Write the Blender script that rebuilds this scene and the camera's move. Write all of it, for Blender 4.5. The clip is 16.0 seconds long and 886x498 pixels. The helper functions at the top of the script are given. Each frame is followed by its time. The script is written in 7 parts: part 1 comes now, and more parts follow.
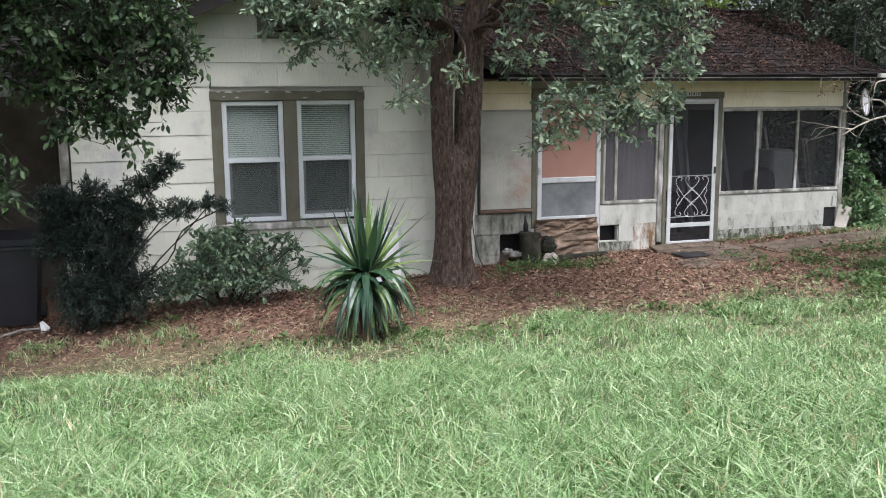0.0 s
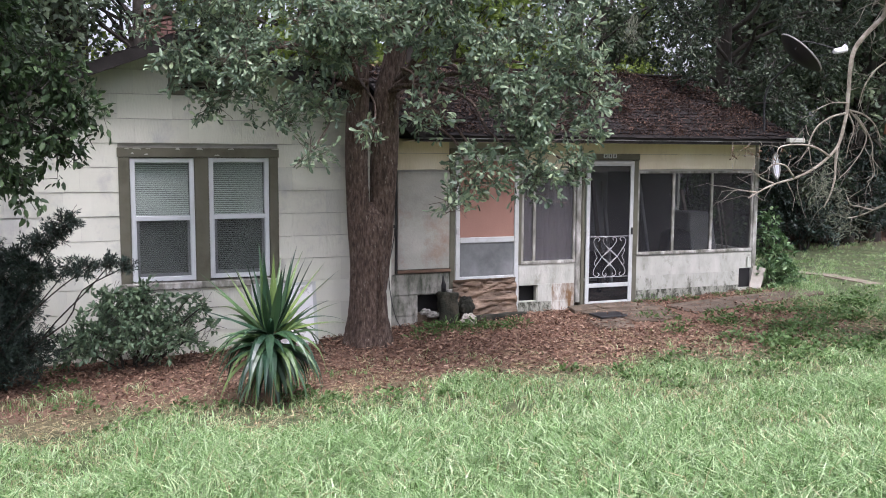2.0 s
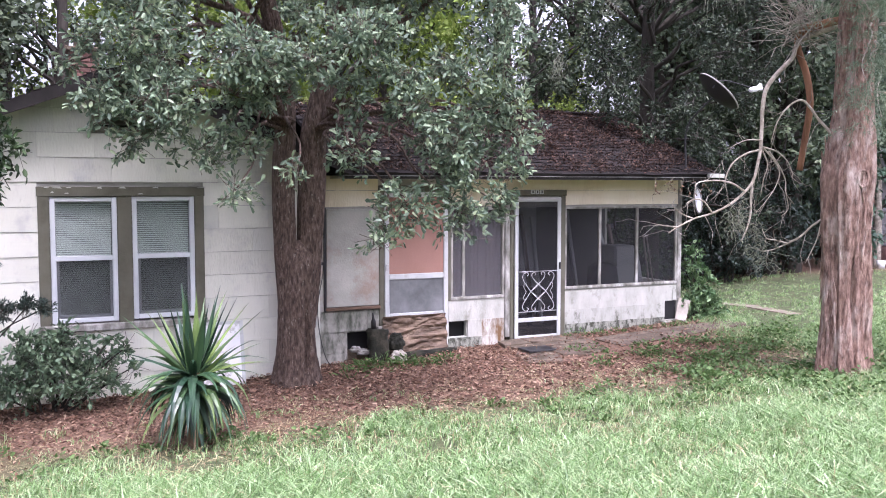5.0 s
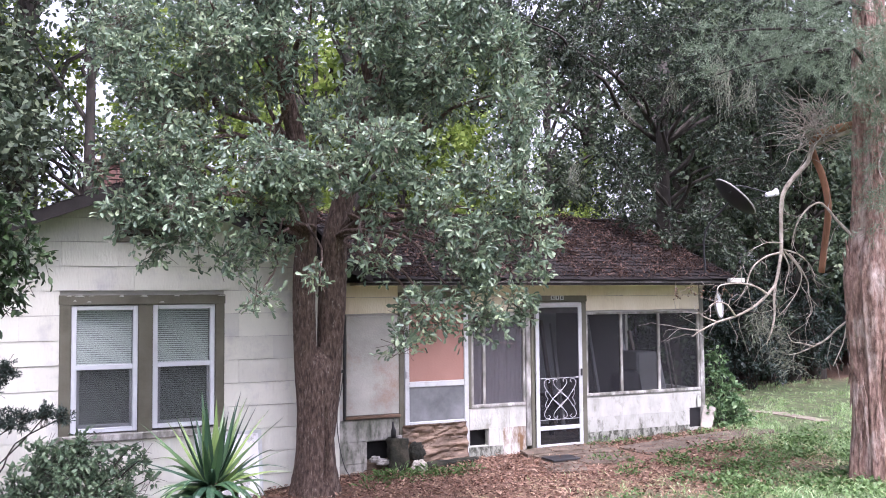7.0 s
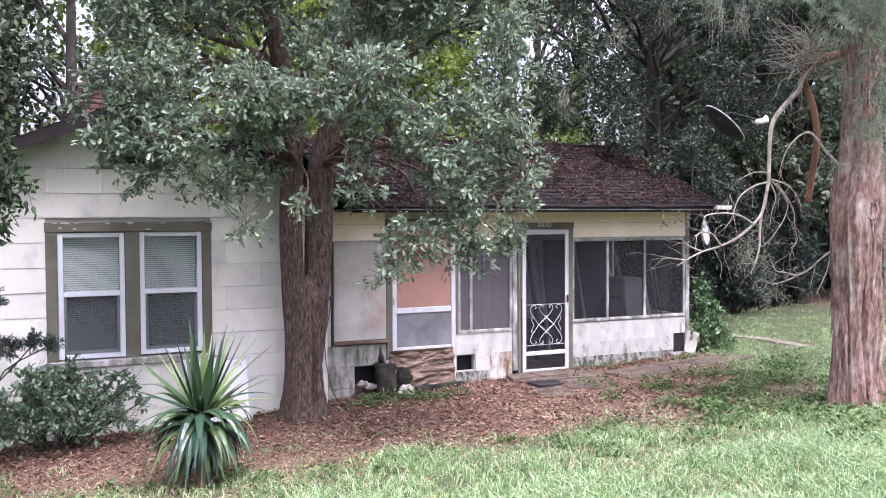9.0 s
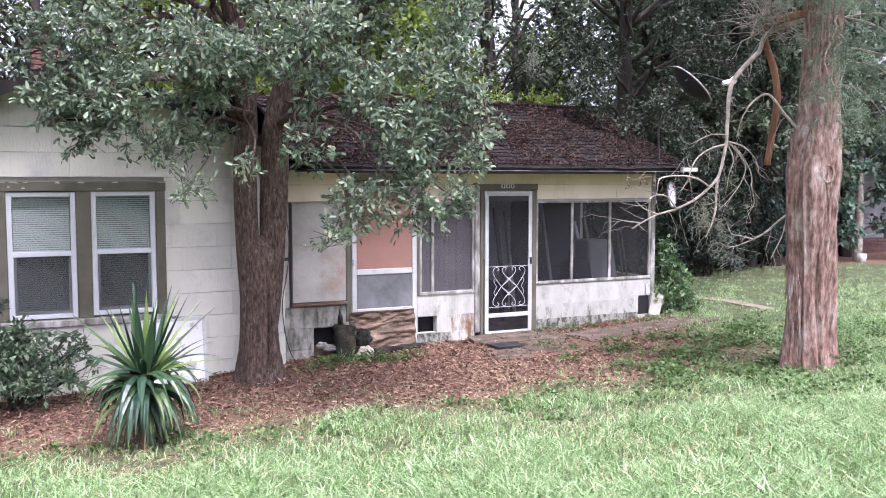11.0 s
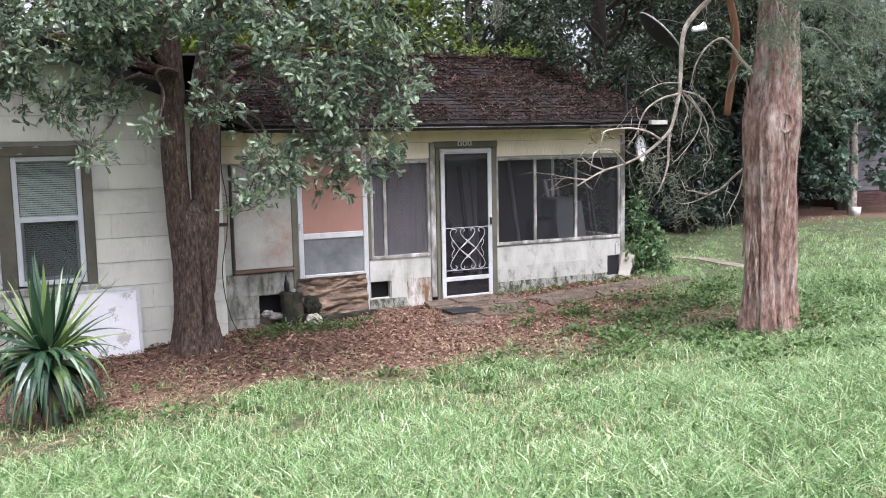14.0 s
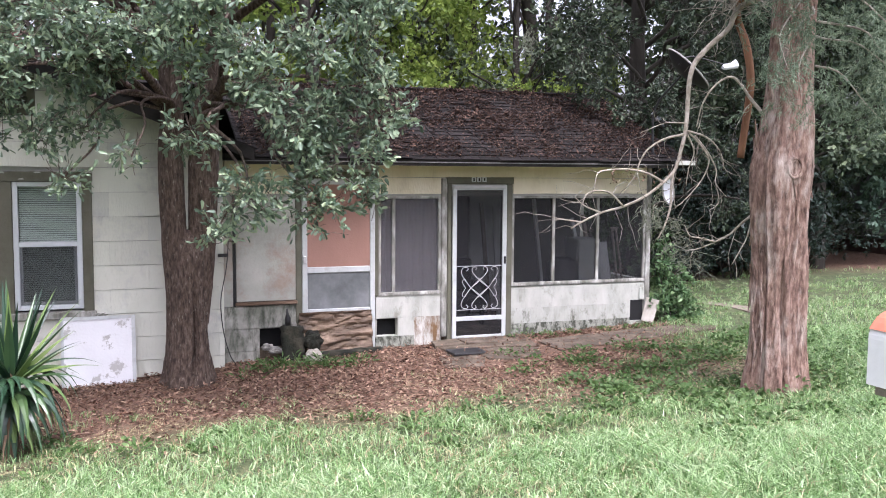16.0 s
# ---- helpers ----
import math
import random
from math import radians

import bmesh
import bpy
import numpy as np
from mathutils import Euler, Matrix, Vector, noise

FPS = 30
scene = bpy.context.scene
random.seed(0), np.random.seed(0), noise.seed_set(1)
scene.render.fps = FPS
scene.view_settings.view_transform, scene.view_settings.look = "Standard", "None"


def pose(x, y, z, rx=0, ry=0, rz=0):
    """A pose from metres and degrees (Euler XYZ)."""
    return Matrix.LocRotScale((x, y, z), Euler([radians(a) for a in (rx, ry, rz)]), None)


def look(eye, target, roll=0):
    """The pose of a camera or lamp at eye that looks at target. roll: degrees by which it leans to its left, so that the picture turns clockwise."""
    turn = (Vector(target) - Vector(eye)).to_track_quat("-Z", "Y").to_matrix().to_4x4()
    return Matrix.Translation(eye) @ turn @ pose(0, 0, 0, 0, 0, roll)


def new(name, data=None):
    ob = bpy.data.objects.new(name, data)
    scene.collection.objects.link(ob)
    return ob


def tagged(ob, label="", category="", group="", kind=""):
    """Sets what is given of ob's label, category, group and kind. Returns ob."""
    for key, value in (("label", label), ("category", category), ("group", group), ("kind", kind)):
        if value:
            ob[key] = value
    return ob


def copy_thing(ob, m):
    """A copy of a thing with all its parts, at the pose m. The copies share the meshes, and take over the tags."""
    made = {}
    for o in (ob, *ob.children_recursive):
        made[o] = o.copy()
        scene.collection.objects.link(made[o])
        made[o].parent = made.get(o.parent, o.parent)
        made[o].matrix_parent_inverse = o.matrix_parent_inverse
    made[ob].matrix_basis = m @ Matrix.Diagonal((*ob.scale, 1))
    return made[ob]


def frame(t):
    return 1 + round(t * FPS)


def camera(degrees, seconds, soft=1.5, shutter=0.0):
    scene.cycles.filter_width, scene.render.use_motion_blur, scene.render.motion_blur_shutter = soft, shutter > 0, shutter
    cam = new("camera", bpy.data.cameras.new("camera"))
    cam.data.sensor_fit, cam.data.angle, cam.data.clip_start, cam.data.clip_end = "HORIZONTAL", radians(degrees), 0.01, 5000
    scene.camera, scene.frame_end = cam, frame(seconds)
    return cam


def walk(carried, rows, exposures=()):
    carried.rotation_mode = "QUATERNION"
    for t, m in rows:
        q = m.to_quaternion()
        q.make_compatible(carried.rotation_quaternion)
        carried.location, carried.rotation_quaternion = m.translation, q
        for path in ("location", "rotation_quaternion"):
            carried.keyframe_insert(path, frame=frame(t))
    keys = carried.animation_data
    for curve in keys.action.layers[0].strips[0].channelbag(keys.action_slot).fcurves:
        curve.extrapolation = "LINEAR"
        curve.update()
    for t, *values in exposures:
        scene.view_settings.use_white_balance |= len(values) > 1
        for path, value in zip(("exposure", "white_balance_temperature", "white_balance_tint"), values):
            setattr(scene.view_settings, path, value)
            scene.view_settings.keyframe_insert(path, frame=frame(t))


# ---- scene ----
cam = camera(51.6, 16.0, 1.0)
PATH = [
    (0, (-6.873, 0.692, 2.126), (-6.28, 2.573, 1.795), -0.4),
    (0.5, (-6.784, 0.743, 2.166), (-6.04, 2.574, 1.862), -0.1),
    (1, (-6.754, 0.758, 2.151), (-5.911, 2.558, 1.925), 0.3),
    (1.5, (-6.674, 0.746, 2.187), (-5.886, 2.57, 1.957), 0.9),
    (2, (-6.558, 0.727, 2.134), (-5.834, 2.58, 1.928), 0.3),
    (2.5, (-6.478, 0.675, 2.151), (-5.649, 2.487, 1.981), 0.6),
    (3, (-6.469, 0.673, 2.159), (-5.603, 2.469, 2.008), 0.3),
    (3.2, (-6.491, 0.655, 2.162), (-5.589, 2.436, 2.034), 0.6),
    (5.5, (-6.458, 0.661, 2.161), (-5.618, 2.471, 2.033), -0.2),
    (6, (-6.515, 0.712, 2.116), (-5.674, 2.524, 2.028), -0.7),
    (6.5, (-6.517, 0.701, 2.092), (-5.698, 2.525, 2.052), -0.8),
    (7, (-6.505, 0.693, 2.102), (-5.684, 2.514, 2.213), -0.5),
    (7.5, (-6.478, 0.677, 2.152), (-5.627, 2.485, 2.247), -0.3),
    (8, (-6.446, 0.653, 2.171), (-5.588, 2.46, 2.189), -0.7),
    (8.5, (-6.456, 0.672, 2.166), (-5.615, 2.486, 2.132), -0.6),
    (9, (-6.477, 0.696, 2.193), (-5.635, 2.509, 2.13), -0.3),
    (9.5, (-6.448, 0.665, 2.207), (-5.588, 2.467, 2.105), -0.2),
    (9.7, (-6.439, 0.65, 2.212), (-5.558, 2.442, 2.098), 0.5),
    (11.8, (-5.783, 0.611, 2.19), (-4.953, 2.423, 2.03), -0.9),
    (12, (-5.72, 0.634, 2.174), (-4.915, 2.458, 2.017), -0.9),
    (12.5, (-5.5, 0.601, 2.155), (-4.807, 2.465, 1.943), -0.7),
    (13, (-5.32, 0.657, 2.206), (-4.61, 2.514, 1.989), 1.0),
    (13.5, (-5.172, 0.758, 2.213), (-4.353, 2.569, 1.984), 0.6),
    (14, (-5.09, 0.779, 2.175), (-4.266, 2.586, 1.938), -1.1),
    (14.5, (-4.766, 0.773, 2.122), (-4.096, 2.649, 1.949), -1.0),
    (15, (-4.492, 0.685, 2.155), (-3.927, 2.593, 1.962), 0.6),
    (15.5, (-4.316, 0.755, 2.163), (-3.652, 2.635, 2.006), 2.2),
    (16, (-4.136, 0.77, 2.212), (-3.465, 2.647, 2.045), 0.4),
]
EXPOSURES = [(0.0, 0.66, 5965, 17.0), (1.0, 0.7, 5935, 20.0), (2.0, 0.8, 5935, 24.0), (3.0, 1.01, 5885, 28.0), (5.5, 1.32, 5755, 34.0), (7.0, 1.42, 5755, 34.0), (8.5, 1.27, 5755, 34.0), (9.5, 1.34, 5755, 35.0), (12.0, 1.26, 5835, 28.0), (14.0, 1.02, 5915, 23.0), (16.0, 1.15, 5895, 25.0)]
walk(cam, [(t, look(eye, target, roll)) for t, eye, target, roll in PATH], EXPOSURES)

# ---- light: a bright, hazy, overcast sky ----
world = bpy.data.worlds.new("sky")
scene.world = world
world.use_nodes = True
wn, wl = world.node_tree.nodes, world.node_tree.links
sky = wn.new("ShaderNodeTexSky")
sky.sky_type = "NISHITA"
sky.sun_disc = False
sky.sun_elevation, sky.sun_rotation = radians(62), radians(180)
sky.air_density, sky.dust_density, sky.ozone_density = 1.0, 6.0, 0.6
grey = wn.new("ShaderNodeHueSaturation")
grey.inputs["Saturation"].default_value = 0.3
wl.new(sky.outputs[0], grey.inputs["Color"])
wl.new(grey.outputs[0], wn["Background"].inputs[0])
wn["Background"].inputs[1].default_value = 0.2
sun_data = bpy.data.lights.new("sun", "SUN")
sun_data.energy, sun_data.angle, sun_data.color = 1.3, radians(25), (1.0, 0.97, 0.92)
sun = new("sun", sun_data)
sun.matrix_world = look((-3, -15, 42), (-3, 7, 0))

# ---- materials ----
def mat(name, colors, rough=0.8, scale=4.0, bump=0.2, bscale=40.0, metal=0.0, island=0.0, stretch=(1, 1, 1), detail=6.0, spec=0.4,
        stain=None, stain_scale=1.2, stain_at=(0.5, 0.65), translucent=0.0, random=0.0, coords="Object", stain_stretch=(1, 1, 1)):
    """A procedural surface: a ramp of colours over noise, a second noise of stains, fine relief."""
    m = bpy.data.materials.new(name)
    m.use_nodes = True
    n, l = m.node_tree.nodes, m.node_tree.links
    p = n["Principled BSDF"]
    out = n["Material Output"]
    if coords == "World":
        tc = n.new("ShaderNodeNewGeometry").outputs["Position"]
    else:
        tc = n.new("ShaderNodeTexCoord").outputs["Object"]
    mp = n.new("ShaderNodeMapping")
    mp.inputs["Scale"].default_value = stretch
    l.new(tc, mp.inputs[0])
    no = n.new("ShaderNodeTexNoise")
    no.inputs["Scale"].default_value, no.inputs["Detail"].default_value, no.inputs["Roughness"].default_value = scale, detail, 0.62
    l.new(mp.outputs[0], no.inputs["Vector"])
    fac = no.outputs["Fac"]
    if island or random:
        src = n.new("ShaderNodeNewGeometry").outputs["Random Per Island"] if island else n.new("ShaderNodeObjectInfo").outputs["Random"]
        mx = n.new("ShaderNodeMix")
        mx.inputs[0].default_value = island or random
        l.new(fac, mx.inputs[2]), l.new(src, mx.inputs[3])
        fac = mx.outputs[0]
    ramp = n.new("ShaderNodeValToRGB")
    e = ramp.color_ramp.elements
    lo, hi = (0.32, 0.68) if not (island or random) else (0.1, 0.9)
    e[0].position, e[0].color = lo, (*colors[0], 1)
    e[1].position, e[1].color = hi, (*colors[-1], 1)
    for i, c in enumerate(colors[1:-1]):
        k = e.new(lo + (hi - lo) * (i + 1) / (len(colors) - 1))
        k.color = (*c, 1)
    l.new(fac, ramp.inputs[0])
    col = ramp.outputs[0]
    if stain:
        sn = n.new("ShaderNodeTexNoise")
        sn.inputs["Scale"].default_value, sn.inputs["Detail"].default_value, sn.inputs["Roughness"].default_value = stain_scale, 8.0, 0.7
        sm = n.new("ShaderNodeMapping")
        sm.inputs["Scale"].default_value = stain_stretch
        l.new(tc, sm.inputs[0])
        l.new(sm.outputs[0], sn.inputs["Vector"])
        r2 = n.new("ShaderNodeValToRGB")
        r2.color_ramp.elements[0].position, r2.color_ramp.elements[1].position = stain_at
        l.new(sn.outputs["Fac"], r2.inputs[0])
        mx = n.new("ShaderNodeMix")
        mx.data_type = "RGBA"
        mx.inputs[7].default_value = (*stain, 1)
        l.new(r2.outputs[0], mx.inputs[0]), l.new(col, mx.inputs[6])
        col = mx.outputs[2]
    l.new(col, p.inputs["Base Color"])
    p.inputs["Roughness"].default_value, p.inputs["Metallic"].default_value = rough, metal
    p.inputs["Specular IOR Level"].default_value = spec
    if bump:
        bn = n.new("ShaderNodeTexNoise")
        bn.inputs["Scale"].default_value, bn.inputs["Detail"].default_value = bscale, 5.0
        l.new(mp.outputs[0], bn.inputs["Vector"])
        bp = n.new("ShaderNodeBump")
        bp.inputs["Strength"].default_value, bp.inputs["Distance"].default_value = bump, 0.02
        l.new(bn.outputs["Fac"], bp.inputs["Height"])
        l.new(bp.outputs[0], p.inputs["Normal"])
    if translucent:
        tr = n.new("ShaderNodeBsdfTranslucent")
        l.new(col, tr.inputs[0])
        ms = n.new("ShaderNodeMixShader")
        ms.inputs[0].default_value = translucent
        l.new(p.outputs[0], ms.inputs[1]), l.new(tr.outputs[0], ms.inputs[2])
        l.new(ms.outputs[0], out.inputs[0])
    return m


def see_through(name, color, share, rough=0.6):
    """Fly screen: fine dark mesh that lets part of the light through."""
    m = bpy.data.materials.new(name)
    m.use_nodes = True
    n, l = m.node_tree.nodes, m.node_tree.links
    p = n["Principled BSDF"]
    no = n.new("ShaderNodeTexNoise")
    no.inputs["Scale"].default_value, no.inputs["Detail"].default_value = 2.5, 6.0
    l.new(n.new("ShaderNodeTexCoord").outputs["Object"], no.inputs["Vector"])
    ramp = n.new("ShaderNodeValToRGB")
    ramp.color_ramp.elements[0].color = (*[c * 0.7 for c in color], 1)
    ramp.color_ramp.elements[1].color = (*[c * 1.3 for c in color], 1)
    l.new(no.outputs["Fac"], ramp.inputs[0])
    l.new(ramp.outputs[0], p.inputs["Base Color"])
    p.inputs["Roughness"].default_value = rough
    t = n.new("ShaderNodeBsdfTransparent")
    ms = n.new("ShaderNodeMixShader")
    ms.inputs[0].default_value = share
    l.new(p.outputs[0], ms.inputs[1]), l.new(t.outputs[0], ms.inputs[2])
    l.new(ms.outputs[0], n["Material Output"].inputs[0])
    return m


def glass(name, tint=(0.9, 0.93, 0.92)):
    m = bpy.data.materials.new(name)
    m.use_nodes = True
    n, l = m.node_tree.nodes, m.node_tree.links
    t, g, f = n.new("ShaderNodeBsdfTransparent"), n.new("ShaderNodeBsdfGlossy"), n.new("ShaderNodeFresnel")
    t.inputs[0].default_value = (*tint, 1)
    g.inputs["Roughness"].default_value = 0.02
    f.inputs["IOR"].default_value = 1.5
    ms = n.new("ShaderNodeMixShader")
    l.new(f.outputs[0], ms.inputs[0]), l.new(t.outputs[0], ms.inputs[1]), l.new(g.outputs[0], ms.inputs[2])
    l.new(ms.outputs[0], n["Material Output"].inputs[0])
    return m


def ground_mat():
    """Soil: red-brown leaf litter along the house, elsewhere mossy dirt darkened to imitate shade between grass blades.
    """
    m = mat("soil", [(0.03, 0.045, 0.016), (0.06, 0.08, 0.03), (0.12, 0.125, 0.06)], 0.95, 9.0, 0.8, 40.0, coords="World", detail=10.0)
    n, l = m.node_tree.nodes, m.node_tree.links
    p = n["Principled BSDF"]
    col = p.inputs["Base Color"].links[0].from_socket
    pos = n.new("ShaderNodeNewGeometry").outputs["Position"]
    sep = n.new("ShaderNodeSeparateXYZ")
    l.new(pos, sep.inputs[0])
    no = n.new("ShaderNodeTexNoise")
    no.inputs["Scale"].default_value, no.inputs["Detail"].default_value = 0.9, 7.0
    l.new(pos, no.inputs["Vector"])

    def step(socket, a, b):
        r = n.new("ShaderNodeMapRange")
        r.interpolation_type = "SMOOTHSTEP"
        r.inputs["From Min"].default_value, r.inputs["From Max"].default_value = a, b
        l.new(socket, r.inputs["Value"])
        return r.outputs[0]

    def math_node(op, a, b):
        k = n.new("ShaderNodeMath")
        k.operation = op
        for i, v in enumerate((a, b)):
            if isinstance(v, (int, float)):
                k.inputs[i].default_value = v
            else:
                l.new(v, k.inputs[i])
        return k.outputs[0]
    wob = math_node("MULTIPLY", math_node("SUBTRACT", no.outputs["Fac"], 0.5), 2.4)
    tilt = math_node("MULTIPLY", sep.outputs[0], 0.09)
    y1 = math_node("ADD", math_node("ADD", sep.outputs[1], wob), tilt)
    front = step(y1, 8.1, 9.6)
    x1 = math_node("ADD", sep.outputs[0], wob)
    right = math_node("SUBTRACT", 1.0, step(x1, 1.6, 3.4))
    woods = math_node("MULTIPLY", step(y1, 15.6, 17.0), step(sep.outputs[0], 3.0, 4.5))
    mask = math_node("MAXIMUM", math_node("MULTIPLY", front, right), woods)
    fine = n.new("ShaderNodeTexNoise")
    fine.inputs["Scale"].default_value, fine.inputs["Detail"].default_value, fine.inputs["Roughness"].default_value = 22.0, 8.0, 0.75
    l.new(pos, fine.inputs["Vector"])
    ramp = n.new("ShaderNodeValToRGB")
    e = ramp.color_ramp.elements
    e[0].position, e[0].color = 0.3, (0.04, 0.024, 0.017, 1)
    e[1].position, e[1].color = 0.75, (0.27, 0.175, 0.115, 1)
    e.new(0.5).color = (0.145, 0.085, 0.055, 1)
    l.new(fine.outputs["Fac"], ramp.inputs[0])
    mx = n.new("ShaderNodeMix")
    mx.data_type = "RGBA"
    l.new(mask, mx.inputs[0]), l.new(col, mx.inputs[6]), l.new(ramp.outputs[0], mx.inputs[7])
    l.new(mx.outputs[2], p.inputs["Base Color"])
    return m


SIDING = mat("cream_siding", [(0.494, 0.517, 0.48), (0.589, 0.596, 0.508), (0.646, 0.655, 0.56), (0.684, 0.69, 0.589)], 0.75, 1.6, 0.25, 30.0, stretch=(1.6, 1, 0.5), random=0.45,
             stain=(0.34, 0.345, 0.36), stain_scale=1.7, stain_at=(0.52, 0.8), coords="World")
BLOCK = mat("chalky_white_wall_paint", [(0.345, 0.352, 0.3), (0.44, 0.45, 0.392), (0.5, 0.51, 0.455)], 0.85, 5.0, 0.3, 30.0, stretch=(1.0, 1, 0.5),
            stain=(0.2, 0.2, 0.15), stain_scale=5.0, stain_at=(0.56, 0.74), stain_stretch=(1.3, 1, 0.8), coords="World")
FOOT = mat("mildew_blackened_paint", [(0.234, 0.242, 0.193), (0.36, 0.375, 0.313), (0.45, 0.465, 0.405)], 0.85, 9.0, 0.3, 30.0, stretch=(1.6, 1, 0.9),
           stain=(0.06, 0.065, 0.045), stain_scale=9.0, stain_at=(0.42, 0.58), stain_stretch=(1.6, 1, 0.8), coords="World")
MILDEW = mat("mildewed_white_paint", [(0.31, 0.318, 0.27), (0.41, 0.42, 0.365), (0.47, 0.48, 0.425)], 0.85, 6.0, 0.3, 30.0, stretch=(1.4, 1, 0.6),
             stain=(0.12, 0.125, 0.09), stain_scale=6.5, stain_at=(0.53, 0.7), stain_stretch=(1.4, 1, 0.75), coords="World")
RUSTED = mat("rust_and_algae_streaked_paint", [(0.34, 0.335, 0.29), (0.5, 0.495, 0.44), (0.6, 0.595, 0.54)], 0.85, 3.0, 0.3, 30.0, stretch=(2, 1, 0.7),
             stain=(0.17, 0.1, 0.045), stain_scale=6.5, stain_at=(0.42, 0.62), stain_stretch=(1.8, 1, 0.5), coords="World")
DIRTYBLOCK = mat("dirty_grey_block", [(0.16, 0.165, 0.13), (0.28, 0.28, 0.24), (0.42, 0.41, 0.36)], 0.85, 3.0, 0.3, 30.0,
                 stain=(0.05, 0.06, 0.04), stain_scale=4.5, stain_at=(0.46, 0.64), stain_stretch=(1.6, 1, 0.5), coords="World")
OLIVE = mat("olive_trim_paint", [(0.08, 0.078, 0.052), (0.115, 0.112, 0.078), (0.135, 0.13, 0.095)], 0.7, 3.0, 0.2, 60.0,
            stain=(0.55, 0.53, 0.47), stain_scale=5.0, stain_at=(0.7, 0.74), coords="World")
CREAM = mat("yellowed_cream_siding", [(0.6, 0.54, 0.39), (0.72, 0.65, 0.48), (0.78, 0.72, 0.56)], 0.75, 1.6, 0.25, 30.0, stretch=(1.6, 1, 0.5), stain=(0.42, 0.37, 0.27), stain_scale=2.0, stain_at=(0.58, 0.8), coords="World")
WINSCREEN = see_through("fine_window_screen", (0.008, 0.008, 0.009), 0.68)
# darker than the siding, so gaps between courses look like lap shadows
BACKING = mat("lap_shadow_backing", [(0.34, 0.33, 0.3), (0.46, 0.45, 0.41)], 0.95, 3.0, 0.1, coords="World")
# brown boards, with the recess's shade mixed into the colour
SHADEWALL = mat("brown_boarding_with_shade", [(0.085, 0.075, 0.062), (0.14, 0.125, 0.105)], 0.9, 3.0, 0.2, coords="World")
PEELING = mat("peeling_trim", [(0.11, 0.11, 0.085), (0.27, 0.265, 0.23), (0.55, 0.545, 0.5)], 0.8, 9.0, 0.3, 60.0, stretch=(1, 1, 0.4), coords="World")
VINYL = mat("white_vinyl", [(0.53, 0.563, 0.567), (0.605, 0.64, 0.642)], 0.45, 2.0, 0.03, coords="World")
DOORWHITE = mat("white_door_paint", [(0.45, 0.47, 0.455), (0.567, 0.592, 0.573)], 0.45, 3.0, 0.05, stain=(0.36, 0.35, 0.31), stain_scale=7.0, stain_at=(0.53, 0.74), coords="World")
BLIND = mat("ivory_blind", [(0.718, 0.741, 0.718), (0.782, 0.807, 0.782)], 0.6, 2.0, 0.0)
# dark tone that gives the room behind the blinds its dimness
ROOMDARK = mat("room_shade_tone", [(0.05, 0.05, 0.05), (0.09, 0.09, 0.085)], 0.9, 1.0, 0.0)
# wall colour lowered so the porch looks dim behind its screens
PORCHWALL = mat("porch_inner_shade_tone", [(0.08, 0.08, 0.08), (0.13, 0.13, 0.12)], 0.9, 1.0, 0.0)
SCREEN = see_through("fly_screen", (0.014, 0.014, 0.016), 0.6)
GREYSCREEN = see_through("dusty_fly_screen", (0.11, 0.105, 0.11), 0.4)
GLASS = glass("window_glass")
CURTAIN = mat("grey_curtain", [(0.2, 0.19, 0.2), (0.33, 0.32, 0.33)], 0.95, 1.0, 0.1, 60.0, stretch=(9, 1, 0.3))
PLYGREY = mat("weathered_grey_plywood", [(0.285, 0.282, 0.242), (0.38, 0.381, 0.332), (0.456, 0.455, 0.399)], 0.9, 1.8, 0.2, 40.0,
              stain=(0.3, 0.2, 0.14), stain_scale=1.7, stain_at=(0.5, 0.72), coords="World")
REDPLY = mat("reddish_hardboard", [(0.28, 0.155, 0.115), (0.34, 0.19, 0.145)], 0.75, 1.5, 0.1, 50.0, coords="World")
GREYGLASS = mat("fogged_lower_pane", [(0.085, 0.092, 0.09), (0.15, 0.16, 0.158), (0.22, 0.23, 0.23)], 0.35, 2.6, 0.05, 4.0, coords="World")
TARP = mat("brown_torn_sheet", [(0.05, 0.035, 0.022), (0.125, 0.084, 0.052), (0.31, 0.225, 0.155)], 0.6, 2.6, 0.4, 14.0, stretch=(1.0, 1, 3.4), coords="World")
ROTWOOD = mat("rotten_wood", [(0.08, 0.05, 0.032), (0.2, 0.135, 0.092)], 0.9, 6.0, 0.4, 40.0, stretch=(0.3, 1, 2), coords="World")
# near-black colour that stands in for the shade inside the wall holes
DARKHOLE = mat("hole_shade_black", [(0.012, 0.012, 0.012), (0.02, 0.02, 0.02)], 1.0, 2.0, 0.0)
FASCIA = mat("black_fascia", [(0.015, 0.014, 0.013), (0.04, 0.037, 0.034)], 0.95, 3.0, 0.1, spec=0.1, coords="World")
DRIP = mat("grey_drip_edge", [(0.07, 0.068, 0.062), (0.2, 0.195, 0.18)], 0.7, 3.0, 0.1, coords="World")
SOFFIT = mat("cream_soffit", [(0.5, 0.46, 0.34), (0.62, 0.58, 0.45)], 0.8, 2.0, 0.1, coords="World")
SHINGLE = mat("dark_roof_shingle", [(0.012, 0.011, 0.01), (0.035, 0.031, 0.029)], 0.95, 12.0, 0.5, 90.0, random=0.4, spec=0.1, coords="World")
METALWHITE = mat("white_painted_iron", [(0.45, 0.45, 0.44), (0.58, 0.58, 0.57)], 0.4, 8.0, 0.05)
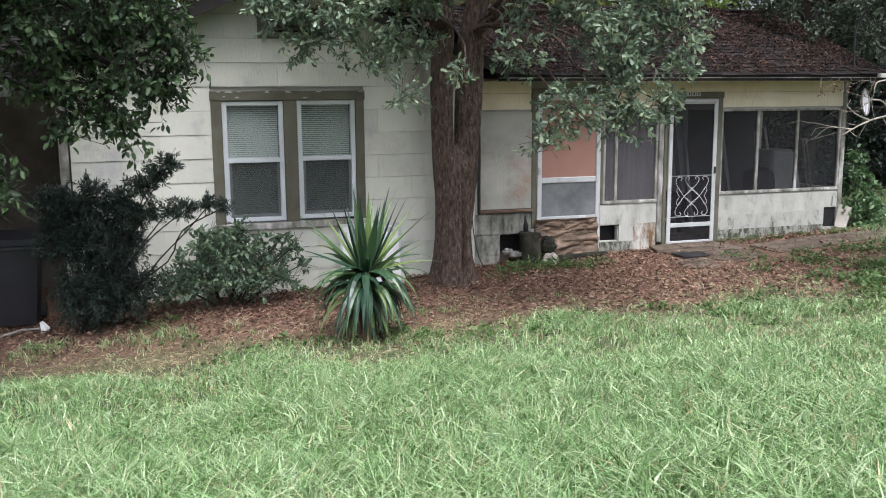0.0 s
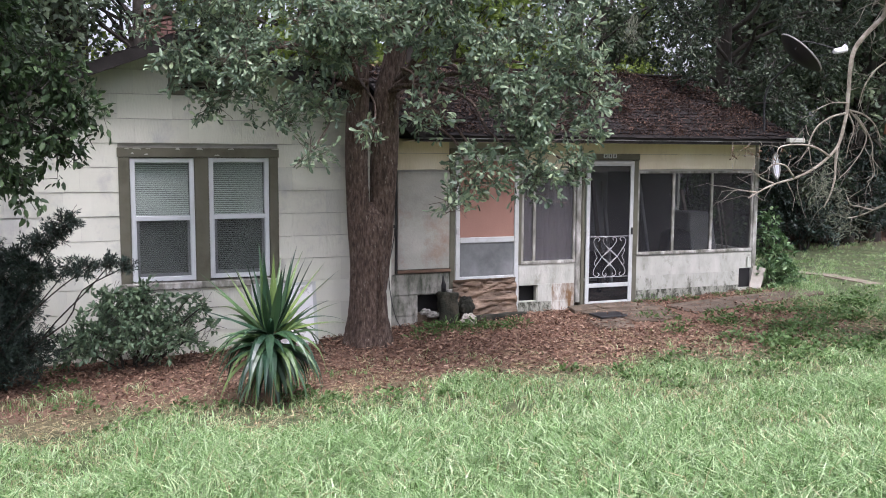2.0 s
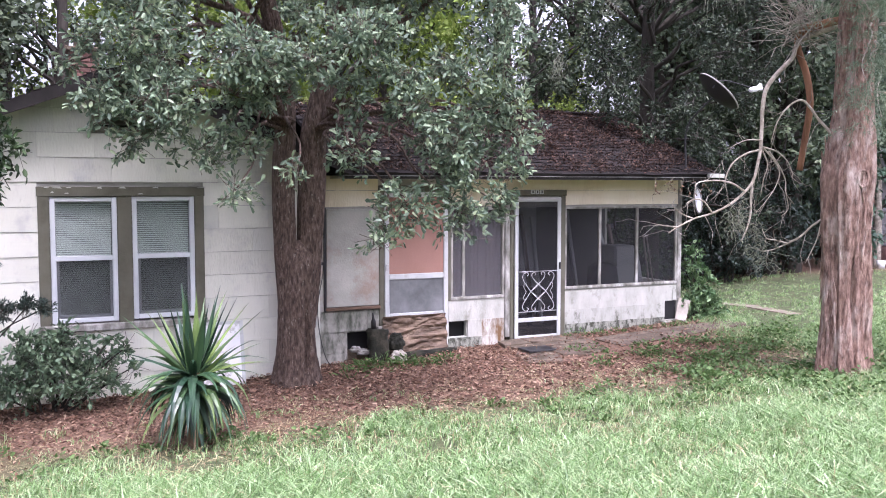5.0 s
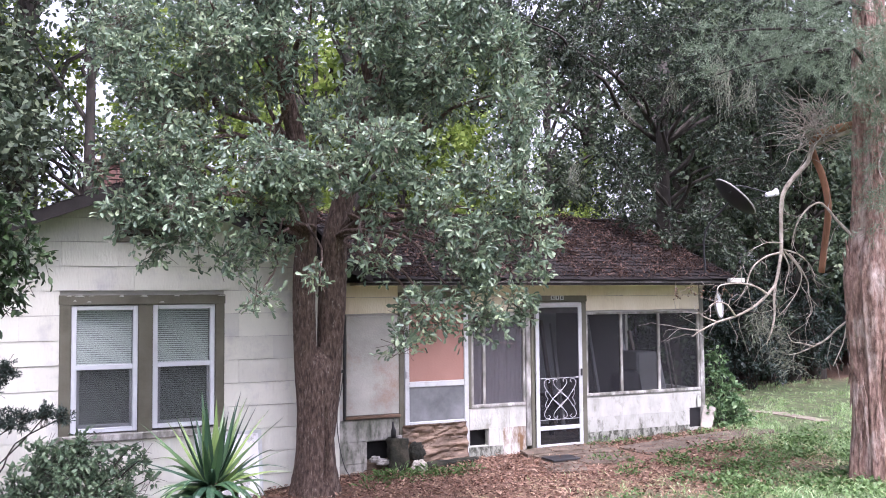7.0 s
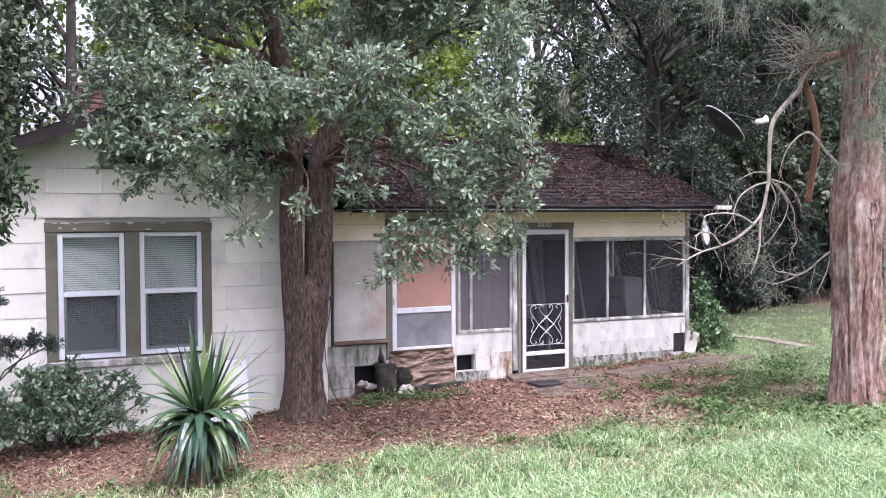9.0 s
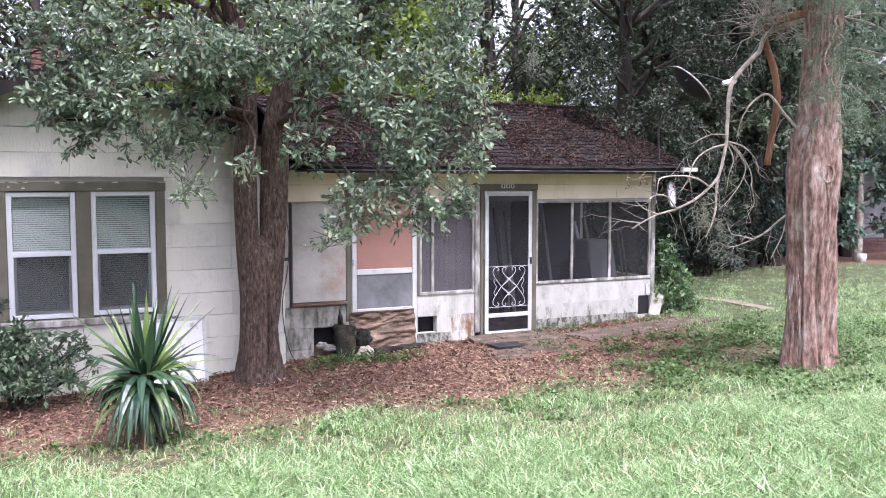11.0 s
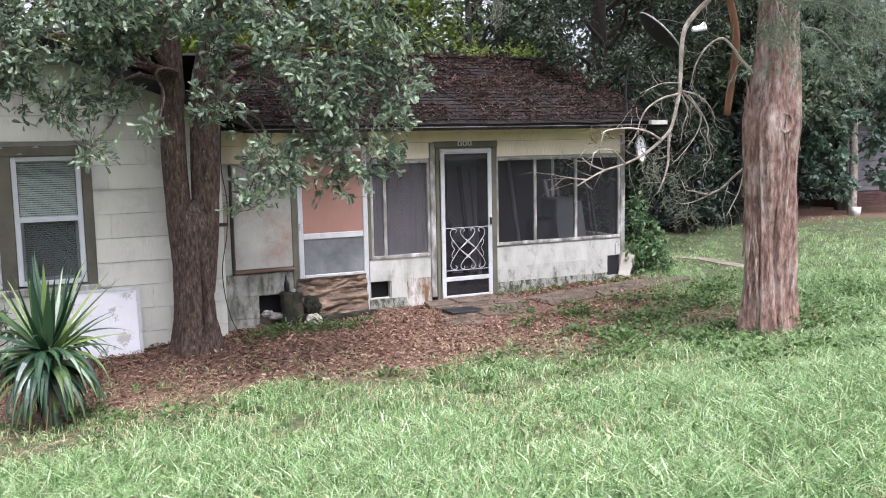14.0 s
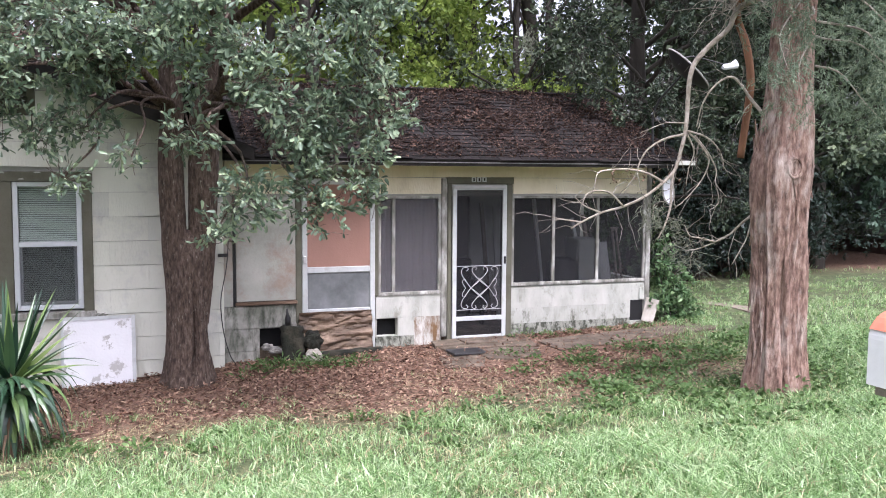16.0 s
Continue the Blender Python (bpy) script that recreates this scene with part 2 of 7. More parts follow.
BLACKMETAL = mat("black_metal", [(0.015, 0.015, 0.015), (0.03, 0.03, 0.03)], 0.5, 5.0, 0.05)
DISHGREY = mat("dark_mesh_dish", [(0.02, 0.02, 0.02), (0.04, 0.04, 0.04)], 0.45, 3.0, 0.05)
DISHWHITE = mat("white_dish_enamel", [(0.7, 0.7, 0.72), (0.8, 0.8, 0.82)], 0.4, 3.0, 0.02)
CONCRETE = mat("mossy_concrete", [(0.075, 0.055, 0.038), (0.13, 0.1, 0.072), (0.21, 0.168, 0.125)], 0.95, 5.0, 0.6, 60.0, stain=(0.06, 0.05, 0.03), stain_scale=3.5, stain_at=(0.45, 0.68), coords="World")
BRICK = mat("red_chimney_brick", [(0.075, 0.04, 0.032), (0.16, 0.085, 0.066)], 0.9, 8.0, 0.4, 60.0, random=0.5)
MORTAR = mat("grey_mortar", [(0.25, 0.24, 0.22), (0.36, 0.35, 0.32)], 0.95, 8.0, 0.3)
CHALK = mat("broken_white_block", [(0.15, 0.145, 0.125), (0.36, 0.35, 0.32)], 0.9, 12.0, 0.4, 40.0)
BINPLASTIC = mat("black_bin_plastic", [(0.012, 0.013, 0.016), (0.022, 0.023, 0.027)], 0.5, 4.0, 0.05)
OAKBARK = mat("oak_bark", [(0.028, 0.019, 0.014), (0.085, 0.058, 0.043), (0.17, 0.132, 0.104)], 0.95, 34.0, 1.0, 60.0, stretch=(1, 1, 0.32), coords="World",
              stain=(0.34, 0.32, 0.26), stain_scale=40.0, stain_at=(0.59, 0.71), stain_stretch=(1, 1, 0.3))
CEDARBARK = mat("cedar_bark", [(0.07, 0.042, 0.031), (0.21, 0.132, 0.1), (0.36, 0.255, 0.2)], 0.95, 26.0, 1.0, 50.0, stretch=(1, 1, 0.32), coords="World",
                stain=(0.5, 0.415, 0.355), stain_scale=5.0, stain_at=(0.5, 0.7), stain_stretch=(1.5, 1.5, 0.5))
TWIG = mat("grey_dead_twig", [(0.14, 0.12, 0.095), (0.27, 0.24, 0.195), (0.42, 0.385, 0.325)], 0.9, 12.0, 0.3, 50.0)
RAWWOOD = mat("torn_orange_wood", [(0.16, 0.075, 0.04), (0.36, 0.18, 0.1)], 0.85, 12.0, 0.4, 40.0, stretch=(1, 1, 0.1))
DEADWOOD = mat("pale_dead_twig", [(0.22, 0.19, 0.145), (0.38, 0.335, 0.265), (0.54, 0.49, 0.41)], 0.9, 12.0, 0.3, 50.0)
DARKBARK = mat("dark_forest_bark", [(0.018, 0.016, 0.013), (0.058, 0.05, 0.04)], 0.95, 6.0, 0.5, 20.0, stretch=(1, 1, 0.25))
OAKLEAF = mat("oak_leaf", [(0.03, 0.054, 0.036), (0.122, 0.18, 0.116), (0.22, 0.3, 0.19), (0.38, 0.46, 0.26)], 0.42, 0.9, 0.0, island=0.62, spec=0.5, translucent=0.34, coords="World")
MAPLELEAF = mat("shade_leaf", [(0.014, 0.027, 0.012), (0.036, 0.065, 0.028), (0.1, 0.16, 0.062)], 0.5, 1.2, 0.0, island=0.6, spec=0.28, translucent=0.22, coords="World")
BUSHLEAF = mat("azalea_leaf", [(0.05, 0.09, 0.05), (0.12, 0.19, 0.11), (0.23, 0.31, 0.18)], 0.45, 1.5, 0.0, island=0.6, translucent=0.2, coords="World")
# the yew's own dark green; also the shade colour of the added thicket
DARKLEAF = mat("yew_needle_and_wood_shade", [(0.01, 0.02, 0.015), (0.02, 0.038, 0.027), (0.045, 0.07, 0.048)], 0.5, 1.5, 0.0, island=0.5, coords="World")
CEDARLEAF = mat("cedar_needle", [(0.08, 0.12, 0.075), (0.16, 0.22, 0.14), (0.3, 0.35, 0.24)], 0.7, 1.5, 0.0, island=0.5, translucent=0.35, coords="World")
WOODLEAF = mat("forest_leaf", [(0.014, 0.024, 0.014), (0.07, 0.1, 0.06), (0.165, 0.205, 0.11)], 0.55, 0.35, 0.0, island=0.5, spec=0.25, translucent=0.2, coords="World")
# brighter, yellower forest leaf: the sunlight on far trees is in its colour
SUNLEAF = mat("sunlit_forest_leaf", [(0.07, 0.12, 0.02), (0.18, 0.26, 0.05), (0.34, 0.42, 0.09)], 0.5, 0.35, 0.0, island=0.5, translucent=0.5, coords="World")
YUCCALEAF = mat("yucca_leaf", [(0.016, 0.04, 0.024), (0.03, 0.07, 0.036), (0.065, 0.125, 0.045), (0.2, 0.28, 0.08)], 0.32, 2.0, 0.0, random=0.7, spec=0.5, coords="World")
YUCCADEAD = mat("brown_yucca_leaf", [(0.12, 0.07, 0.04), (0.28, 0.2, 0.13)], 0.8, 2.0, 0.0, random=0.6, coords="World")
GRASS = mat("grass_blade", [(0.065, 0.135, 0.034), (0.135, 0.25, 0.075), (0.235, 0.385, 0.145), (0.37, 0.515, 0.25), (0.56, 0.65, 0.4)], 0.3, 1.1, 0.0, island=0.68, spec=0.5, translucent=0.3, coords="World")
STRAW = mat("dead_straw", [(0.2, 0.16, 0.08), (0.33, 0.29, 0.15), (0.5, 0.45, 0.28)], 0.7, 1.0, 0.0, island=0.7, coords="World")
WEED = mat("weed_leaf", [(0.04, 0.085, 0.022), (0.085, 0.155, 0.045), (0.16, 0.26, 0.08)], 0.5, 1.0, 0.0, island=0.5, translucent=0.3, coords="World")
FALLEN = mat("fallen_leaf", [(0.05, 0.028, 0.019), (0.14, 0.075, 0.048), (0.245, 0.147, 0.097), (0.39, 0.285, 0.2)], 0.8, 2.0, 0.0, island=0.75, coords="World")
ROOFLITTER = mat("roof_litter", [(0.01, 0.007, 0.005), (0.036, 0.02, 0.014), (0.09, 0.049, 0.032), (0.18, 0.112, 0.078)], 0.9, 1.6, 0.0, island=0.75, coords="World")
MOSS = mat("spanish_moss", [(0.12, 0.13, 0.09), (0.24, 0.255, 0.185)], 0.95, 6.0, 0.0, island=0.4)
MAILWHITE = mat("chalky_white_paint", [(0.68, 0.68, 0.66), (0.78, 0.78, 0.76)], 0.5, 4.0, 0.05, stain=(0.5, 0.46, 0.42), stain_scale=7.0, stain_at=(0.62, 0.8))
MAILRED = mat("faded_orange_red", [(0.42, 0.13, 0.075), (0.54, 0.22, 0.14)], 0.5, 4.0, 0.05)
POSTWOOD = mat("grey_post_wood", [(0.16, 0.13, 0.1), (0.3, 0.26, 0.21)], 0.9, 8.0, 0.4, 40.0, stretch=(1, 1, 0.15))
CORRUGATED = mat("old_corrugated_metal", [(0.3, 0.32, 0.34), (0.46, 0.48, 0.5)], 0.5, 3.0, 0.1, metal=0.5)
CREEPER = mat("creeper_leaf", [(0.045, 0.085, 0.06), (0.1, 0.165, 0.115), (0.19, 0.275, 0.19)], 0.45, 0.8, 0.0, island=0.55, translucent=0.25, coords="World")
BRICKWALL = mat("dull_red_brick", [(0.09, 0.05, 0.042), (0.17, 0.1, 0.085)], 0.9, 9.0, 0.3, 40.0, coords="World")
GREYLAP = mat("grey_house_siding", [(0.17, 0.17, 0.175), (0.27, 0.27, 0.275)], 0.8, 3.0, 0.2, 30.0, coords="World")
SHRUBLEAF = mat("green_shrub_leaf", [(0.045, 0.1, 0.04), (0.1, 0.185, 0.075), (0.2, 0.3, 0.13)], 0.45, 1.5, 0.0, island=0.6, translucent=0.25, coords="World")
DARKOAK = mat("dark_oak_leaf", [(0.012, 0.021, 0.013), (0.036, 0.055, 0.034), (0.12, 0.155, 0.09)], 0.5, 0.5, 0.0, island=0.55, spec=0.28, translucent=0.2, coords="World")
CABLE = mat("black_cable", [(0.01, 0.01, 0.01), (0.03, 0.03, 0.03)], 0.6, 4.0, 0.0)
SOIL = ground_mat()

# ---- mesh helpers ----
class Shape:
    """Collects vertices and faces of one mesh."""
    def __init__(self):
        self.v, self.f = [], []

    def add(self, verts, faces):
        k = len(self.v)
        self.v.extend(tuple(p) for p in verts)
        self.f.extend(tuple(i + k for i in f) for f in faces)
        return self

    def box(self, x0, x1, y0, y1, z0, z1, b=0.004):
        """A box with chamfered edges."""
        c = ((x0 + x1) / 2, (y0 + y1) / 2, (z0 + z1) / 2)
        h = (abs(x1 - x0) / 2, abs(y1 - y0) / 2, abs(z1 - z0) / 2)
        b = min(b, min(h) * 0.45)
        verts, index = [], {}
        for s in [(i, j, k) for i in (-1, 1) for j in (-1, 1) for k in (-1, 1)]:
            for a in range(3):
                index[s, a] = len(verts)
                verts.append([c[q] + s[q] * (h[q] if q == a else h[q] - b) for q in range(3)])
        faces = []
        for a in range(3):
            p, q = (a + 1) % 3, (a + 2) % 3
            for s in (-1, 1):
                ring = []
                for u, w in ((-1, -1), (1, -1), (1, 1), (-1, 1)):
                    t = [0, 0, 0]
                    t[a], t[p], t[q] = s, u, w
                    ring.append(index[tuple(t), a])
                faces.append(ring if s > 0 else ring[::-1])
            for u in (-1, 1):
                for w in (-1, 1):
                    lo, hi = [0, 0, 0], [0, 0, 0]
                    lo[a], hi[a] = -1, 1
                    lo[p] = hi[p] = u
                    lo[q] = hi[q] = w
                    ring = [index[tuple(lo), p], index[tuple(hi), p], index[tuple(hi), q], index[tuple(lo), q]]
                    faces.append(ring if u * w < 0 else ring[::-1])
        for s in [(i, j, k) for i in (-1, 1) for j in (-1, 1) for k in (-1, 1)]:
            ring = [index[s, 0], index[s, 1], index[s, 2]]
            faces.append(ring if s[0] * s[1] * s[2] > 0 else ring[::-1])
        return self.add(verts, faces)

    def tube(self, points, radii, n=8, cap=True, lumps=0.0, seed=0.0):
        """A tapering tube along points, with an uneven skin."""
        pts = [Vector(p) for p in points]
        if not hasattr(radii, "__len__"):
            radii = [radii] * len(pts)
        verts, faces = [], []
        side = None
        for i, p in enumerate(pts):
            d = (pts[min(i + 1, len(pts) - 1)] - pts[max(i - 1, 0)]).normalized()
            if side is None:
                side = d.orthogonal().normalized()
            side = (side - d * side.dot(d)).normalized()
            other = d.cross(side)
            for k in range(n):
                a = 2 * math.pi * k / n
                r = radii[i]
                if lumps:
                    r *= 1 + lumps * noise.noise(Vector((math.cos(a) * 2.2 + seed, math.sin(a) * 2.2, p.z * 1.6 + i * 0.13)))
                verts.append(p + side * (r * math.cos(a)) + other * (r * math.sin(a)))
        for i in range(len(pts) - 1):
            for k in range(n):
                faces.append((i * n + k, i * n + (k + 1) % n, (i + 1) * n + (k + 1) % n, (i + 1) * n + k))
        if cap:
            faces.append(tuple(range(n))[::-1])
            faces.append(tuple((len(pts) - 1) * n + k for k in range(n)))
        return self.add(verts, faces)

    def mesh(self, name, material, smooth=False):
        me = bpy.data.meshes.new(name)
        me.from_pydata(self.v, [], self.f)
        me.materials.append(material)
        if smooth:
            me.shade_smooth()
        me.update()
        return me


def array_mesh(name, verts, faces, material):
    """A mesh from arrays of vertices and of equal-sided faces."""
    me = bpy.data.meshes.new(name)
    nv, nf, k = len(verts), len(faces), faces.shape[1]
    me.vertices.add(nv)
    me.vertices.foreach_set("co", np.asarray(verts, np.float32).ravel())
    me.loops.add(nf * k)
    me.loops.foreach_set("vertex_index", np.asarray(faces, np.int32).ravel())
    me.polygons.add(nf)
    me.polygons.foreach_set("loop_start", np.arange(0, nf * k, k, dtype=np.int32))
    me.polygons.foreach_set("loop_total", np.full(nf, k, np.int32))
    me.materials.append(material)
    me.update(calc_edges=True)
    me.validate()
    return me


def thing(name, label, category, group="", at=(0, 0, 0)):
    ob = new(name)
    ob.location = at
    return tagged(ob, label, category, group)


def part(name, shape, material, parent, label="", smooth=False, kind=""):
    me = shape.mesh(name, material, smooth) if isinstance(shape, Shape) else shape
    ob = new(name, me)
    ob.parent = parent
    if parent is not None:
        ob.matrix_parent_inverse = Matrix.Translation(parent.location).inverted() if parent.parent is None else Matrix.Identity(4)
    return tagged(ob, label, kind=kind)


def curve(points, steps=6):
    """A smooth line through points."""
    p = [Vector(q) for q in points]
    p = [p[0] * 2 - p[1]] + p + [p[-1] * 2 - p[-2]]
    out = []
    for i in range(1, len(p) - 2):
        for s in range(steps):
            t = s / steps
            a, b, c, d = p[i - 1], p[i], p[i + 1], p[i + 2]
            out.append(0.5 * ((2 * b) + (c - a) * t + (2 * a - 5 * b + 4 * c - d) * t * t + (3 * b - a - 3 * c + d) * t ** 3))
    return out + [p[-2]]


def ramp_to(a, b, n):
    return [a + (b - a) * i / (n - 1) for i in range(n)]


# ---- ground: falls from the verge towards the house, and rises to the right ----
def ground_z(x, y):
    x = np.clip(x, -14, 9)
    low = -0.22 + 0.045 * (x + 5)
    wall = -0.28 + 0.036 * (x + 7)
    f = np.clip((y - 0.7) / 8.6, -0.1, 1)
    g = np.clip((y - 9.3) / 2.7, 0, 1)
    return (0.6 * (1 - f) + low * f) * (1 - g) + wall * g


def ground_h(x, y):
    return float(ground_z(x, y)) + 0.025 * noise.noise(Vector((x * 1.3, y * 1.3, 3.1))) + 0.01 * noise.noise(Vector((x * 5, y * 5, 1.7)))


def make_ground():
    xs = np.unique(np.concatenate([np.linspace(-400, -14, 14), np.arange(-14, 9, 0.16), np.linspace(9, 400, 16)]))
    ys = np.unique(np.concatenate([np.linspace(-300, -2, 12), np.arange(-2, 15, 0.16), np.linspace(15, 500, 18)]))
    s = Shape()
    nx = len(xs)
    verts = [(x, y, ground_h(x, y)) for y in ys for x in xs]
    faces = [(j * nx + i, j * nx + i + 1, (j + 1) * nx + i + 1, (j + 1) * nx + i) for j in range(len(ys) - 1) for i in range(nx - 1)]
    s.add(verts, faces)
    ob = new("ground", s.mesh("ground", SOIL, True))
    tagged(ob, "sloping lawn soil with red-brown leaf litter", "ground", kind="structure")


make_ground()

# ---- house ----
LW, PW, BACK = 11.78, 12.04, 16.4   # front faces of the gabled wing and the porch; back wall
WX0, WX1 = -7.75, -2.95             # gabled wing
PX1 = 3.02                          # porch's outer corner
RIDGE_X, SLOPE = -5.35, 0.39
EAVE = 2.36
house = thing("house", "old single-storey cream-sided house with screened porch", "house")


def rake(x):
    """Underside of the wing's roof."""
    return 3.46 - SLOPE * abs(x - RIDGE_X)


# wing front wall, with a window opening and a vent opening
WIN = (-6.08, -4.49, 0.63, 2.08)
VENT = (-5.55, -5.02, 2.87, 3.2)
s = Shape()
for x0, x1, z0, z1 in ((WX0, WIN[0], -0.5, 2.5), (WIN[1], WX1, -0.5, 2.5), (WIN[0], WIN[1], -0.5, WIN[2]), (WIN[0], WIN[1], WIN[3], 2.5)):
    s.box(x0, x1, LW + 0.02, LW + 0.16, z0, z1, 0.001)
def gable_slab(s, cells, y0, y1):
    for a, b, z0 in cells:
        s.add([(a, y0, z0), (b, y0, z0), (b, y0, rake(b)), (a, y0, rake(a)), (a, y1, z0), (b, y1, z0), (b, y1, rake(b)), (a, y1, rake(a))],
              [(0, 1, 2, 3), (7, 6, 5, 4), (0, 4, 5, 1), (1, 5, 6, 2), (2, 6, 7, 3), (3, 7, 4, 0)])
gable_slab(s, ((WX0, VENT[0], 2.5), (VENT[0], RIDGE_X, VENT[3]), (RIDGE_X, VENT[1], VENT[3]), (VENT[1], WX1, 2.5)), LW + 0.02, LW + 0.16)
s.box(VENT[0], VENT[1], LW + 0.02, LW + 0.16, 2.5, VENT[2], 0.001)
wing_wall = part("wall", s, BACKING, house, "cream wall of overlapping siding shingles")
s = Shape()
s.box(WX0 - 0.001, WX0 + 0.14, LW + 0.165, BACK, -0.5, 2.55, 0.001)
part("wall", s, SIDING, house, "shaded cream side wall")
s = Shape()
s.box(WX1 - 0.14, WX1, LW + 0.165, PW + 0.1, -0.5, 2.5, 0.001)
part("wall", s, SIDING, house)
s = Shape()
s.box(WX0 - 0.001, PX1, BACK + 0.002, BACK + 0.16, -0.5, 3.0, 0.001)
part("wall", s, SIDING, house)
for y0, z0, z1 in ((PW + 0.1, 1.9, 2.5), (PW + 0.1, -0.3, 0.7), (14.0, 0.7, 1.9)):
    part("wall", Shape().box(PX1 - 0.1, PX1 - 0.005, y0, BACK, z0, z1, 0.001), SIDING, house)
# inner walls of the room behind the window, and of the porch; the room's dimness is in their colour
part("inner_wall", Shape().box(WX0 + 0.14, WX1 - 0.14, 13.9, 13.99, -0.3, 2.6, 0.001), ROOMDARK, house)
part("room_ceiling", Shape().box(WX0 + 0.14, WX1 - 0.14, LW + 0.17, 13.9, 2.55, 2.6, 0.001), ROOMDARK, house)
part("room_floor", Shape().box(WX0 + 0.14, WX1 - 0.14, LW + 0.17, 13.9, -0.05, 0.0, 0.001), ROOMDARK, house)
# porch wall and ceiling carry the interior's shade in their dark colour
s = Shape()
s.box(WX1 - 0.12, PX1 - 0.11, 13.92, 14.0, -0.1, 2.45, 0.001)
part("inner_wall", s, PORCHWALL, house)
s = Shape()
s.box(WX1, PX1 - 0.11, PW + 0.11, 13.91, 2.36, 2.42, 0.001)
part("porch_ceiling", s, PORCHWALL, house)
s = Shape()
s.box(WX1, PX1 - 0.11, PW + 0.11, 13.91, -0.2, 0.02, 0.001)
part("porch_floor", s, CONCRETE, house)


def siding(parent, x0, x1, rows, y, keep, offset=0.0, material=SIDING, length=0.6, lap=0.008, joint=0.006):
    """Shingle courses, each lapping over the one below; keep(x0, x1, z0, z1) gives the free stretches."""
    rng = random.Random(7)
    for r, (z0, z1) in enumerate(rows):
        x = x0 - (0.1 if r % 2 else 0.4) * length - offset
        while x < x1:
            a, b = max(x, x0), min(x + length - 0.0015, x1)
            for a2, b2, zt in (keep(a, b, z0, z1) if b - a > 0.03 else ()):
                if b2 - a2 < 0.03:
                    continue
                t = rng.uniform(0.0, 0.003)
                w = rng.uniform(-0.5, 0.5) * lap
                s = Shape()
                za, zb = zt if isinstance(zt, tuple) else (zt, zt)
                t *= lap / 0.008
                yb, yt = y - 0.004 - lap - t, y - 0.004 - t
                s.add([(a2, yb, z0 + joint + w), (b2, yb, z0 + joint - w), (b2, yt, zb), (a2, yt, za),
                       (a2, y + 0.018, z0 + joint + w), (b2, y + 0.018, z0 + joint - w), (b2, y + 0.018, zb), (a2, y + 0.018, za)],
                      [(0, 1, 2, 3), (7, 6, 5, 4), (0, 4, 5, 1), (1, 5, 6, 2), (2, 6, 7, 3), (3, 7, 4, 0)])
                part("shingle", s, material, parent)
            x += length


def cut(a, b, z0, z1, holes):
    spans = [(a, b)]
    for h0, h1, k0, k1 in holes:
        if z1 > k0 + 0.02 and z0 < k1 - 0.02:
            spans = [q for u, w in spans for q in ((u, min(w, h0)), (max(u, h1), w)) if q[1] > q[0]]
    return spans


# ---- roofs ----
def roof_plane(name, corner, along, up, width, length, thick=0.035, label="", pieces=0):
    """A roof slope: a deck, and courses of shingles with a ragged lower edge."""
    c, a, u = Vector(corner), Vector(along).normalized(), Vector(up).normalized()
    n = a.cross(u).normalized()
    if n.z < 0:
        n = -n
    s = Shape()
    q = [c, c + a * width, c + a * width + u * length, c + u * length]
    s.add([*q, *[p + n * thick for p in q]], [(3, 2, 1, 0), (4, 5, 6, 7), (0, 1, 5, 4), (1, 2, 6, 5), (2, 3, 7, 6), (3, 0, 4, 7)])
    deck = part(name, s, FASCIA, house, label)
    rng = random.Random(len(name) + int(width * 10))
    rows = int(length / 0.145)
    s = Shape()
    for r in range(rows):
        x = -rng.uniform(0, 0.3)
        while x < width:
            w = rng.uniform(0.24, 0.33)
            x0, x1 = max(0.0, x), min(width, x + w - 0.012)
            if x1 > x0 + 0.03:
                lo = r * 0.145 - 0.02 + rng.uniform(-0.012, 0.012)
                hi = min(lo + 0.24, length)
                lift = thick + 0.014 + rng.uniform(0, 0.012) + (0.02 if rng.random() < 0.06 else 0)
                v = [c + a * x0 + u * lo + n * lift, c + a * x1 + u * lo + n * (lift + rng.uniform(-0.004, 0.004)), c + a * x1 + u * hi + n * (thick + 0.003), c + a * x0 + u * hi + n * (thick + 0.003)]
                v += [p - n * 0.008 for p in v]
                q = Shape() if pieces > 0 else s
                q.add(v, [(0, 1, 2, 3), (7, 6, 5, 4), (0, 4, 5, 1), (1, 5, 6, 2), (2, 6, 7, 3), (3, 7, 4, 0)])
                if pieces > 0:
                    part("roof_shingle", q, SHINGLE, deck)
                    pieces -= 1
            x += w
    part("roof_covering", s, SHINGLE, deck, "dark weathered asphalt shingles", kind="stuff")
    return deck


cosr = 1 / math.hypot(1, SLOPE)
# wing: two slopes that meet over its middle
run = 5.35 - 2.95 + 0.32
for side in (-1, 1):
    edge = Vector((RIDGE_X + side * run, 11.42, 3.46 - SLOPE * run + 0.03))
    up = Vector((-side, 0, SLOPE))
    if side < 0:
        roof_plane("roof", edge, (0, 1, 0), up, 5.3, run / cosr)
    else:
        roof_plane("roof", edge, (0, 1, 0), up, 5.3, run / cosr)
# main slope over the porch, and its back slope
depth = 14.15 - 11.5
roof_plane("roof", (-2.75, 11.5, EAVE - 0.03), (1, 0, 0), (0, 1, 0.41), 6.05, depth * math.hypot(1, 0.41), label="sagging porch roof strewn with fallen leaves", pieces=300)
roof_plane("roof", (-5.3, 16.8, EAVE - 0.03), (1, 0, 0), (0, -1, 0.41), 8.6, depth * math.hypot(1, 0.41))
for k in range(28):
    part("ridge_cap", Shape().box(-2.3 + k * 0.2, -2.3 + k * 0.2 + 0.195, 14.03, 14.27, 3.455, 3.485, 0.006), SHINGLE, house)
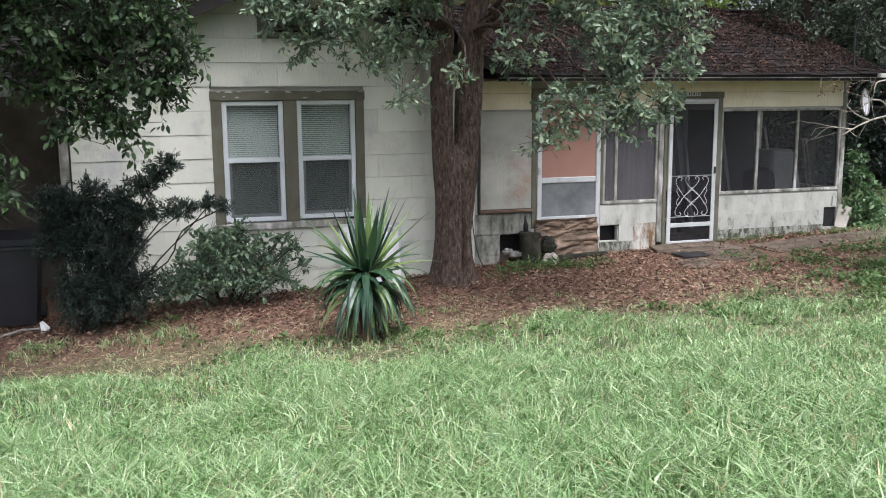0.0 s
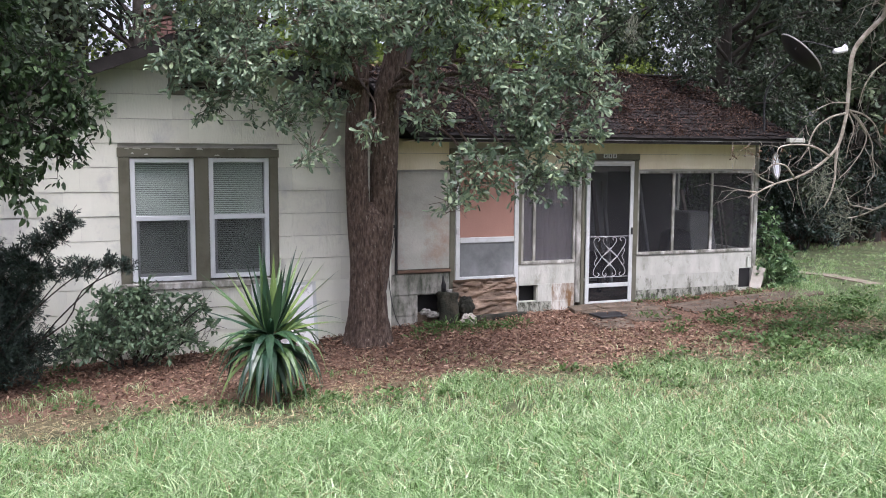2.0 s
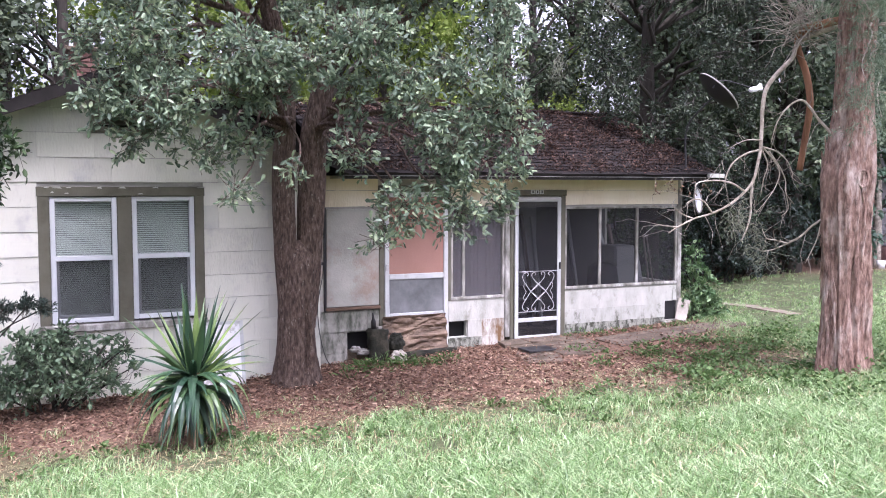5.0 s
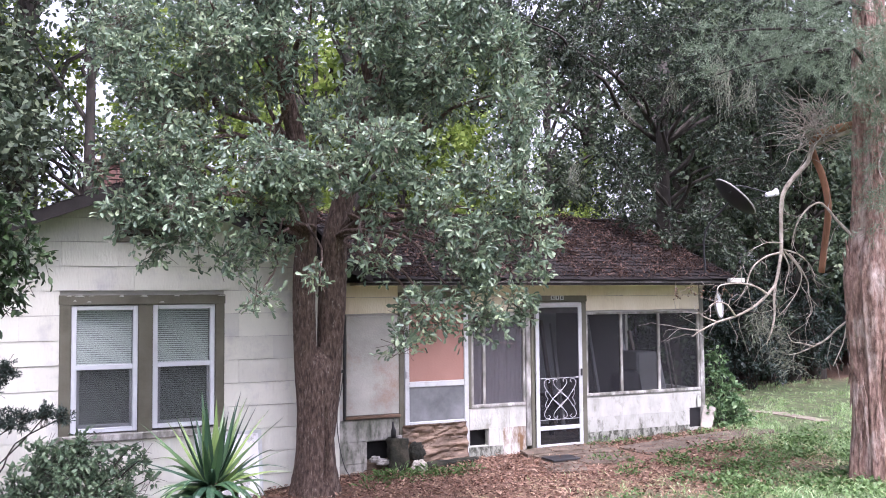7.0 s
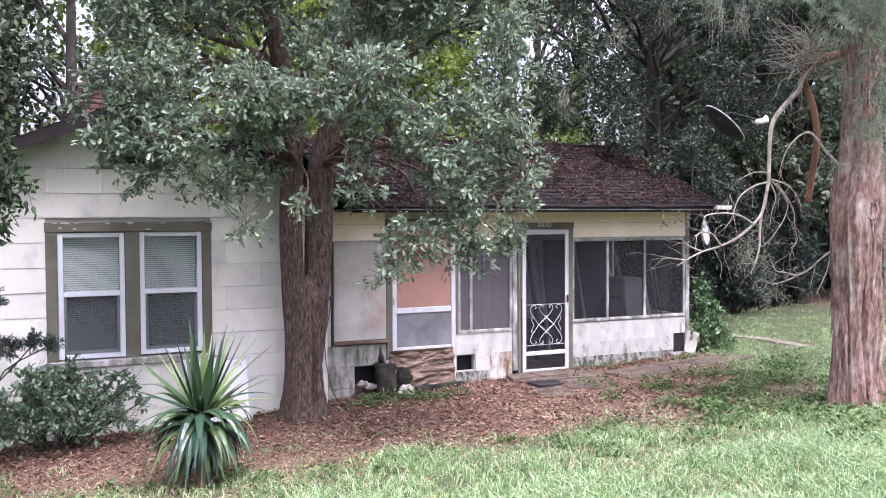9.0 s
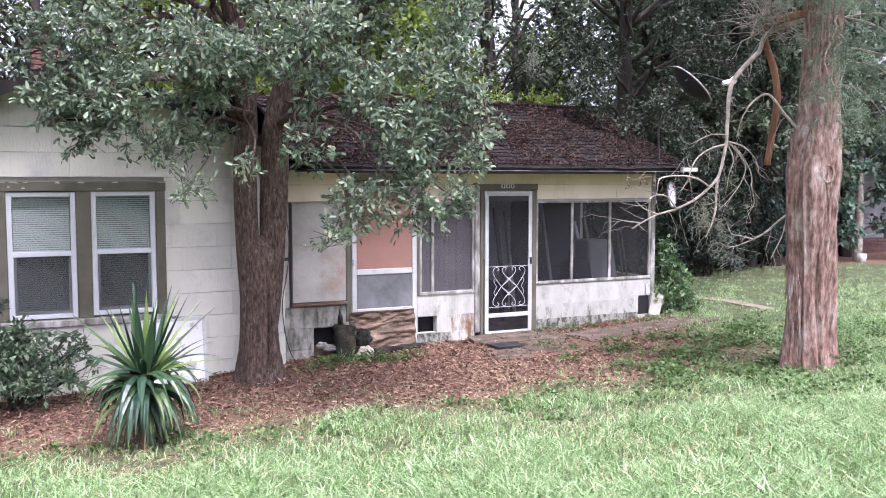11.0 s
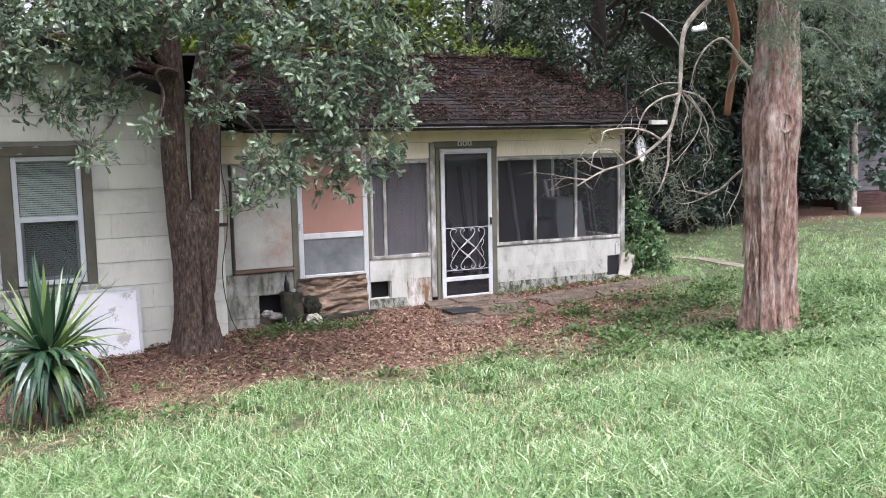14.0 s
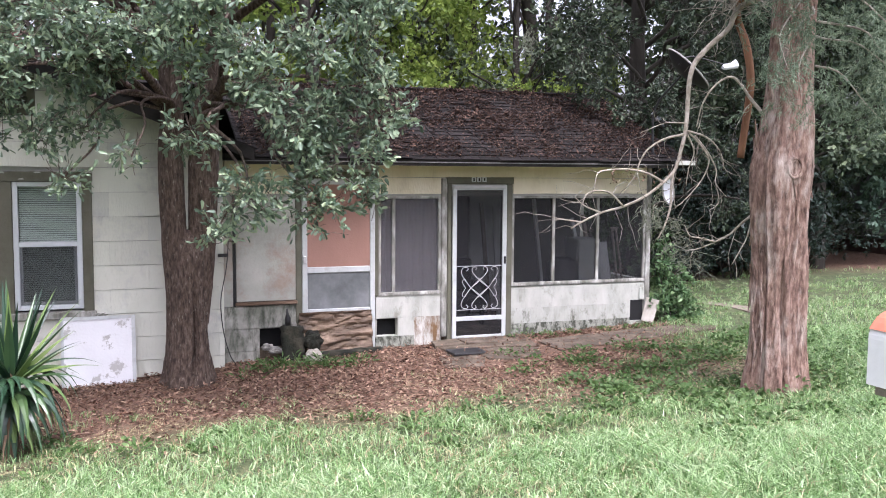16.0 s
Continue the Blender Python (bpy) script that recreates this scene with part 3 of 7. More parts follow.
part("drip_edge", Shape().box(-2.74, 3.3, 11.482, 11.499, EAVE - 0.034, EAVE - 0.022, 0.003), DRIP, house, "thin grey metal drip edge")
# eave board, soffit, gable end of the main roof, rake boards
s = Shape()
s.box(-2.72, 3.3, 11.5, 11.525, EAVE - 0.07, EAVE - 0.035)
part("fascia", s, FASCIA, house, "dark sagging eave board")
s = Shape()
s.box(-2.72, 3.2, 11.53, PW + 0.02, EAVE - 0.065, EAVE - 0.05, 0.002)
part("soffit", s, SOFFIT, house)
s = Shape()
s.box(3.02, 3.3, 11.4, 11.475, EAVE - 0.03, EAVE + 0.03)
part("eave_end", s, BLOCK, house, "broken white eave end")
s = Shape()
s.add([(PX1 - 0.05, 11.8, EAVE), (PX1 - 0.05, 16.5, EAVE), (PX1 - 0.05, 14.15, 3.34), (PX1 - 0.15, 11.8, EAVE), (PX1 - 0.15, 16.5, EAVE), (PX1 - 0.15, 14.15, 3.34)],
      [(0, 1, 2), (5, 4, 3), (0, 3, 4, 1), (1, 4, 5, 2), (2, 5, 3, 0)])
part("gable_end", s, SOFFIT, house)
for side in (-1, 1):
    s = Shape()
    x0, x1 = RIDGE_X, RIDGE_X + side * run
    z0, z1 = 3.46 + 0.03, 3.46 - SLOPE * run + 0.03
    s.add([(x0, 11.395, z0 - 0.1), (x1, 11.395, z1 - 0.1), (x1, 11.395, z1 + 0.03), (x0, 11.395, z0 + 0.03),
           (x0, 11.418, z0 - 0.1), (x1, 11.418, z1 - 0.1), (x1, 11.418, z1 + 0.03), (x0, 11.418, z0 + 0.03)],
          [(0, 1, 2, 3), (7, 6, 5, 4), (0, 4, 5, 1), (1, 5, 6, 2), (2, 6, 7, 3), (3, 7, 4, 0)])
    part("rake_board", s, FASCIA, house, "dark rake board of the gable")
# left: roofed recess beside the wing
s = Shape()
# these walls are coloured darker to carry the recess's shade
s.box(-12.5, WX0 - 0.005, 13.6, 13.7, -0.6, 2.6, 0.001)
part("wall", s, SHADEWALL, house, "brownish boarded wall, its colour darkened for the recess shade")
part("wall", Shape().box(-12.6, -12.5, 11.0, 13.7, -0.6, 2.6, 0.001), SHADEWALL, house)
roof_plane("roof", (-12.8, 10.7, 2.2), (1, 0, 0), (0, 1, 0.3), 4.72, 3.2)
s = Shape()
s.box(-12.8, WX0 - 0.38, 10.66, 10.695, 2.14, 2.25)
part("fascia", s, PEELING, house)
s = Shape()
s.box(WX0 - 0.12, WX0 - 0.02, LW - 0.02, LW + 0.06, -0.5, 2.5)
part("corner_post", s, PEELING, house, "weathered corner board")

# ---- twin window ----
def sash_unit(x0, x1, z0, z1, tilt):
    win = part("window", Shape().box(x0, x0 + 0.055, LW - 0.015, LW + 0.07, z0, z1).box(x1 - 0.055, x1, LW - 0.015, LW + 0.07, z0, z1)
               .box(x0 + 0.055, x1 - 0.055, LW - 0.015, LW + 0.07, z1 - 0.05, z1).box(x0 + 0.055, x1 - 0.055, LW - 0.015, LW + 0.07, z0, z0 + 0.05),
               VINYL, house, "white vinyl sash window with lowered blind")
    zm = (z0 + z1) / 2 + 0.02
    part("meeting_rail", Shape().box(x0 + 0.04, x1 - 0.04, LW - 0.008, LW + 0.055, zm - 0.028, zm + 0.028), VINYL, win)
    part("lower_sash", Shape().box(x0 + 0.056, x0 + 0.09, LW + 0.005, LW + 0.04, z0 + 0.05, zm - 0.028).box(x1 - 0.09, x1 - 0.056, LW + 0.005, LW + 0.04, z0 + 0.05, zm - 0.028)
         .box(x0 + 0.09, x1 - 0.09, LW + 0.005, LW + 0.04, z0 + 0.05, z0 + 0.09), VINYL, win)
    for a, b, yy in ((z0 + 0.05, zm - 0.03, LW + 0.022), (zm + 0.03, z1 - 0.05, LW + 0.04)):
        pane = part("pane", Shape().box(x0 + 0.05, x1 - 0.05, yy, yy + 0.004, a, b, 0.0005), GLASS, win)
        pane.visible_shadow = False
    s = Shape()
    n = int((z1 - z0 - 0.1) / 0.024)
    for k in range(n):
        z = z1 - 0.06 - k * 0.024
        y = LW + 0.07
        v = [(x0 + 0.06, y - 0.008, z - tilt), (x1 - 0.06, y - 0.008, z - tilt), (x1 - 0.06, y + 0.008, z + tilt), (x0 + 0.06, y + 0.008, z + tilt)]
        v += [(p[0], p[1], p[2] - 0.001) for p in v]
        s.add(v, [(0, 1, 2, 3), (7, 6, 5, 4), (0, 4, 5, 1), (1, 5, 6, 2), (2, 6, 7, 3), (3, 7, 4, 0)])
    part("blind", s, BLIND, win, "ivory slatted blind")
    part("insect_screen", Shape().box(x0 + 0.06, x1 - 0.06, LW - 0.003, LW - 0.001, z0 + 0.055, zm - 0.03, 0.0003), WINSCREEN, win)
    return win


sash_unit(-6.075, -5.365, 0.645, 2.07, 0.0095)
sash_unit(-5.2, -4.495, 0.655, 2.075, 0.0088)
for x0, x1, y0, z0, z1 in ((-6.2, -6.078, 0.035, 0.56, 2.08), (-4.492, -4.385, 0.035, 0.56, 2.08), (-5.362, -5.203, 0.033, 0.62, 2.08), (-6.21, -4.375, 0.038, 2.081, 2.19)):
    part("window_trim", Shape().box(x0, x1, LW - y0, LW + 0.02, z0, z1), OLIVE, house, "olive-painted wooden window trim, chipped")
part("window_sill", Shape().box(-6.22, -4.36, LW - 0.06, LW + 0.02, 0.545, 0.628, 0.01), PEELING, house, "grey weathered window sill")
rng = random.Random(12)
for k in range(11):
    x = rng.uniform(-6.15, -4.45)
    w, h = rng.uniform(0.02, 0.11), rng.uniform(0.008, 0.02)
    z = 2.181 - h * 0.5 if k < 8 else rng.uniform(2.1, 2.15)
    part("paint_chip", Shape().add([(x, LW - 0.041, z), (x + w, LW - 0.041, z + rng.uniform(-0.006, 0.006)), (x + w * 0.8, LW - 0.041, z + h), (x + w * 0.25, LW - 0.041, z + h * 0.8),
                                    (x, LW - 0.037, z), (x + w, LW - 0.037, z), (x + w * 0.8, LW - 0.037, z + h), (x + w * 0.25, LW - 0.037, z + h * 0.8)],
                                   [(0, 1, 2, 3), (7, 6, 5, 4), (0, 4, 5, 1), (1, 5, 6, 2), (2, 6, 7, 3), (3, 7, 4, 0)]), BLOCK, house, "curled chip of white paint")
# splintered right end of the sill
for k in range(5):
    x = -4.36 + k * 0.03
    part("sill_splinter", Shape().tube([(x - 0.05, LW - 0.05, 0.6 - k * 0.008), (x + 0.04, LW - 0.055, 0.585 - k * 0.012), (x + 0.09, LW - 0.05, 0.6 - k * 0.02)], [0.012, 0.01, 0.003], 5), PEELING, house)
# attic vent
s = Shape().box(VENT[0] - 0.08, VENT[0], LW - 0.03, LW + 0.02, VENT[2] - 0.07, VENT[3] + 0.06).box(VENT[1], VENT[1] + 0.08, LW - 0.03, LW + 0.02, VENT[2] - 0.07, VENT[3] + 0.06)
s.box(VENT[0], VENT[1], LW - 0.03, LW + 0.02, VENT[2] - 0.07, VENT[2]).box(VENT[0], VENT[1], LW - 0.03, LW + 0.02, VENT[3], VENT[3] + 0.06)
vent = part("attic_vent", s, OLIVE, house, "olive attic vent with dark louvres")
for k in range(6):
    z = VENT[2] + 0.02 + k * 0.055
    part("louvre", Shape().add([(VENT[0], LW - 0.01, z), (VENT[1], LW - 0.01, z), (VENT[1], LW + 0.06, z + 0.05), (VENT[0], LW + 0.06, z + 0.05),
         (VENT[0], LW - 0.01, z + 0.008), (VENT[1], LW - 0.01, z + 0.008), (VENT[1], LW + 0.06, z + 0.058), (VENT[0], LW + 0.06, z + 0.058)],
         [(3, 2, 1, 0), (4, 5, 6, 7), (0, 1, 5, 4), (1, 2, 6, 5), (2, 3, 7, 6), (3, 0, 4, 7)]), OLIVE, vent)

# ---- porch front ----
Y = PW
porch = part("porch_wall", Shape().box(WX1, PX1, Y + 0.02, Y + 0.1, 1.9, 2.34, 0.001), BACKING, house, "cream siding band under the eave")
knee = part("knee_wall", Shape().box(0.86, PX1 - 0.06, Y + 0.02, Y + 0.1, -0.25, 0.68, 0.001), BLOCK, house, "white painted low wall, mildewed at the foot")
# low wall between the two doors, with a broken hole
knee2 = part("knee_wall", Shape().box(-1.02, -0.12, Y + 0.02, Y + 0.1, 0.32, 0.62, 0.001).box(-1.02, -1.0, Y + 0.02, Y + 0.1, 0.1, 0.32, 0.001)
             .box(-0.73, -0.12, Y + 0.02, Y + 0.1, 0.1, 0.32, 0.001).box(-1.02, -0.12, Y + 0.02, Y + 0.1, -0.25, 0.1, 0.001), BLOCK, house, "white painted low wall with a broken vent hole")
# dirty wall below the boarded window, broken open near the ground
knee3 = part("knee_wall", Shape().box(WX1 + 0.01, -2.05, Y + 0.02, Y + 0.1, 0.27, 0.56, 0.001).box(WX1 + 0.01, -2.5, Y + 0.02, Y + 0.1, -0.3, 0.27, 0.001),
             DIRTYBLOCK, house, "blackened low wall with a hole")
# black sheets behind the two holes, painting the darkness within
part("hole_shade_sheet", Shape().box(-2.5, -1.98, Y + 0.15, Y + 0.16, -0.3, 0.5, 0.001), DARKHOLE, house)
part("hole_shade_sheet", Shape().box(-1.02, -0.7, Y + 0.15, Y + 0.16, 0.02, 0.45, 0.001), DARKHOLE, house)
rng = random.Random(3)
s = Shape()
s.box(-2.775, -2.045, Y - 0.012, Y + 0.012, 0.62, 1.9, 0.004)
board = part("boarded_window", s, PLYGREY, house, "boarded-up window, stained grey plywood")
part("ledge", Shape().box(-2.79, -2.03, Y - 0.035, Y + 0.015, 0.57, 0.612, 0.008), ROTWOOD, board, "rotten brown ledge")
# black strip that paints the shade of the gap beside the board
part("gap_shade_strip", Shape().box(-2.81, -2.783, Y - 0.02, Y + 0.012, 0.56, 1.92, 0.004), BLACKMETAL, board)
part("batten", Shape().box(-2.95, -2.815, Y - 0.005, Y + 0.018, 0.56, 1.9, 0.004), PLYGREY, board)
part("post", Shape().box(-2.05, -1.975, Y - 0.025, Y + 0.06, 0.3, 2.2, 0.006), OLIVE, house)
part("post", Shape().box(-1.04, -0.985, Y - 0.02, Y + 0.06, 0.62, 1.9, 0.006), OLIVE, house)
# old storm door used as a wall panel
door = part("storm_door", Shape().box(-1.97, -1.905, Y - 0.03, Y + 0.005, 0.45, 2.12, 0.006), DOORWHITE, house, "old white storm door fixed as a wall panel")
part("stile", Shape().box(-1.1, -1.035, Y - 0.03, Y + 0.005, -0.05, 2.12, 0.006), DOORWHITE, door)
for z0, z1 in ((2.05, 2.12), (0.945, 1.02), (0.45, 0.49)):
    part("rail", Shape().box(-1.904, -1.101, Y - 0.029, Y + 0.004, z0, z1, 0.006), DOORWHITE, door)
part("upper_panel", Shape().box(-1.905, -1.1, Y - 0.012, Y, 1.02, 2.05, 0.002), REDPLY, door, "reddish-brown hardboard panel")
part("lower_panel", Shape().box(-1.905, -1.1, Y - 0.012, Y, 0.49, 0.945, 0.002), GREYGLASS, door, "fogged grey lower panel")
part("handle", Shape().box(-1.96, -1.92, Y - 0.055, Y - 0.03, 1.07, 1.16, 0.006), METALWHITE, door)
part("door_trim", Shape().box(-2.05, -0.99, Y - 0.03, Y + 0.02, 2.125, 2.21, 0.006), OLIVE, house)
# crumpled tarp under it
s = Shape()
nx, nz = 52, 30
verts = []
for j in range(nz + 1):
    for i in range(nx + 1):
        x, z = -2.02 + 0.93 * i / nx, -0.08 + 0.54 * j / nz
        d = 0.06 * noise.noise(Vector((x * 3 + z * 5, z * 9 - x * 3, 2))) + 0.028 * abs(noise.noise(Vector((x * 4 + z * 7, z * 15 - x * 6, 5)))) + 0.006 * noise.noise(Vector((x * 16 + z * 24, z * 34 - x * 12, 7)))
        verts.append((x, Y - 0.05 - abs(d) * 1.4 - 0.1 * (1 - j / nz) ** 2, z))
s.add(verts, [(j * (nx + 1) + i, j * (nx + 1) + i + 1, (j + 1) * (nx + 1) + i + 1, (j + 1) * (nx + 1) + i) for j in range(nz) for i in range(nx)])
tarp = part("tarp", s, TARP, house, "crumpled brown plastic sheet nailed below the door")
sol = tarp.modifiers.new("thick", "SOLIDIFY")
sol.thickness = 0.006


def screen_bay(x0, x1, z0, z1, mullions, screen, label):
    bay = part("screen_window", Shape().box(x0, x1, Y - 0.02, Y + 0.05, z0 - 0.045, z0, 0.005), PEELING, house, label)
    part("head", Shape().box(x0, x1, Y - 0.01, Y + 0.05, z1, z1 + 0.03, 0.004), PEELING, bay)
    for a in (x0, x1 - 0.035):
        part("jamb", Shape().box(a, a + 0.035, Y - 0.01, Y + 0.05, z0 + 0.001, z1 - 0.001, 0.004), PEELING, bay)
    for m in mullions:
        part("mullion", Shape().box(m - 0.022, m + 0.022, Y + 0.0, Y + 0.045, z0, z1, 0.004), PEELING, bay)
    part("screen", Shape().box(x0 + 0.035, x1 - 0.035, Y + 0.02, Y + 0.0215, z0, z1, 0.0003), screen, bay)
    return bay


screen_bay(0.87, 2.94, 0.73, 1.87, (1.5, 2.18), SCREEN, "wide screened porch opening with peeling frame")
screen_bay(-0.985, -0.14, 0.665, 1.87, (-0.78,), GREYSCREEN, "dusty grey screen with a curtain behind")
part("corner_post", Shape().box(2.945, 3.025, Y - 0.015, Y + 0.09, 0.2, 2.33, 0.008), PEELING, house, "peeling porch corner post")
part("post", Shape().box(-0.138, -0.06, Y - 0.03, Y + 0.08, 0.05, 2.13, 0.008), PEELING, house)
# screen door
frame_s = Shape().box(-0.055, 0.0, Y - 0.035, Y + 0.08, 0.0, 2.06, 0.006).box(0.785, 0.865, Y - 0.035, Y + 0.08, 0.0, 2.06, 0.006)
frame_s.box(-0.07, 0.88, Y - 0.04, Y + 0.08, 2.061, 2.15, 0.006)
part("door_frame", frame_s, OLIVE, house, "olive door frame with peeling paint")
sd = part("screen_door", Shape().box(0.005, 0.065, Y - 0.06, Y - 0.035, 0.02, 2.05, 0.008), DOORWHITE, house, "white screen door with scrolled iron guard")
part("stile", Shape().box(0.715, 0.775, Y - 0.06, Y - 0.035, 0.02, 2.05, 0.008), DOORWHITE, sd)
for z0, z1 in ((1.98, 2.05), (0.25, 0.31), (0.02, 0.055)):
    part("rail", Shape().box(0.064, 0.716, Y - 0.059, Y - 0.036, z0, z1, 0.006), DOORWHITE, sd)
part("closer", Shape().box(0.02, 0.76, Y - 0.075, Y - 0.06, 2.0, 2.035, 0.004), METALWHITE, sd)
part("screen", Shape().box(0.06, 0.72, Y - 0.047, Y - 0.0455, 0.05, 1.99, 0.0003), SCREEN, sd)
part("handle", Shape().box(0.735, 0.76, Y - 0.085, Y - 0.06, 1.0, 1.1, 0.005), BLACKMETAL, sd)
g = Shape()
yy = Y - 0.066
g.tube([(0.065, yy, 0.98), (0.715, yy, 0.98)], 0.0048, 6).tube([(0.065, yy, 0.4), (0.715, yy, 0.4)], 0.0048, 6)
for flip in (1, -1):
    for m in (-1, 1):
        # an outer bar, curled inwards at the top and running down to the far foot
        out = [(-0.155, 0.915), (-0.135, 0.94), (-0.155, 0.965), (-0.195, 0.955), (-0.215, 0.91), (-0.2, 0.85), (-0.165, 0.79), (-0.105, 0.695), (-0.04, 0.62), (0.02, 0.56)]
        g.tube(curve([(0.39 + m * 1.22 * a, yy + 0.001 * m, 0.69 + flip * (b - 0.69)) for a, b in out], 4), 0.0048, 6)
        # an inner bar, curled at the top and crossing its twin below
        out = [(-0.05, 0.925), (-0.04, 0.95), (-0.06, 0.968), (-0.088, 0.945), (-0.085, 0.9), (-0.05, 0.845), (0.0, 0.785), (0.05, 0.735), (0.105, 0.69)]
        g.tube(curve([(0.39 + m * 1.22 * a, yy - 0.001 * m, 0.69 + flip * (b - 0.69)) for a, b in out], 4), 0.0048, 6)
        # side scrolls
        out = [(-0.17, 0.775), (-0.165, 0.8), (-0.19, 0.805), (-0.2, 0.77), (-0.185, 0.73), (-0.165, 0.69)]
        g.tube(curve([(0.39 + m * 1.22 * a, yy, 0.69 + flip * (b - 0.69)) for a, b in out], 4), 0.004, 6)
part("scroll_guard", g, METALWHITE, sd, "white scrolled iron guard")
plate = Shape()
for k in range(3):
    plate.box(0.27 + k * 0.075, 0.33 + k * 0.075, Y - 0.05, Y - 0.041, 2.09, 2.15, 0.004)
number = part("number_plate", plate, DOORWHITE, house, "three small pale number tiles")
for k in range(3):
    part("mark", Shape().box(0.29 + k * 0.075, 0.31 + k * 0.075, Y - 0.0535, Y - 0.0505, 2.1, 2.14, 0.001), BLACKMETAL, number)

# ---- cladding pieces ----
ROWS_W = [(0.02 + 0.277 * k, 0.02 + 0.277 * (k + 1)) for k in range(-1, 13)]


def keep_wing(a, b, z0, z1):
    out = []
    for u, w in cut(a, b, z0, z1, ((-6.2, -4.385, 0.56, 2.18), (VENT[0] - 0.08, VENT[1] + 0.08, VENT[2] - 0.07, VENT[3] + 0.06))):
        if z1 <= 2.45:
            out.append((u, w, z1))
            continue
        # under the rake
        lim = lambda x: min(z1, rake(x) - 0.01)
        reach = (rake(RIDGE_X) - z0) / SLOPE - 0.12
        u2, w2 = max(u, RIDGE_X - reach), min(w, RIDGE_X + reach)
        if reach < 0.1 or w2 - u2 < 0.05:
            continue
        knots = sorted({u2, w2, *[x for x in (RIDGE_X, RIDGE_X - (3.46 - z1) / SLOPE, RIDGE_X + (3.46 - z1) / SLOPE) if u2 < x < w2]})
        for p, q in zip(knots, knots[1:]):
            out.append((p, q, (lim(p), lim(q))))
    return out


siding(wing_wall, WX0, WX1, ROWS_W, LW, keep_wing)
siding(porch, WX1 + 0.01, 2.94, [(1.925, 2.14), (2.14, 2.33)], Y, lambda a, b, z0, z1: [(u, w, z1) for u, w in cut(a, b, z0, z1, ((-2.06, -0.98, 1.8, 2.215), (-0.14, 0.885, 1.8, 2.16)))], 0.25, CREAM)
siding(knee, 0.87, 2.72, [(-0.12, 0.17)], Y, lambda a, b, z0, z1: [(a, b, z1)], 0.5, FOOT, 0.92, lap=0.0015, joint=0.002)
siding(knee, 0.87, 2.72, [(0.17, 0.38)], Y, lambda a, b, z0, z1: [(a, b, z1)], 0.1, MILDEW, 0.92, lap=0.0015, joint=0.002)
siding(knee, 0.87, 2.72, [(0.38, 0.67)], Y, lambda a, b, z0, z1: [(a, b, z1)], 0.35, BLOCK, 0.92, lap=0.0015, joint=0.002)
siding(knee, 2.72, 2.95, [(-0.12, 0.13), (0.42, 0.67)], Y, lambda a, b, z0, z1: [(a, b, z1)], 0.2, BLOCK, 0.6, lap=0.0015, joint=0.002)
siding(knee2, -1.02, -0.14, [(0.33, 0.62)], Y, lambda a, b, z0, z1: [(a, b, z1)], 0.1, BLOCK, 1.2, lap=0.0015, joint=0.002)
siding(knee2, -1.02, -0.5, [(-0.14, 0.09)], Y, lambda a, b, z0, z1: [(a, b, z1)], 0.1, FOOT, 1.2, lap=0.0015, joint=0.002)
siding(knee2, -0.5, -0.14, [(-0.14, 0.09), (0.09, 0.33)], Y, lambda a, b, z0, z1: [(a, b, z1)], 0.0, RUSTED, 1.2, lap=0.0015, joint=0.002)
siding(knee2, -0.72, -0.5, [(0.09, 0.33)], Y, lambda a, b, z0, z1: [(a, b, z1)], 0.2, BLOCK, 0.6, lap=0.0015, joint=0.002)
siding(knee3, WX1 + 0.02, -2.05, [(0.28, 0.555)], Y, lambda a, b, z0, z1: [(a, b, z1)], 0.3, DIRTYBLOCK)
siding(knee3, WX1 + 0.02, -2.5, [(-0.2, 0.0), (0.0, 0.28)], Y, lambda a, b, z0, z1: [(a, b, z1)], 0.3, DIRTYBLOCK)
# black sheet on the wall's face, painting the corner hole's darkness
part("hole_shade_sheet", Shape().box(2.55, 2.93, Y + 0.004, Y + 0.019, 0.12, 0.46, 0.001), DARKHOLE, house)

# ---- chimney ----
def chimney():
    t = thing("chimney", "short red brick chimney with a capped flue behind the ridge", "chimney", at=(-5.5, 14.6, 3.2))
    part("core", Shape().box(-5.67, -5.33, 14.43, 14.77, 2.6, 4.04, 0.004), MORTAR, t)
    rng = random.Random(4)
    for r in range(9):
        z = 3.42 + r * 0.072
        o = 0.1 if r % 2 else 0.0
        for side in range(4):
            for k in range(2):
                a = -0.19 + o * (1 if k else 0) + k * 0.19
                b = a + 0.18 + (o if not k else -o)
                d = 0.182 + rng.uniform(0, 0.006)
                q = {0: (a, b, -d - 0.02, -d + 0.04), 1: (a, b, d - 0.04, d + 0.02), 2: (-d - 0.02, -d + 0.04, a, b), 3: (d - 0.04, d + 0.02, a, b)}[side]
                part("brick", Shape().box(-5.5 + q[0], -5.5 + q[1], 14.6 + q[2], 14.6 + q[3], z, z + 0.06, 0.005), BRICK, t)
    part("cap", Shape().box(-5.74, -5.26, 14.36, 14.84, 4.07, 4.13, 0.012), CONCRETE, t)
    part("flue", Shape().tube([(-5.5, 14.6, 4.1), (-5.5, 14.6, 4.27)], 0.11, 14).tube([(-5.5, 14.6, 4.27), (-5.5, 14.6, 4.31)], 0.14, 14), CONCRETE, t)


chimney()


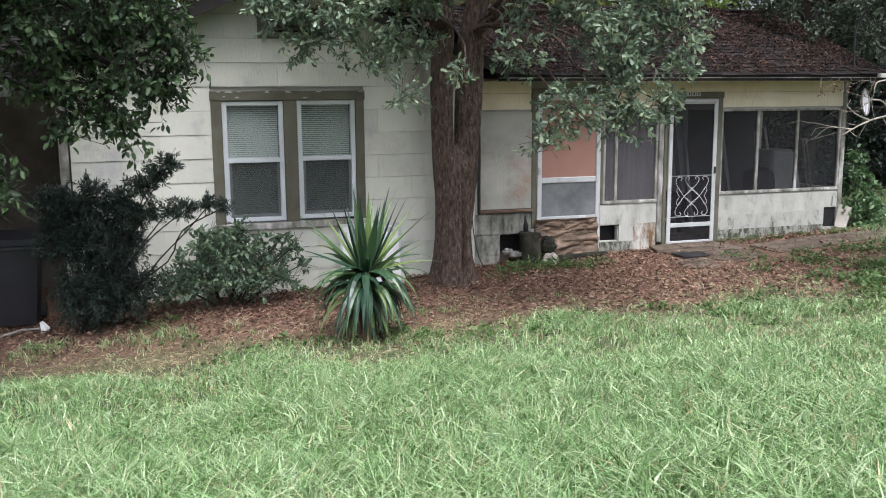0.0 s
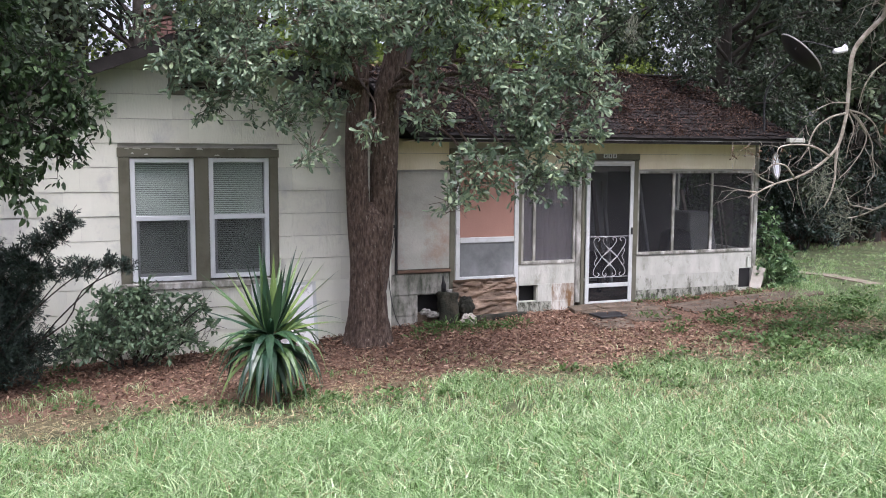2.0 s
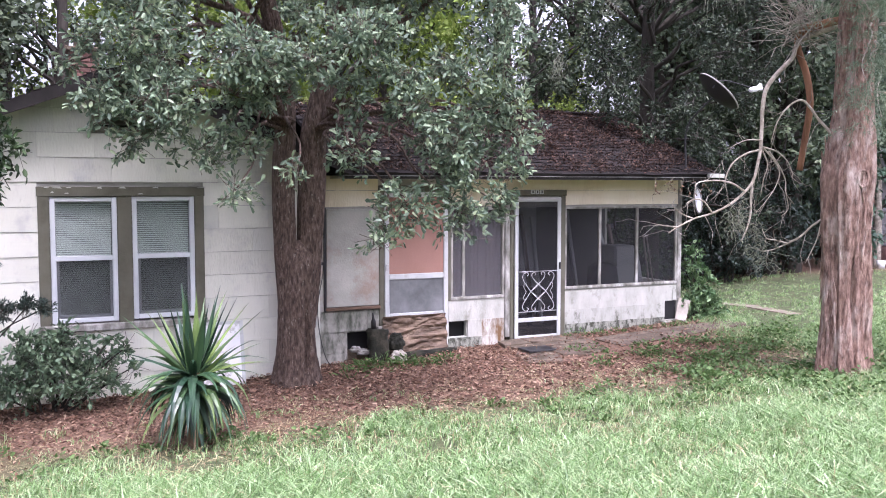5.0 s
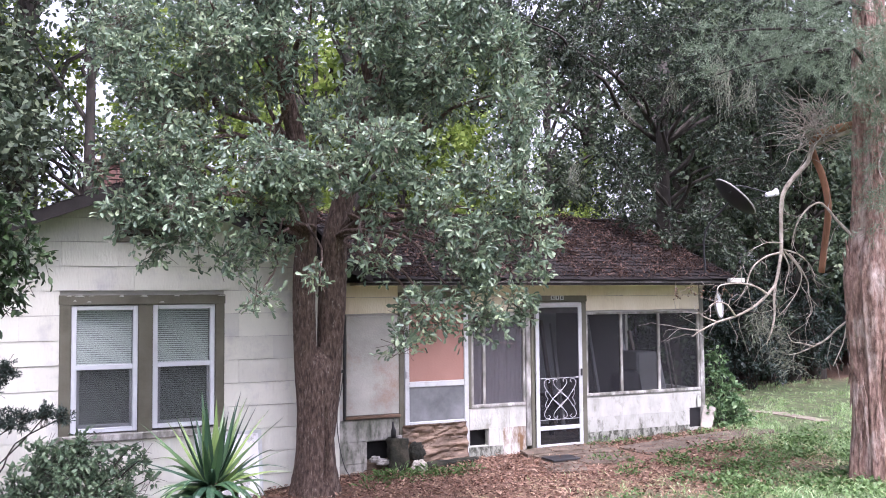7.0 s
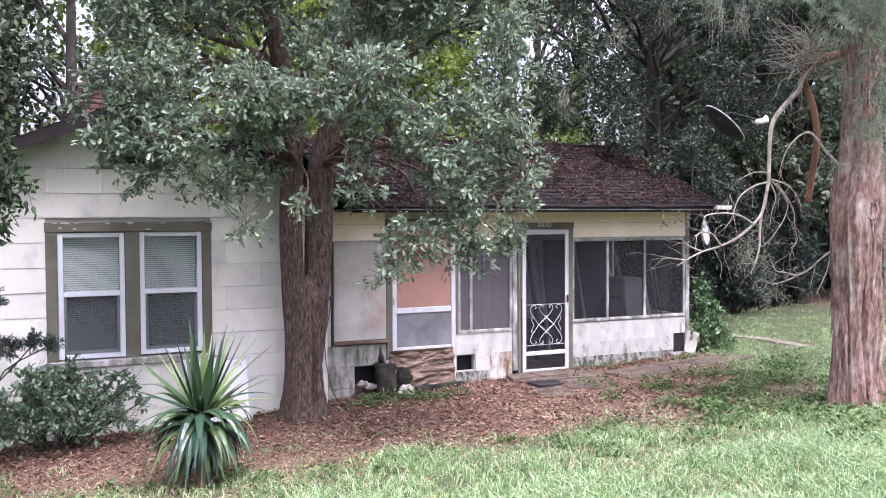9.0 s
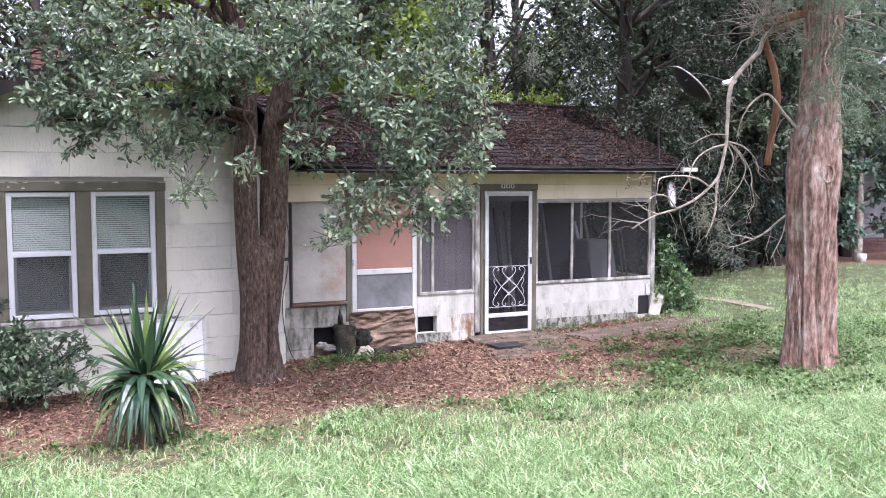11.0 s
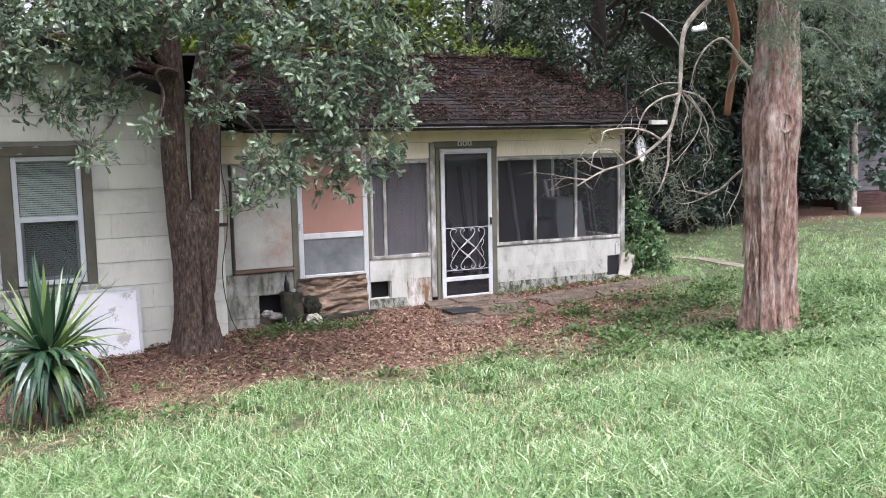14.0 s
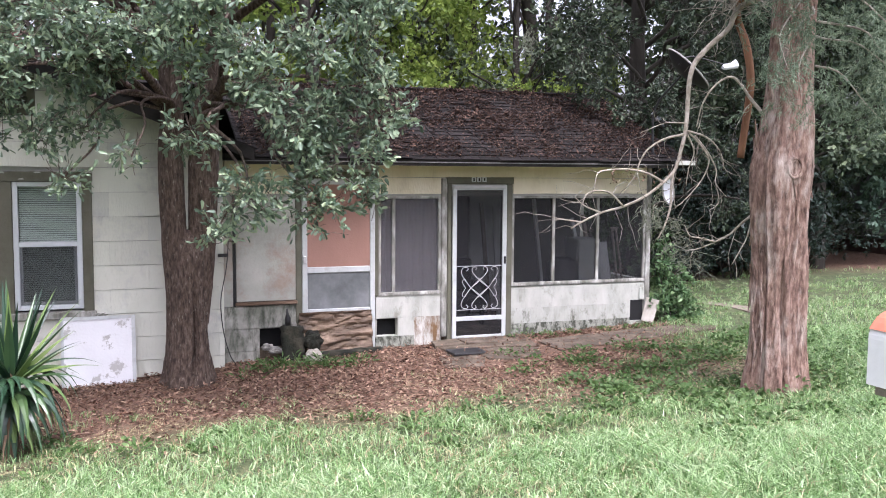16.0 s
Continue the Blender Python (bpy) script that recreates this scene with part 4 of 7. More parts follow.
# ---- satellite dishes ----
def dish(name, label, centre, axis, radius, depth, front, feed, pole):
    t = thing(name, label, "satellite dish", at=pole[0])
    c, n = Vector(centre), Vector(axis).normalized()
    u = n.orthogonal().normalized()
    w = n.cross(u)
    s = Shape()
    rings, k = 7, 28
    for sheet in (0.0, -0.012):
        verts = [c + n * sheet]
        for i in range(1, rings + 1):
            r = radius * i / rings
            for j in range(k):
                a = 2 * math.pi * j / k
                verts.append(c + u * (r * math.cos(a)) + w * (r * math.sin(a)) + n * (depth * (i / rings) ** 2 + sheet))
        faces = [(0, 1 + j, 1 + (j + 1) % k) for j in range(k)]
        faces += [(1 + (i - 1) * k + j, 1 + i * k + j, 1 + i * k + (j + 1) % k, 1 + (i - 1) * k + (j + 1) % k) for i in range(1, rings) for j in range(k)]
        s.add(verts, faces if sheet == 0 else [f[::-1] for f in faces])
    part("reflector", s, front, t, smooth=True)
    rim = [c + u * (radius * math.cos(a)) + w * (radius * math.sin(a)) + n * depth for a in np.linspace(0, 2 * math.pi, 33)]
    lit = [(p - c - n * depth).dot(Vector((-0.45, -0.9, 0.1))) > -0.02 for p in rim[:-1]]
    if feed:
        # pale tube kept only along the half that shows as a lit edge
        k = next(i for i in range(32) if lit[i] and not lit[i - 1])
        rim = [rim[(k + i) % 32] for i in range(sum(lit))]
    part("rim", Shape().tube(rim, 0.013, 6, cap=False), MORTAR, t, "pale rim")
    part("pole", Shape().tube(curve([*pole, c - n * 0.03], 4), 0.015, 8), BLACKMETAL, t)
    if feed:
        f = Vector(feed)
        low = c - w * radius * 0.9 + n * depth
        part("feed_arm", Shape().tube(curve([c - u * radius * 0.8, c + n * 0.2 - u * radius * 0.6, f], 4), 0.011, 6), BLACKMETAL, t)
        part("feed_arm", Shape().tube(curve([c + u * radius * 0.8 + n * depth, f], 4), 0.006, 6), BLACKMETAL, t)
        h = Shape().tube([f - n * 0.02, f + n * 0.1], 0.03, 10).tube([f + Vector((-0.13, 0, -0.02)), f + Vector((-0.1, 0, -0.015)), f + Vector((0.09, 0.0, 0.02)), f + Vector((0.11, 0, 0.025))], [0.025, 0.04, 0.045, 0.02], 12)
        part("receiver", h, DISHWHITE, t)


dish("satellite_dish", "dark grey satellite dish on a pole above the porch roof", (3.06, 11.4, 3.54), (0.63, -0.3, 0.72), 0.37, 0.1, DISHGREY, (3.6, 11.1, 3.64), [(2.85, 11.75, 2.45), (2.86, 11.74, 3.1)])
dish("satellite_dish", "small white satellite dish on the porch corner post", (3.12, 11.84, 1.98), (0.55, -0.83, 0.1), 0.19, 0.045, DISHWHITE, None, [(3.0, 12.0, 1.8), (3.04, 11.92, 1.9)])


# ---- white panel leaning on the wall ----
def lean_panel():
    t = thing("panel", "white framed panel leaning against the siding", "panel", at=(-4.35, 11.6, -0.18))
    def sl(x0, x1, z0, z1, lift, th):
        f = lambda z: 11.58 + 0.14 * (z + 0.18) / 0.76
        y0, y1 = f(z0), f(z1)
        return Shape().add([(x0, y0 - lift - th, z0), (x1, y0 - lift - th, z0), (x1, y1 - lift - th, z1), (x0, y1 - lift - th, z1), (x0, y0 - lift, z0), (x1, y0 - lift, z0), (x1, y1 - lift, z1), (x0, y1 - lift, z1)],
                           [(0, 1, 2, 3), (7, 6, 5, 4), (0, 4, 5, 1), (1, 5, 6, 2), (2, 6, 7, 3), (3, 7, 4, 0)])
    part("sheet", sl(-4.73, -3.97, -0.2, 0.56, 0.0, 0.02), PANELWHITE, t, "white sheet with flaking patches")
    for q in ((-4.74, -4.71, -0.2, 0.57), (-3.995, -3.955, -0.2, 0.57), (-4.71, -3.995, 0.535, 0.57)):
        part("edge_strip", sl(*q, 0.02, 0.012), DOORWHITE, t)


PANELWHITE = mat("flaking_white_panel", [(0.74, 0.74, 0.74), (0.82, 0.82, 0.82)], 0.55, 2.0, 0.1, stain=(0.46, 0.45, 0.42), stain_scale=3.2, stain_at=(0.56, 0.59), coords="World")
lean_panel()


# ---- wheeled bin in the shade ----
def bin_():
    t = thing("wheeled_bin", "black plastic wheeled rubbish bin in the shade", "bin", at=(-8.38, 11.5, -0.36))
    s = Shape()
    verts, faces = [], []
    for z, w, d in ((-0.3, 0.2, 0.22), (0.0, 0.23, 0.25), (0.55, 0.27, 0.3)):
        verts += [(-8.38 - w, 11.5 - d, z), (-8.38 + w, 11.5 - d, z), (-8.38 + w, 11.5 + d, z), (-8.38 - w, 11.5 + d, z)]
    faces = [(0, 3, 2, 1)] + [(4 * i + k, 4 * i + (k + 1) % 4, 4 * i + 4 + (k + 1) % 4, 4 * i + 4 + k) for i in range(2) for k in range(4)] + [(8, 9, 10, 11)]
    s.add(verts, faces)
    part("body", s, BINPLASTIC, t)
    part("rim", Shape().box(-8.67, -8.09, 11.18, 11.82, 0.53, 0.58, 0.01), BINPLASTIC, t)
    part("lid", Shape().add([(-8.68, 11.17, 0.585), (-8.08, 11.17, 0.585), (-8.08, 11.85, 0.63), (-8.68, 11.85, 0.63), (-8.64, 11.25, 0.64), (-8.12, 11.25, 0.64), (-8.12, 11.8, 0.68), (-8.64, 11.8, 0.68)],
                            [(3, 2, 1, 0), (4, 5, 6, 7), (0, 1, 5, 4), (1, 2, 6, 5), (2, 3, 7, 6), (3, 0, 4, 7)]), BINPLASTIC, t)
    for x in (-8.62, -8.14):
        part("wheel", Shape().tube([(x - 0.025, 11.74, -0.26), (x + 0.025, 11.74, -0.26)], 0.1, 18), BLACKMETAL, t)
    part("handle", Shape().tube([(-8.6, 11.88, 0.56), (-8.16, 11.88, 0.56)], 0.015, 8), BINPLASTIC, t)


bin_()
m = thing("pipe", "thin pale pipe lying on the leaves by the bin", "pipe", at=(-8.3, 11.0, -0.33))
part("tube", Shape().tube([(-8.6, 10.95, -0.36), (-8.3, 11.0, -0.29), (-8.12, 11.02, -0.29)], 0.012, 8), CHALK, m)
m = thing("scrap", "crumpled white scrap on the leaves by the bin", "litter", at=(-8.08, 11.0, -0.36))
part("sheet", Shape().tube([(-8.08, 11.0, -0.36), (-8.06, 11.0, -0.3), (-8.1, 11.02, -0.22)], [0.03, 0.05, 0.02], 6, lumps=0.5), MAILWHITE, m)


# ---- mailbox on its post ----
def mailbox():
    x, y, z = -1.915, 2.44, 1.58
    t = thing("mailbox", "white arched mailbox with faded orange-red top on a post", "mailbox", at=(x, y, float(ground_z(x, y))))
    def arch(w, h):
        pts = [(-w, 0.0), (-w, h - w)]
        pts += [(-w * math.cos(a), h - w + w * math.sin(a)) for a in np.linspace(0.15, math.pi - 0.15, 13)]
        return pts + [(w, h - w), (w, 0.0)]
    def loft(outline, y0, y1, cut_low=None):
        s, k = Shape(), len(outline)
        v = [(x + a, y0, z + b) for a, b in outline] + [(x + a, y1, z + b) for a, b in outline]
        return s.add(v, [tuple(range(k)), tuple(range(2 * k - 1, k - 1, -1))] + [(i, i + k, (i + 1) % k + k, (i + 1) % k) for i in range(k)])
    part("body", loft(arch(0.082, 0.222), y, y + 0.48), MAILWHITE, t, "chalky white sheet metal")
    part("door", loft(arch(0.086, 0.228), y - 0.014, y - 0.001), MAILWHITE, t)
    top = [(a * 1.03, b) for a, b in arch(0.086, 0.229) if b > 0.165]
    part("painted_top", loft([(-0.089, 0.168)] + top + [(0.089, 0.168)], y - 0.018, y - 0.0145), MAILRED, t, "faded orange-red paint")
    part("painted_crown", loft([(-0.0835, 0.17)] + [(a * 1.02, b + 0.002) for a, b in arch(0.082, 0.222) if b > 0.172] + [(0.0835, 0.17)], y + 0.001, y + 0.478), MAILRED, t, "faded orange-red paint")
    part("latch", Shape().box(x - 0.012, x + 0.012, y - 0.035, y - 0.018, z + 0.185, z + 0.215, 0.004), METALWHITE, t)
    part("flag", Shape().box(x + 0.09, x + 0.096, y + 0.1, y + 0.13, z + 0.08, z + 0.24, 0.002).box(x + 0.09, x + 0.096, y + 0.1, y + 0.2, z + 0.2, z + 0.25, 0.002), MAILRED, t)
    part("shelf", Shape().box(x - 0.07, x + 0.07, y + 0.02, y + 0.46, z - 0.03, z - 0.002, 0.004), POSTWOOD, t)
    part("post", Shape().box(x - 0.045, x + 0.045, y + 0.2, y + 0.29, float(ground_z(x, y)) - 0.2, z - 0.03, 0.008), POSTWOOD, t, "grey wooden post")


mailbox()


PALEWALK = mat("pale_sandy_concrete", [(0.14, 0.115, 0.085), (0.26, 0.225, 0.175)], 0.95, 5.0, 0.4, 40.0, coords="World")
# ---- concrete at the door ----
def slab(name, outline, z, thick, label, material=CONCRETE):
    s = Shape()
    k = len(outline)
    c = Vector((sum(p[0] for p in outline) / k, sum(p[1] for p in outline) / k, 0))
    tops = [(p[0], p[1], z + p[2] if len(p) > 2 else z) for p in outline]
    inner = [tuple(Vector((c.x, c.y, q[2])).lerp(Vector(q), 0.97)) for q in tops]
    v = [(q[0], q[1], q[2] + 0.0) for q in inner] + [(q[0], q[1], q[2] - 0.01) for q in tops] + [(q[0], q[1], q[2] - thick) for q in tops]
    f = [tuple(range(k))] + [(i, i + k, (i + 1) % k + k, (i + 1) % k) for i in range(k)] + [(i + k, i + 2 * k, (i + 1) % k + 2 * k, (i + 1) % k + k) for i in range(k)]
    ob = new(name, s.add(v, f).mesh(name, material))
    tagged(ob, label, "paving", kind="structure")


slab("door_slab", [(0.1, 11.62), (0.5, 11.56), (0.98, 11.6), (1.05, 11.97), (0.08, 11.97)], 0.03, 0.15, "cracked concrete slab at the screen door")
slab("pavement", [(-0.35, 11.62, 0.0), (0.06, 11.58, 0.01), (0.04, 11.95, 0.02), (-0.3, 11.93, 0.01)], 0.012, 0.12, "sunken dark paving piece by the door")
slab("pavement", [(-0.5, 11.1, -0.03), (-0.6, 10.5, -0.02), (-0.2, 10.36, 0.0), (-0.02, 10.75, 0.01), (-0.06, 11.2, 0.0), (-0.3, 11.32, -0.01)], 0.0, 0.12, "broken mossy paving piece before the door")
slab("pavement", [(0.02, 10.72, 0.0), (0.3, 10.55, 0.005), (0.7, 10.7, 0.015), (0.85, 11.1, 0.02), (0.4, 11.3, 0.01), (0.0, 11.22, 0.0)], 0.012, 0.12, "broken mossy concrete pad before the door")
slab("pavement", [(-0.28, 11.36, 0.0), (0.38, 11.34, 0.012), (0.9, 11.16, 0.02), (0.95, 11.52, 0.025), (0.1, 11.54, 0.015), (-0.3, 11.56, 0.0)], 0.008, 0.12, "cracked strip of concrete below the step")
slab("pavement", [(0.98, 10.75, 0.015), (1.9, 10.85, 0.05), (2.8, 11.0, 0.085), (3.45, 11.05, 0.11), (3.6, 11.2, 0.115), (3.4, 11.5, 0.1), (2.7, 11.55, 0.075), (1.8, 11.5, 0.045), (1.0, 11.45, 0.015)], 0.035, 0.12, "dirt-covered concrete walk along the porch")
slab("pavement", [(4.55, 13.05), (4.78, 12.5), (4.72, 11.5), (4.95, 11.4), (5.1, 12.4), (4.85, 13.1)], 0.17, 0.15, "pale far end of the walk", PALEWALK)
m = thing("doormat", "dark sodden doormat before the screen door", "doormat", at=(-0.05, 11.1, 0.02))
part("mat", Shape().box(-0.33, 0.1, 10.98, 11.3, 0.005, 0.03, 0.006), BLACKMETAL, m)
BONE = mat("chipped_cream_block", [(0.3, 0.28, 0.23), (0.48, 0.45, 0.39)], 0.85, 5.0, 0.4, 30.0)
# fallen piece of siding at the porch corner
m = thing("siding_piece", "broken white siding piece fallen at the porch corner", "debris", at=(2.95, 11.92, 0.1))
part("piece", Shape().add([(2.86, 11.95, 0.14), (2.98, 11.85, 0.1), (3.1, 11.88, 0.42), (2.97, 12.0, 0.46), (2.86, 11.965, 0.14), (2.98, 11.865, 0.1), (3.1, 11.895, 0.42), (2.97, 12.015, 0.46)],
                          [(0, 1, 2, 3), (7, 6, 5, 4), (0, 4, 5, 1), (1, 5, 6, 2), (2, 6, 7, 3), (3, 7, 4, 0)]), BONE, m)
m = thing("siding_piece", "broken white chip of siding below the sill", "debris", at=(2.88, 12.0, 0.52))
part("piece", Shape().box(2.85, 2.92, 12.005, 12.018, 0.44, 0.6, 0.003), BLOCK, m)


# ---- rubbish by the wall ----
def lump(name, label, centre, size, material, seed, category, squash=0.0):
    t = thing(name, label, category, at=(centre[0], centre[1], centre[2] - size[2]))
    bm = bmesh.new()
    bmesh.ops.create_icosphere(bm, subdivisions=4, radius=1.0)
    for v in bm.verts:
        p = v.co * 1.7 + Vector((seed, 0, 0))
        k = 1 + 0.4 * noise.noise(p) + 0.24 * noise.noise(p * 2.7) + 0.1 * noise.noise(p * 6.5)
        q = v.co * k
        v.co = Vector((centre[0] + q.x * size[0], centre[1] + q.y * size[1], centre[2] + max(q.z, -0.92) * size[2]))
    me = bpy.data.meshes.new(name)
    bm.to_mesh(me)
    bm.free()
    me.materials.append(material)
    me.shade_smooth()
    part("body", me, None, t)


BAG = mat("wet_black_plastic", [(0.008, 0.008, 0.008), (0.02, 0.02, 0.019)], 0.55, 5.0, 0.6, 18.0)
MOSSY = mat("mossy_stump_wood", [(0.008, 0.009, 0.006), (0.02, 0.021, 0.013), (0.06, 0.052, 0.034)], 0.95, 5.0, 0.6, 25.0)
lump("broken_block", "white broken masonry lump by the hole", (-2.42, 11.93, 0.06), (0.07, 0.05, 0.045), CHALK, 2.0, "rubble")
lump("broken_block", "white broken masonry lump by the hole", (-2.32, 11.9, 0.02), (0.085, 0.05, 0.04), CHALK, 4.0, "rubble")
lump("broken_block", "yellowish mossy masonry lump on the ground", (-1.89, 11.72, -0.05), (0.1, 0.08, 0.09), BONE, 5.0, "rubble")
lump("stone", "grey-brown mossy stone leaning on the torn sheet", (-1.88, 11.86, 0.12), (0.12, 0.08, 0.12), MOSSY, 12.0, "stone")


def squared_log(name, label, a, b, half, material, seed, category):
    """A rotten squared timber from a to b, its skin worn uneven."""
    a, b = Vector(a), Vector(b)
    d = (b - a).normalized()
    side = d.cross(Vector((0, 1, 0))).normalized()
    other = d.cross(side)
    n, k = 16, 20
    verts = []
    for i in range(n + 1):
        p = a.lerp(b, i / n)
        for j in range(k):
            w = 2 * math.pi * j / k
            c, q = math.cos(w), math.sin(w)
            r = half / max(abs(c), abs(q)) ** 0.75 * (1 + 0.22 * noise.noise(Vector((c * 1.6 + seed, q * 1.6, i * 0.35))) + 0.08 * noise.noise(Vector((c * 5 + seed, q * 5, i * 0.9))))
            end = 0.04 * noise.noise(Vector((c * 2, q * 2, seed))) if i in (0, n) else 0
            verts.append(p + side * (r * c) + other * (r * q * 0.8) + d * end)
    faces = [(i * k + j, i * k + (j + 1) % k, (i + 1) * k + (j + 1) % k, (i + 1) * k + j) for i in range(n) for j in range(k)]
    t = thing(name, label, category, at=tuple(a))
    part("body", Shape().add(verts, faces + [tuple(range(k))[::-1], tuple(n * k + j for j in range(k))]), material, t, smooth=True)


squared_log("stump", "black rotten timber stump beside the broken wall", (-2.13, 11.86, -0.22), (-2.12, 11.9, 0.31), 0.13, MOSSY, 3.0, "stump")
squared_log("log", "mossy dark timber lying below the torn sheet", (-1.86, 11.78, -0.07), (-1.0, 11.86, -0.08), 0.075, MOSSY, 9.0, "log")
m = thing("bottle", "black bottle standing on the stump with a white label", "bottle", at=(-2.17, 11.92, 0.31))
part("body", Shape().tube([(-2.17, 11.92, 0.31), (-2.17, 11.92, 0.41), (-2.175, 11.92, 0.46), (-2.18, 11.92, 0.53)], [0.034, 0.036, 0.018, 0.012], 12), BAG, m, smooth=True)
part("white_scrap", Shape().box(-2.13, -2.07, 11.87, 11.9, 0.31, 0.355, 0.008), CHALK, m)
# cable down the wall corner
m = thing("cable", "black cable hanging down the wall corner", "cable", at=(-2.97, 11.75, 2.35))
part("wire", Shape().tube(curve([(-2.93, 11.74, 2.42), (-2.95, 11.74, 1.9), (-2.9, 11.74, 1.5), (-2.92, 11.74, 1.1), (-2.99, 11.74, 0.7), (-2.97, 11.74, 0.35), (-2.9, 11.74, 0.05), (-2.82, 11.74, -0.1)], 5), 0.0055, 6), CABLE, m)
part("clip", Shape().box(-3.02, -2.9, 11.73, 11.755, 1.2, 1.24, 0.004), BLACKMETAL, m)


# ---- porch contents ----
def porch_things():
    z = 0.021
    t = thing("curtain", "grey hanging curtain behind the dusty screen", "curtain", at=(-0.55, 12.25, 1.9))
    s = Shape()
    n = 60
    v = []
    for i in range(n + 1):
        x = -0.95 + 0.85 * i / n
        y = 12.25 + 0.03 * math.sin(i * 0.9) + 0.015 * math.sin(i * 2.3)
        v += [(x, y, 0.4), (x, y, 1.98)]
    s.add(v, [(2 * i, 2 * i + 2, 2 * i + 3, 2 * i + 1) for i in range(n)])
    c = part("cloth", s, CURTAIN, t, smooth=True)
    c.modifiers.new("thick", "SOLIDIFY").thickness = 0.004
    t = thing("armchair", "dark slumped armchair on the porch", "armchair", at=(0.5, 13.2, z))
    part("seat", Shape().box(0.15, 0.85, 12.9, 13.5, 0.25, 0.45, 0.06), BAG, t)
    part("backrest", Shape().box(0.15, 0.85, 13.4, 13.6, 0.45, 0.95, 0.07), BAG, t)
    part("armrest", Shape().box(0.08, 0.2, 12.9, 13.5, 0.3, 0.62, 0.04), BAG, t)
    part("armrest", Shape().box(0.8, 0.92, 12.9, 13.5, 0.3, 0.62, 0.04), BAG, t)
    for x in (0.18, 0.82):
        for y in (12.95, 13.5):
            part("leg", Shape().box(x - 0.03, x + 0.03, y - 0.03, y + 0.03, z, 0.26, 0.005), BLACKMETAL, t)
    t = thing("cabinet", "white low cabinet standing on the porch", "cabinet", at=(2.31, 12.7, z))
    part("body", Shape().box(2.12, 2.5, 12.52, 12.92, z, 1.27, 0.02), DOORWHITE, t)
    part("door", Shape().box(2.14, 2.48, 12.5, 12.518, 0.1, 1.23, 0.008), DOORWHITE, t)
    t = thing("barrel", "dark round-topped drum on the porch", "drum", at=(1.82, 12.42, z))
    part("body", Shape().tube([(1.82, 12.42, z), (1.82, 12.42, 0.7), (1.82, 12.42, 0.95), (1.82, 12.42, 1.02)], [0.24, 0.25, 0.22, 0.12], 20), BINPLASTIC, t, smooth=True)
    for i, (x0, x1, h) in enumerate(((1.2, 1.32, 1.7), (1.05, 1.12, 1.75), (2.75, 2.66, 1.5), (2.85, 2.86, 1.55), (1.95, 2.0, 1.8))):
        b = thing("leaning_board", "grey board leaning inside the porch", "board", "boards in the porch", at=(x0, 13.3, z))
        part("plank", Shape().tube([(x0, 13.2, z), (x1, 13.75, h)], 0.035, 4), POSTWOOD if i % 2 else DOORWHITE, b)
    t = thing("leaning_board", "narrow white board leaning inside the porch screen", "board", "boards in the porch", at=(2.66, 12.6, z))
    part("sheet", Shape().add([(2.58, 12.45, z), (2.75, 12.45, z), (2.73, 12.75, 1.2), (2.56, 12.75, 1.2), (2.58, 12.47, z), (2.75, 12.47, z), (2.73, 12.77, 1.2), (2.56, 12.77, 1.2)],
                              [(0, 1, 2, 3), (7, 6, 5, 4), (0, 4, 5, 1), (1, 5, 6, 2), (2, 6, 7, 3), (3, 7, 4, 0)]), DOORWHITE, t)
    t = thing("trestle", "grey wooden trestle frame standing in the porch corner", "trestle", at=(2.82, 12.5, z))
    for a, b in (((2.8, 12.4, z), (2.74, 12.62, 1.42)), ((2.9, 12.4, z), (2.8, 12.62, 1.42))):
        part("leg", Shape().tube([a, b], 0.016, 6), TWIG, t)
    part("crossbar", Shape().tube([(2.72, 12.62, 1.41), (2.83, 12.62, 1.41)], 0.018, 6), TWIG, t)
    # white inner door of the house
    part("inner_door", Shape().box(0.98, 1.5, 13.88, 13.915, 0.05, 2.0, 0.01), DOORWHITE, house, "dim white inner door")


porch_things()


# ---- shed beyond the trees ----
def shed():
    t = thing("shed", "grey corrugated metal shed among the trees", "shed", at=(9.6, 20.0, 0.2))
    part("body", Shape().box(8.0, 11.2, 19.05, 22.0, -0.2, 3.0, 0.01), CORRUGATED, t)
    for k in range(20):
        x = 8.0 + k * 0.16
        part("rib", Shape().tube([(x + 0.08, 19.04, 0.1), (x + 0.08, 19.04, 3.0)], 0.035, 6), CORRUGATED, t)
    part("roof", Shape().add([(7.8, 18.8, 2.98), (11.4, 18.8, 2.98), (11.4, 20.5, 3.75), (7.8, 20.5, 3.75), (7.8, 22.2, 2.98), (11.4, 22.2, 2.98), (7.8, 18.8, 2.94), (11.4, 18.8, 2.94)],
                            [(0, 1, 2, 3), (3, 2, 5, 4), (6, 7, 1, 0)]), CORRUGATED, t)


shed()

# ---- plants ----
LEAF = np.array([(0, 0, 0), (0.3, 0.5, 0.1), (0.7, 0.42, 0.08), (1, 0, -0.04), (0.7, -0.42, 0.08), (0.3, -0.5, 0.1)])
LEAF_F = np.array([(0, 1, 2, 3), (0, 3, 4, 5)])
OBOVATE = np.array([(0, 0, 0), (0.42, 0.36, 0.09), (0.82, 0.46, 0.06), (1, 0, -0.06), (0.82, -0.46, 0.06), (0.42, -0.36, 0.09)])
DIAMOND = np.array([(0, 0, 0), (0.45, 0.5, 0.06), (1, 0, 0), (0.45, -0.5, 0.06)])
DIAMOND_F = np.array([(0, 1, 2, 3)])
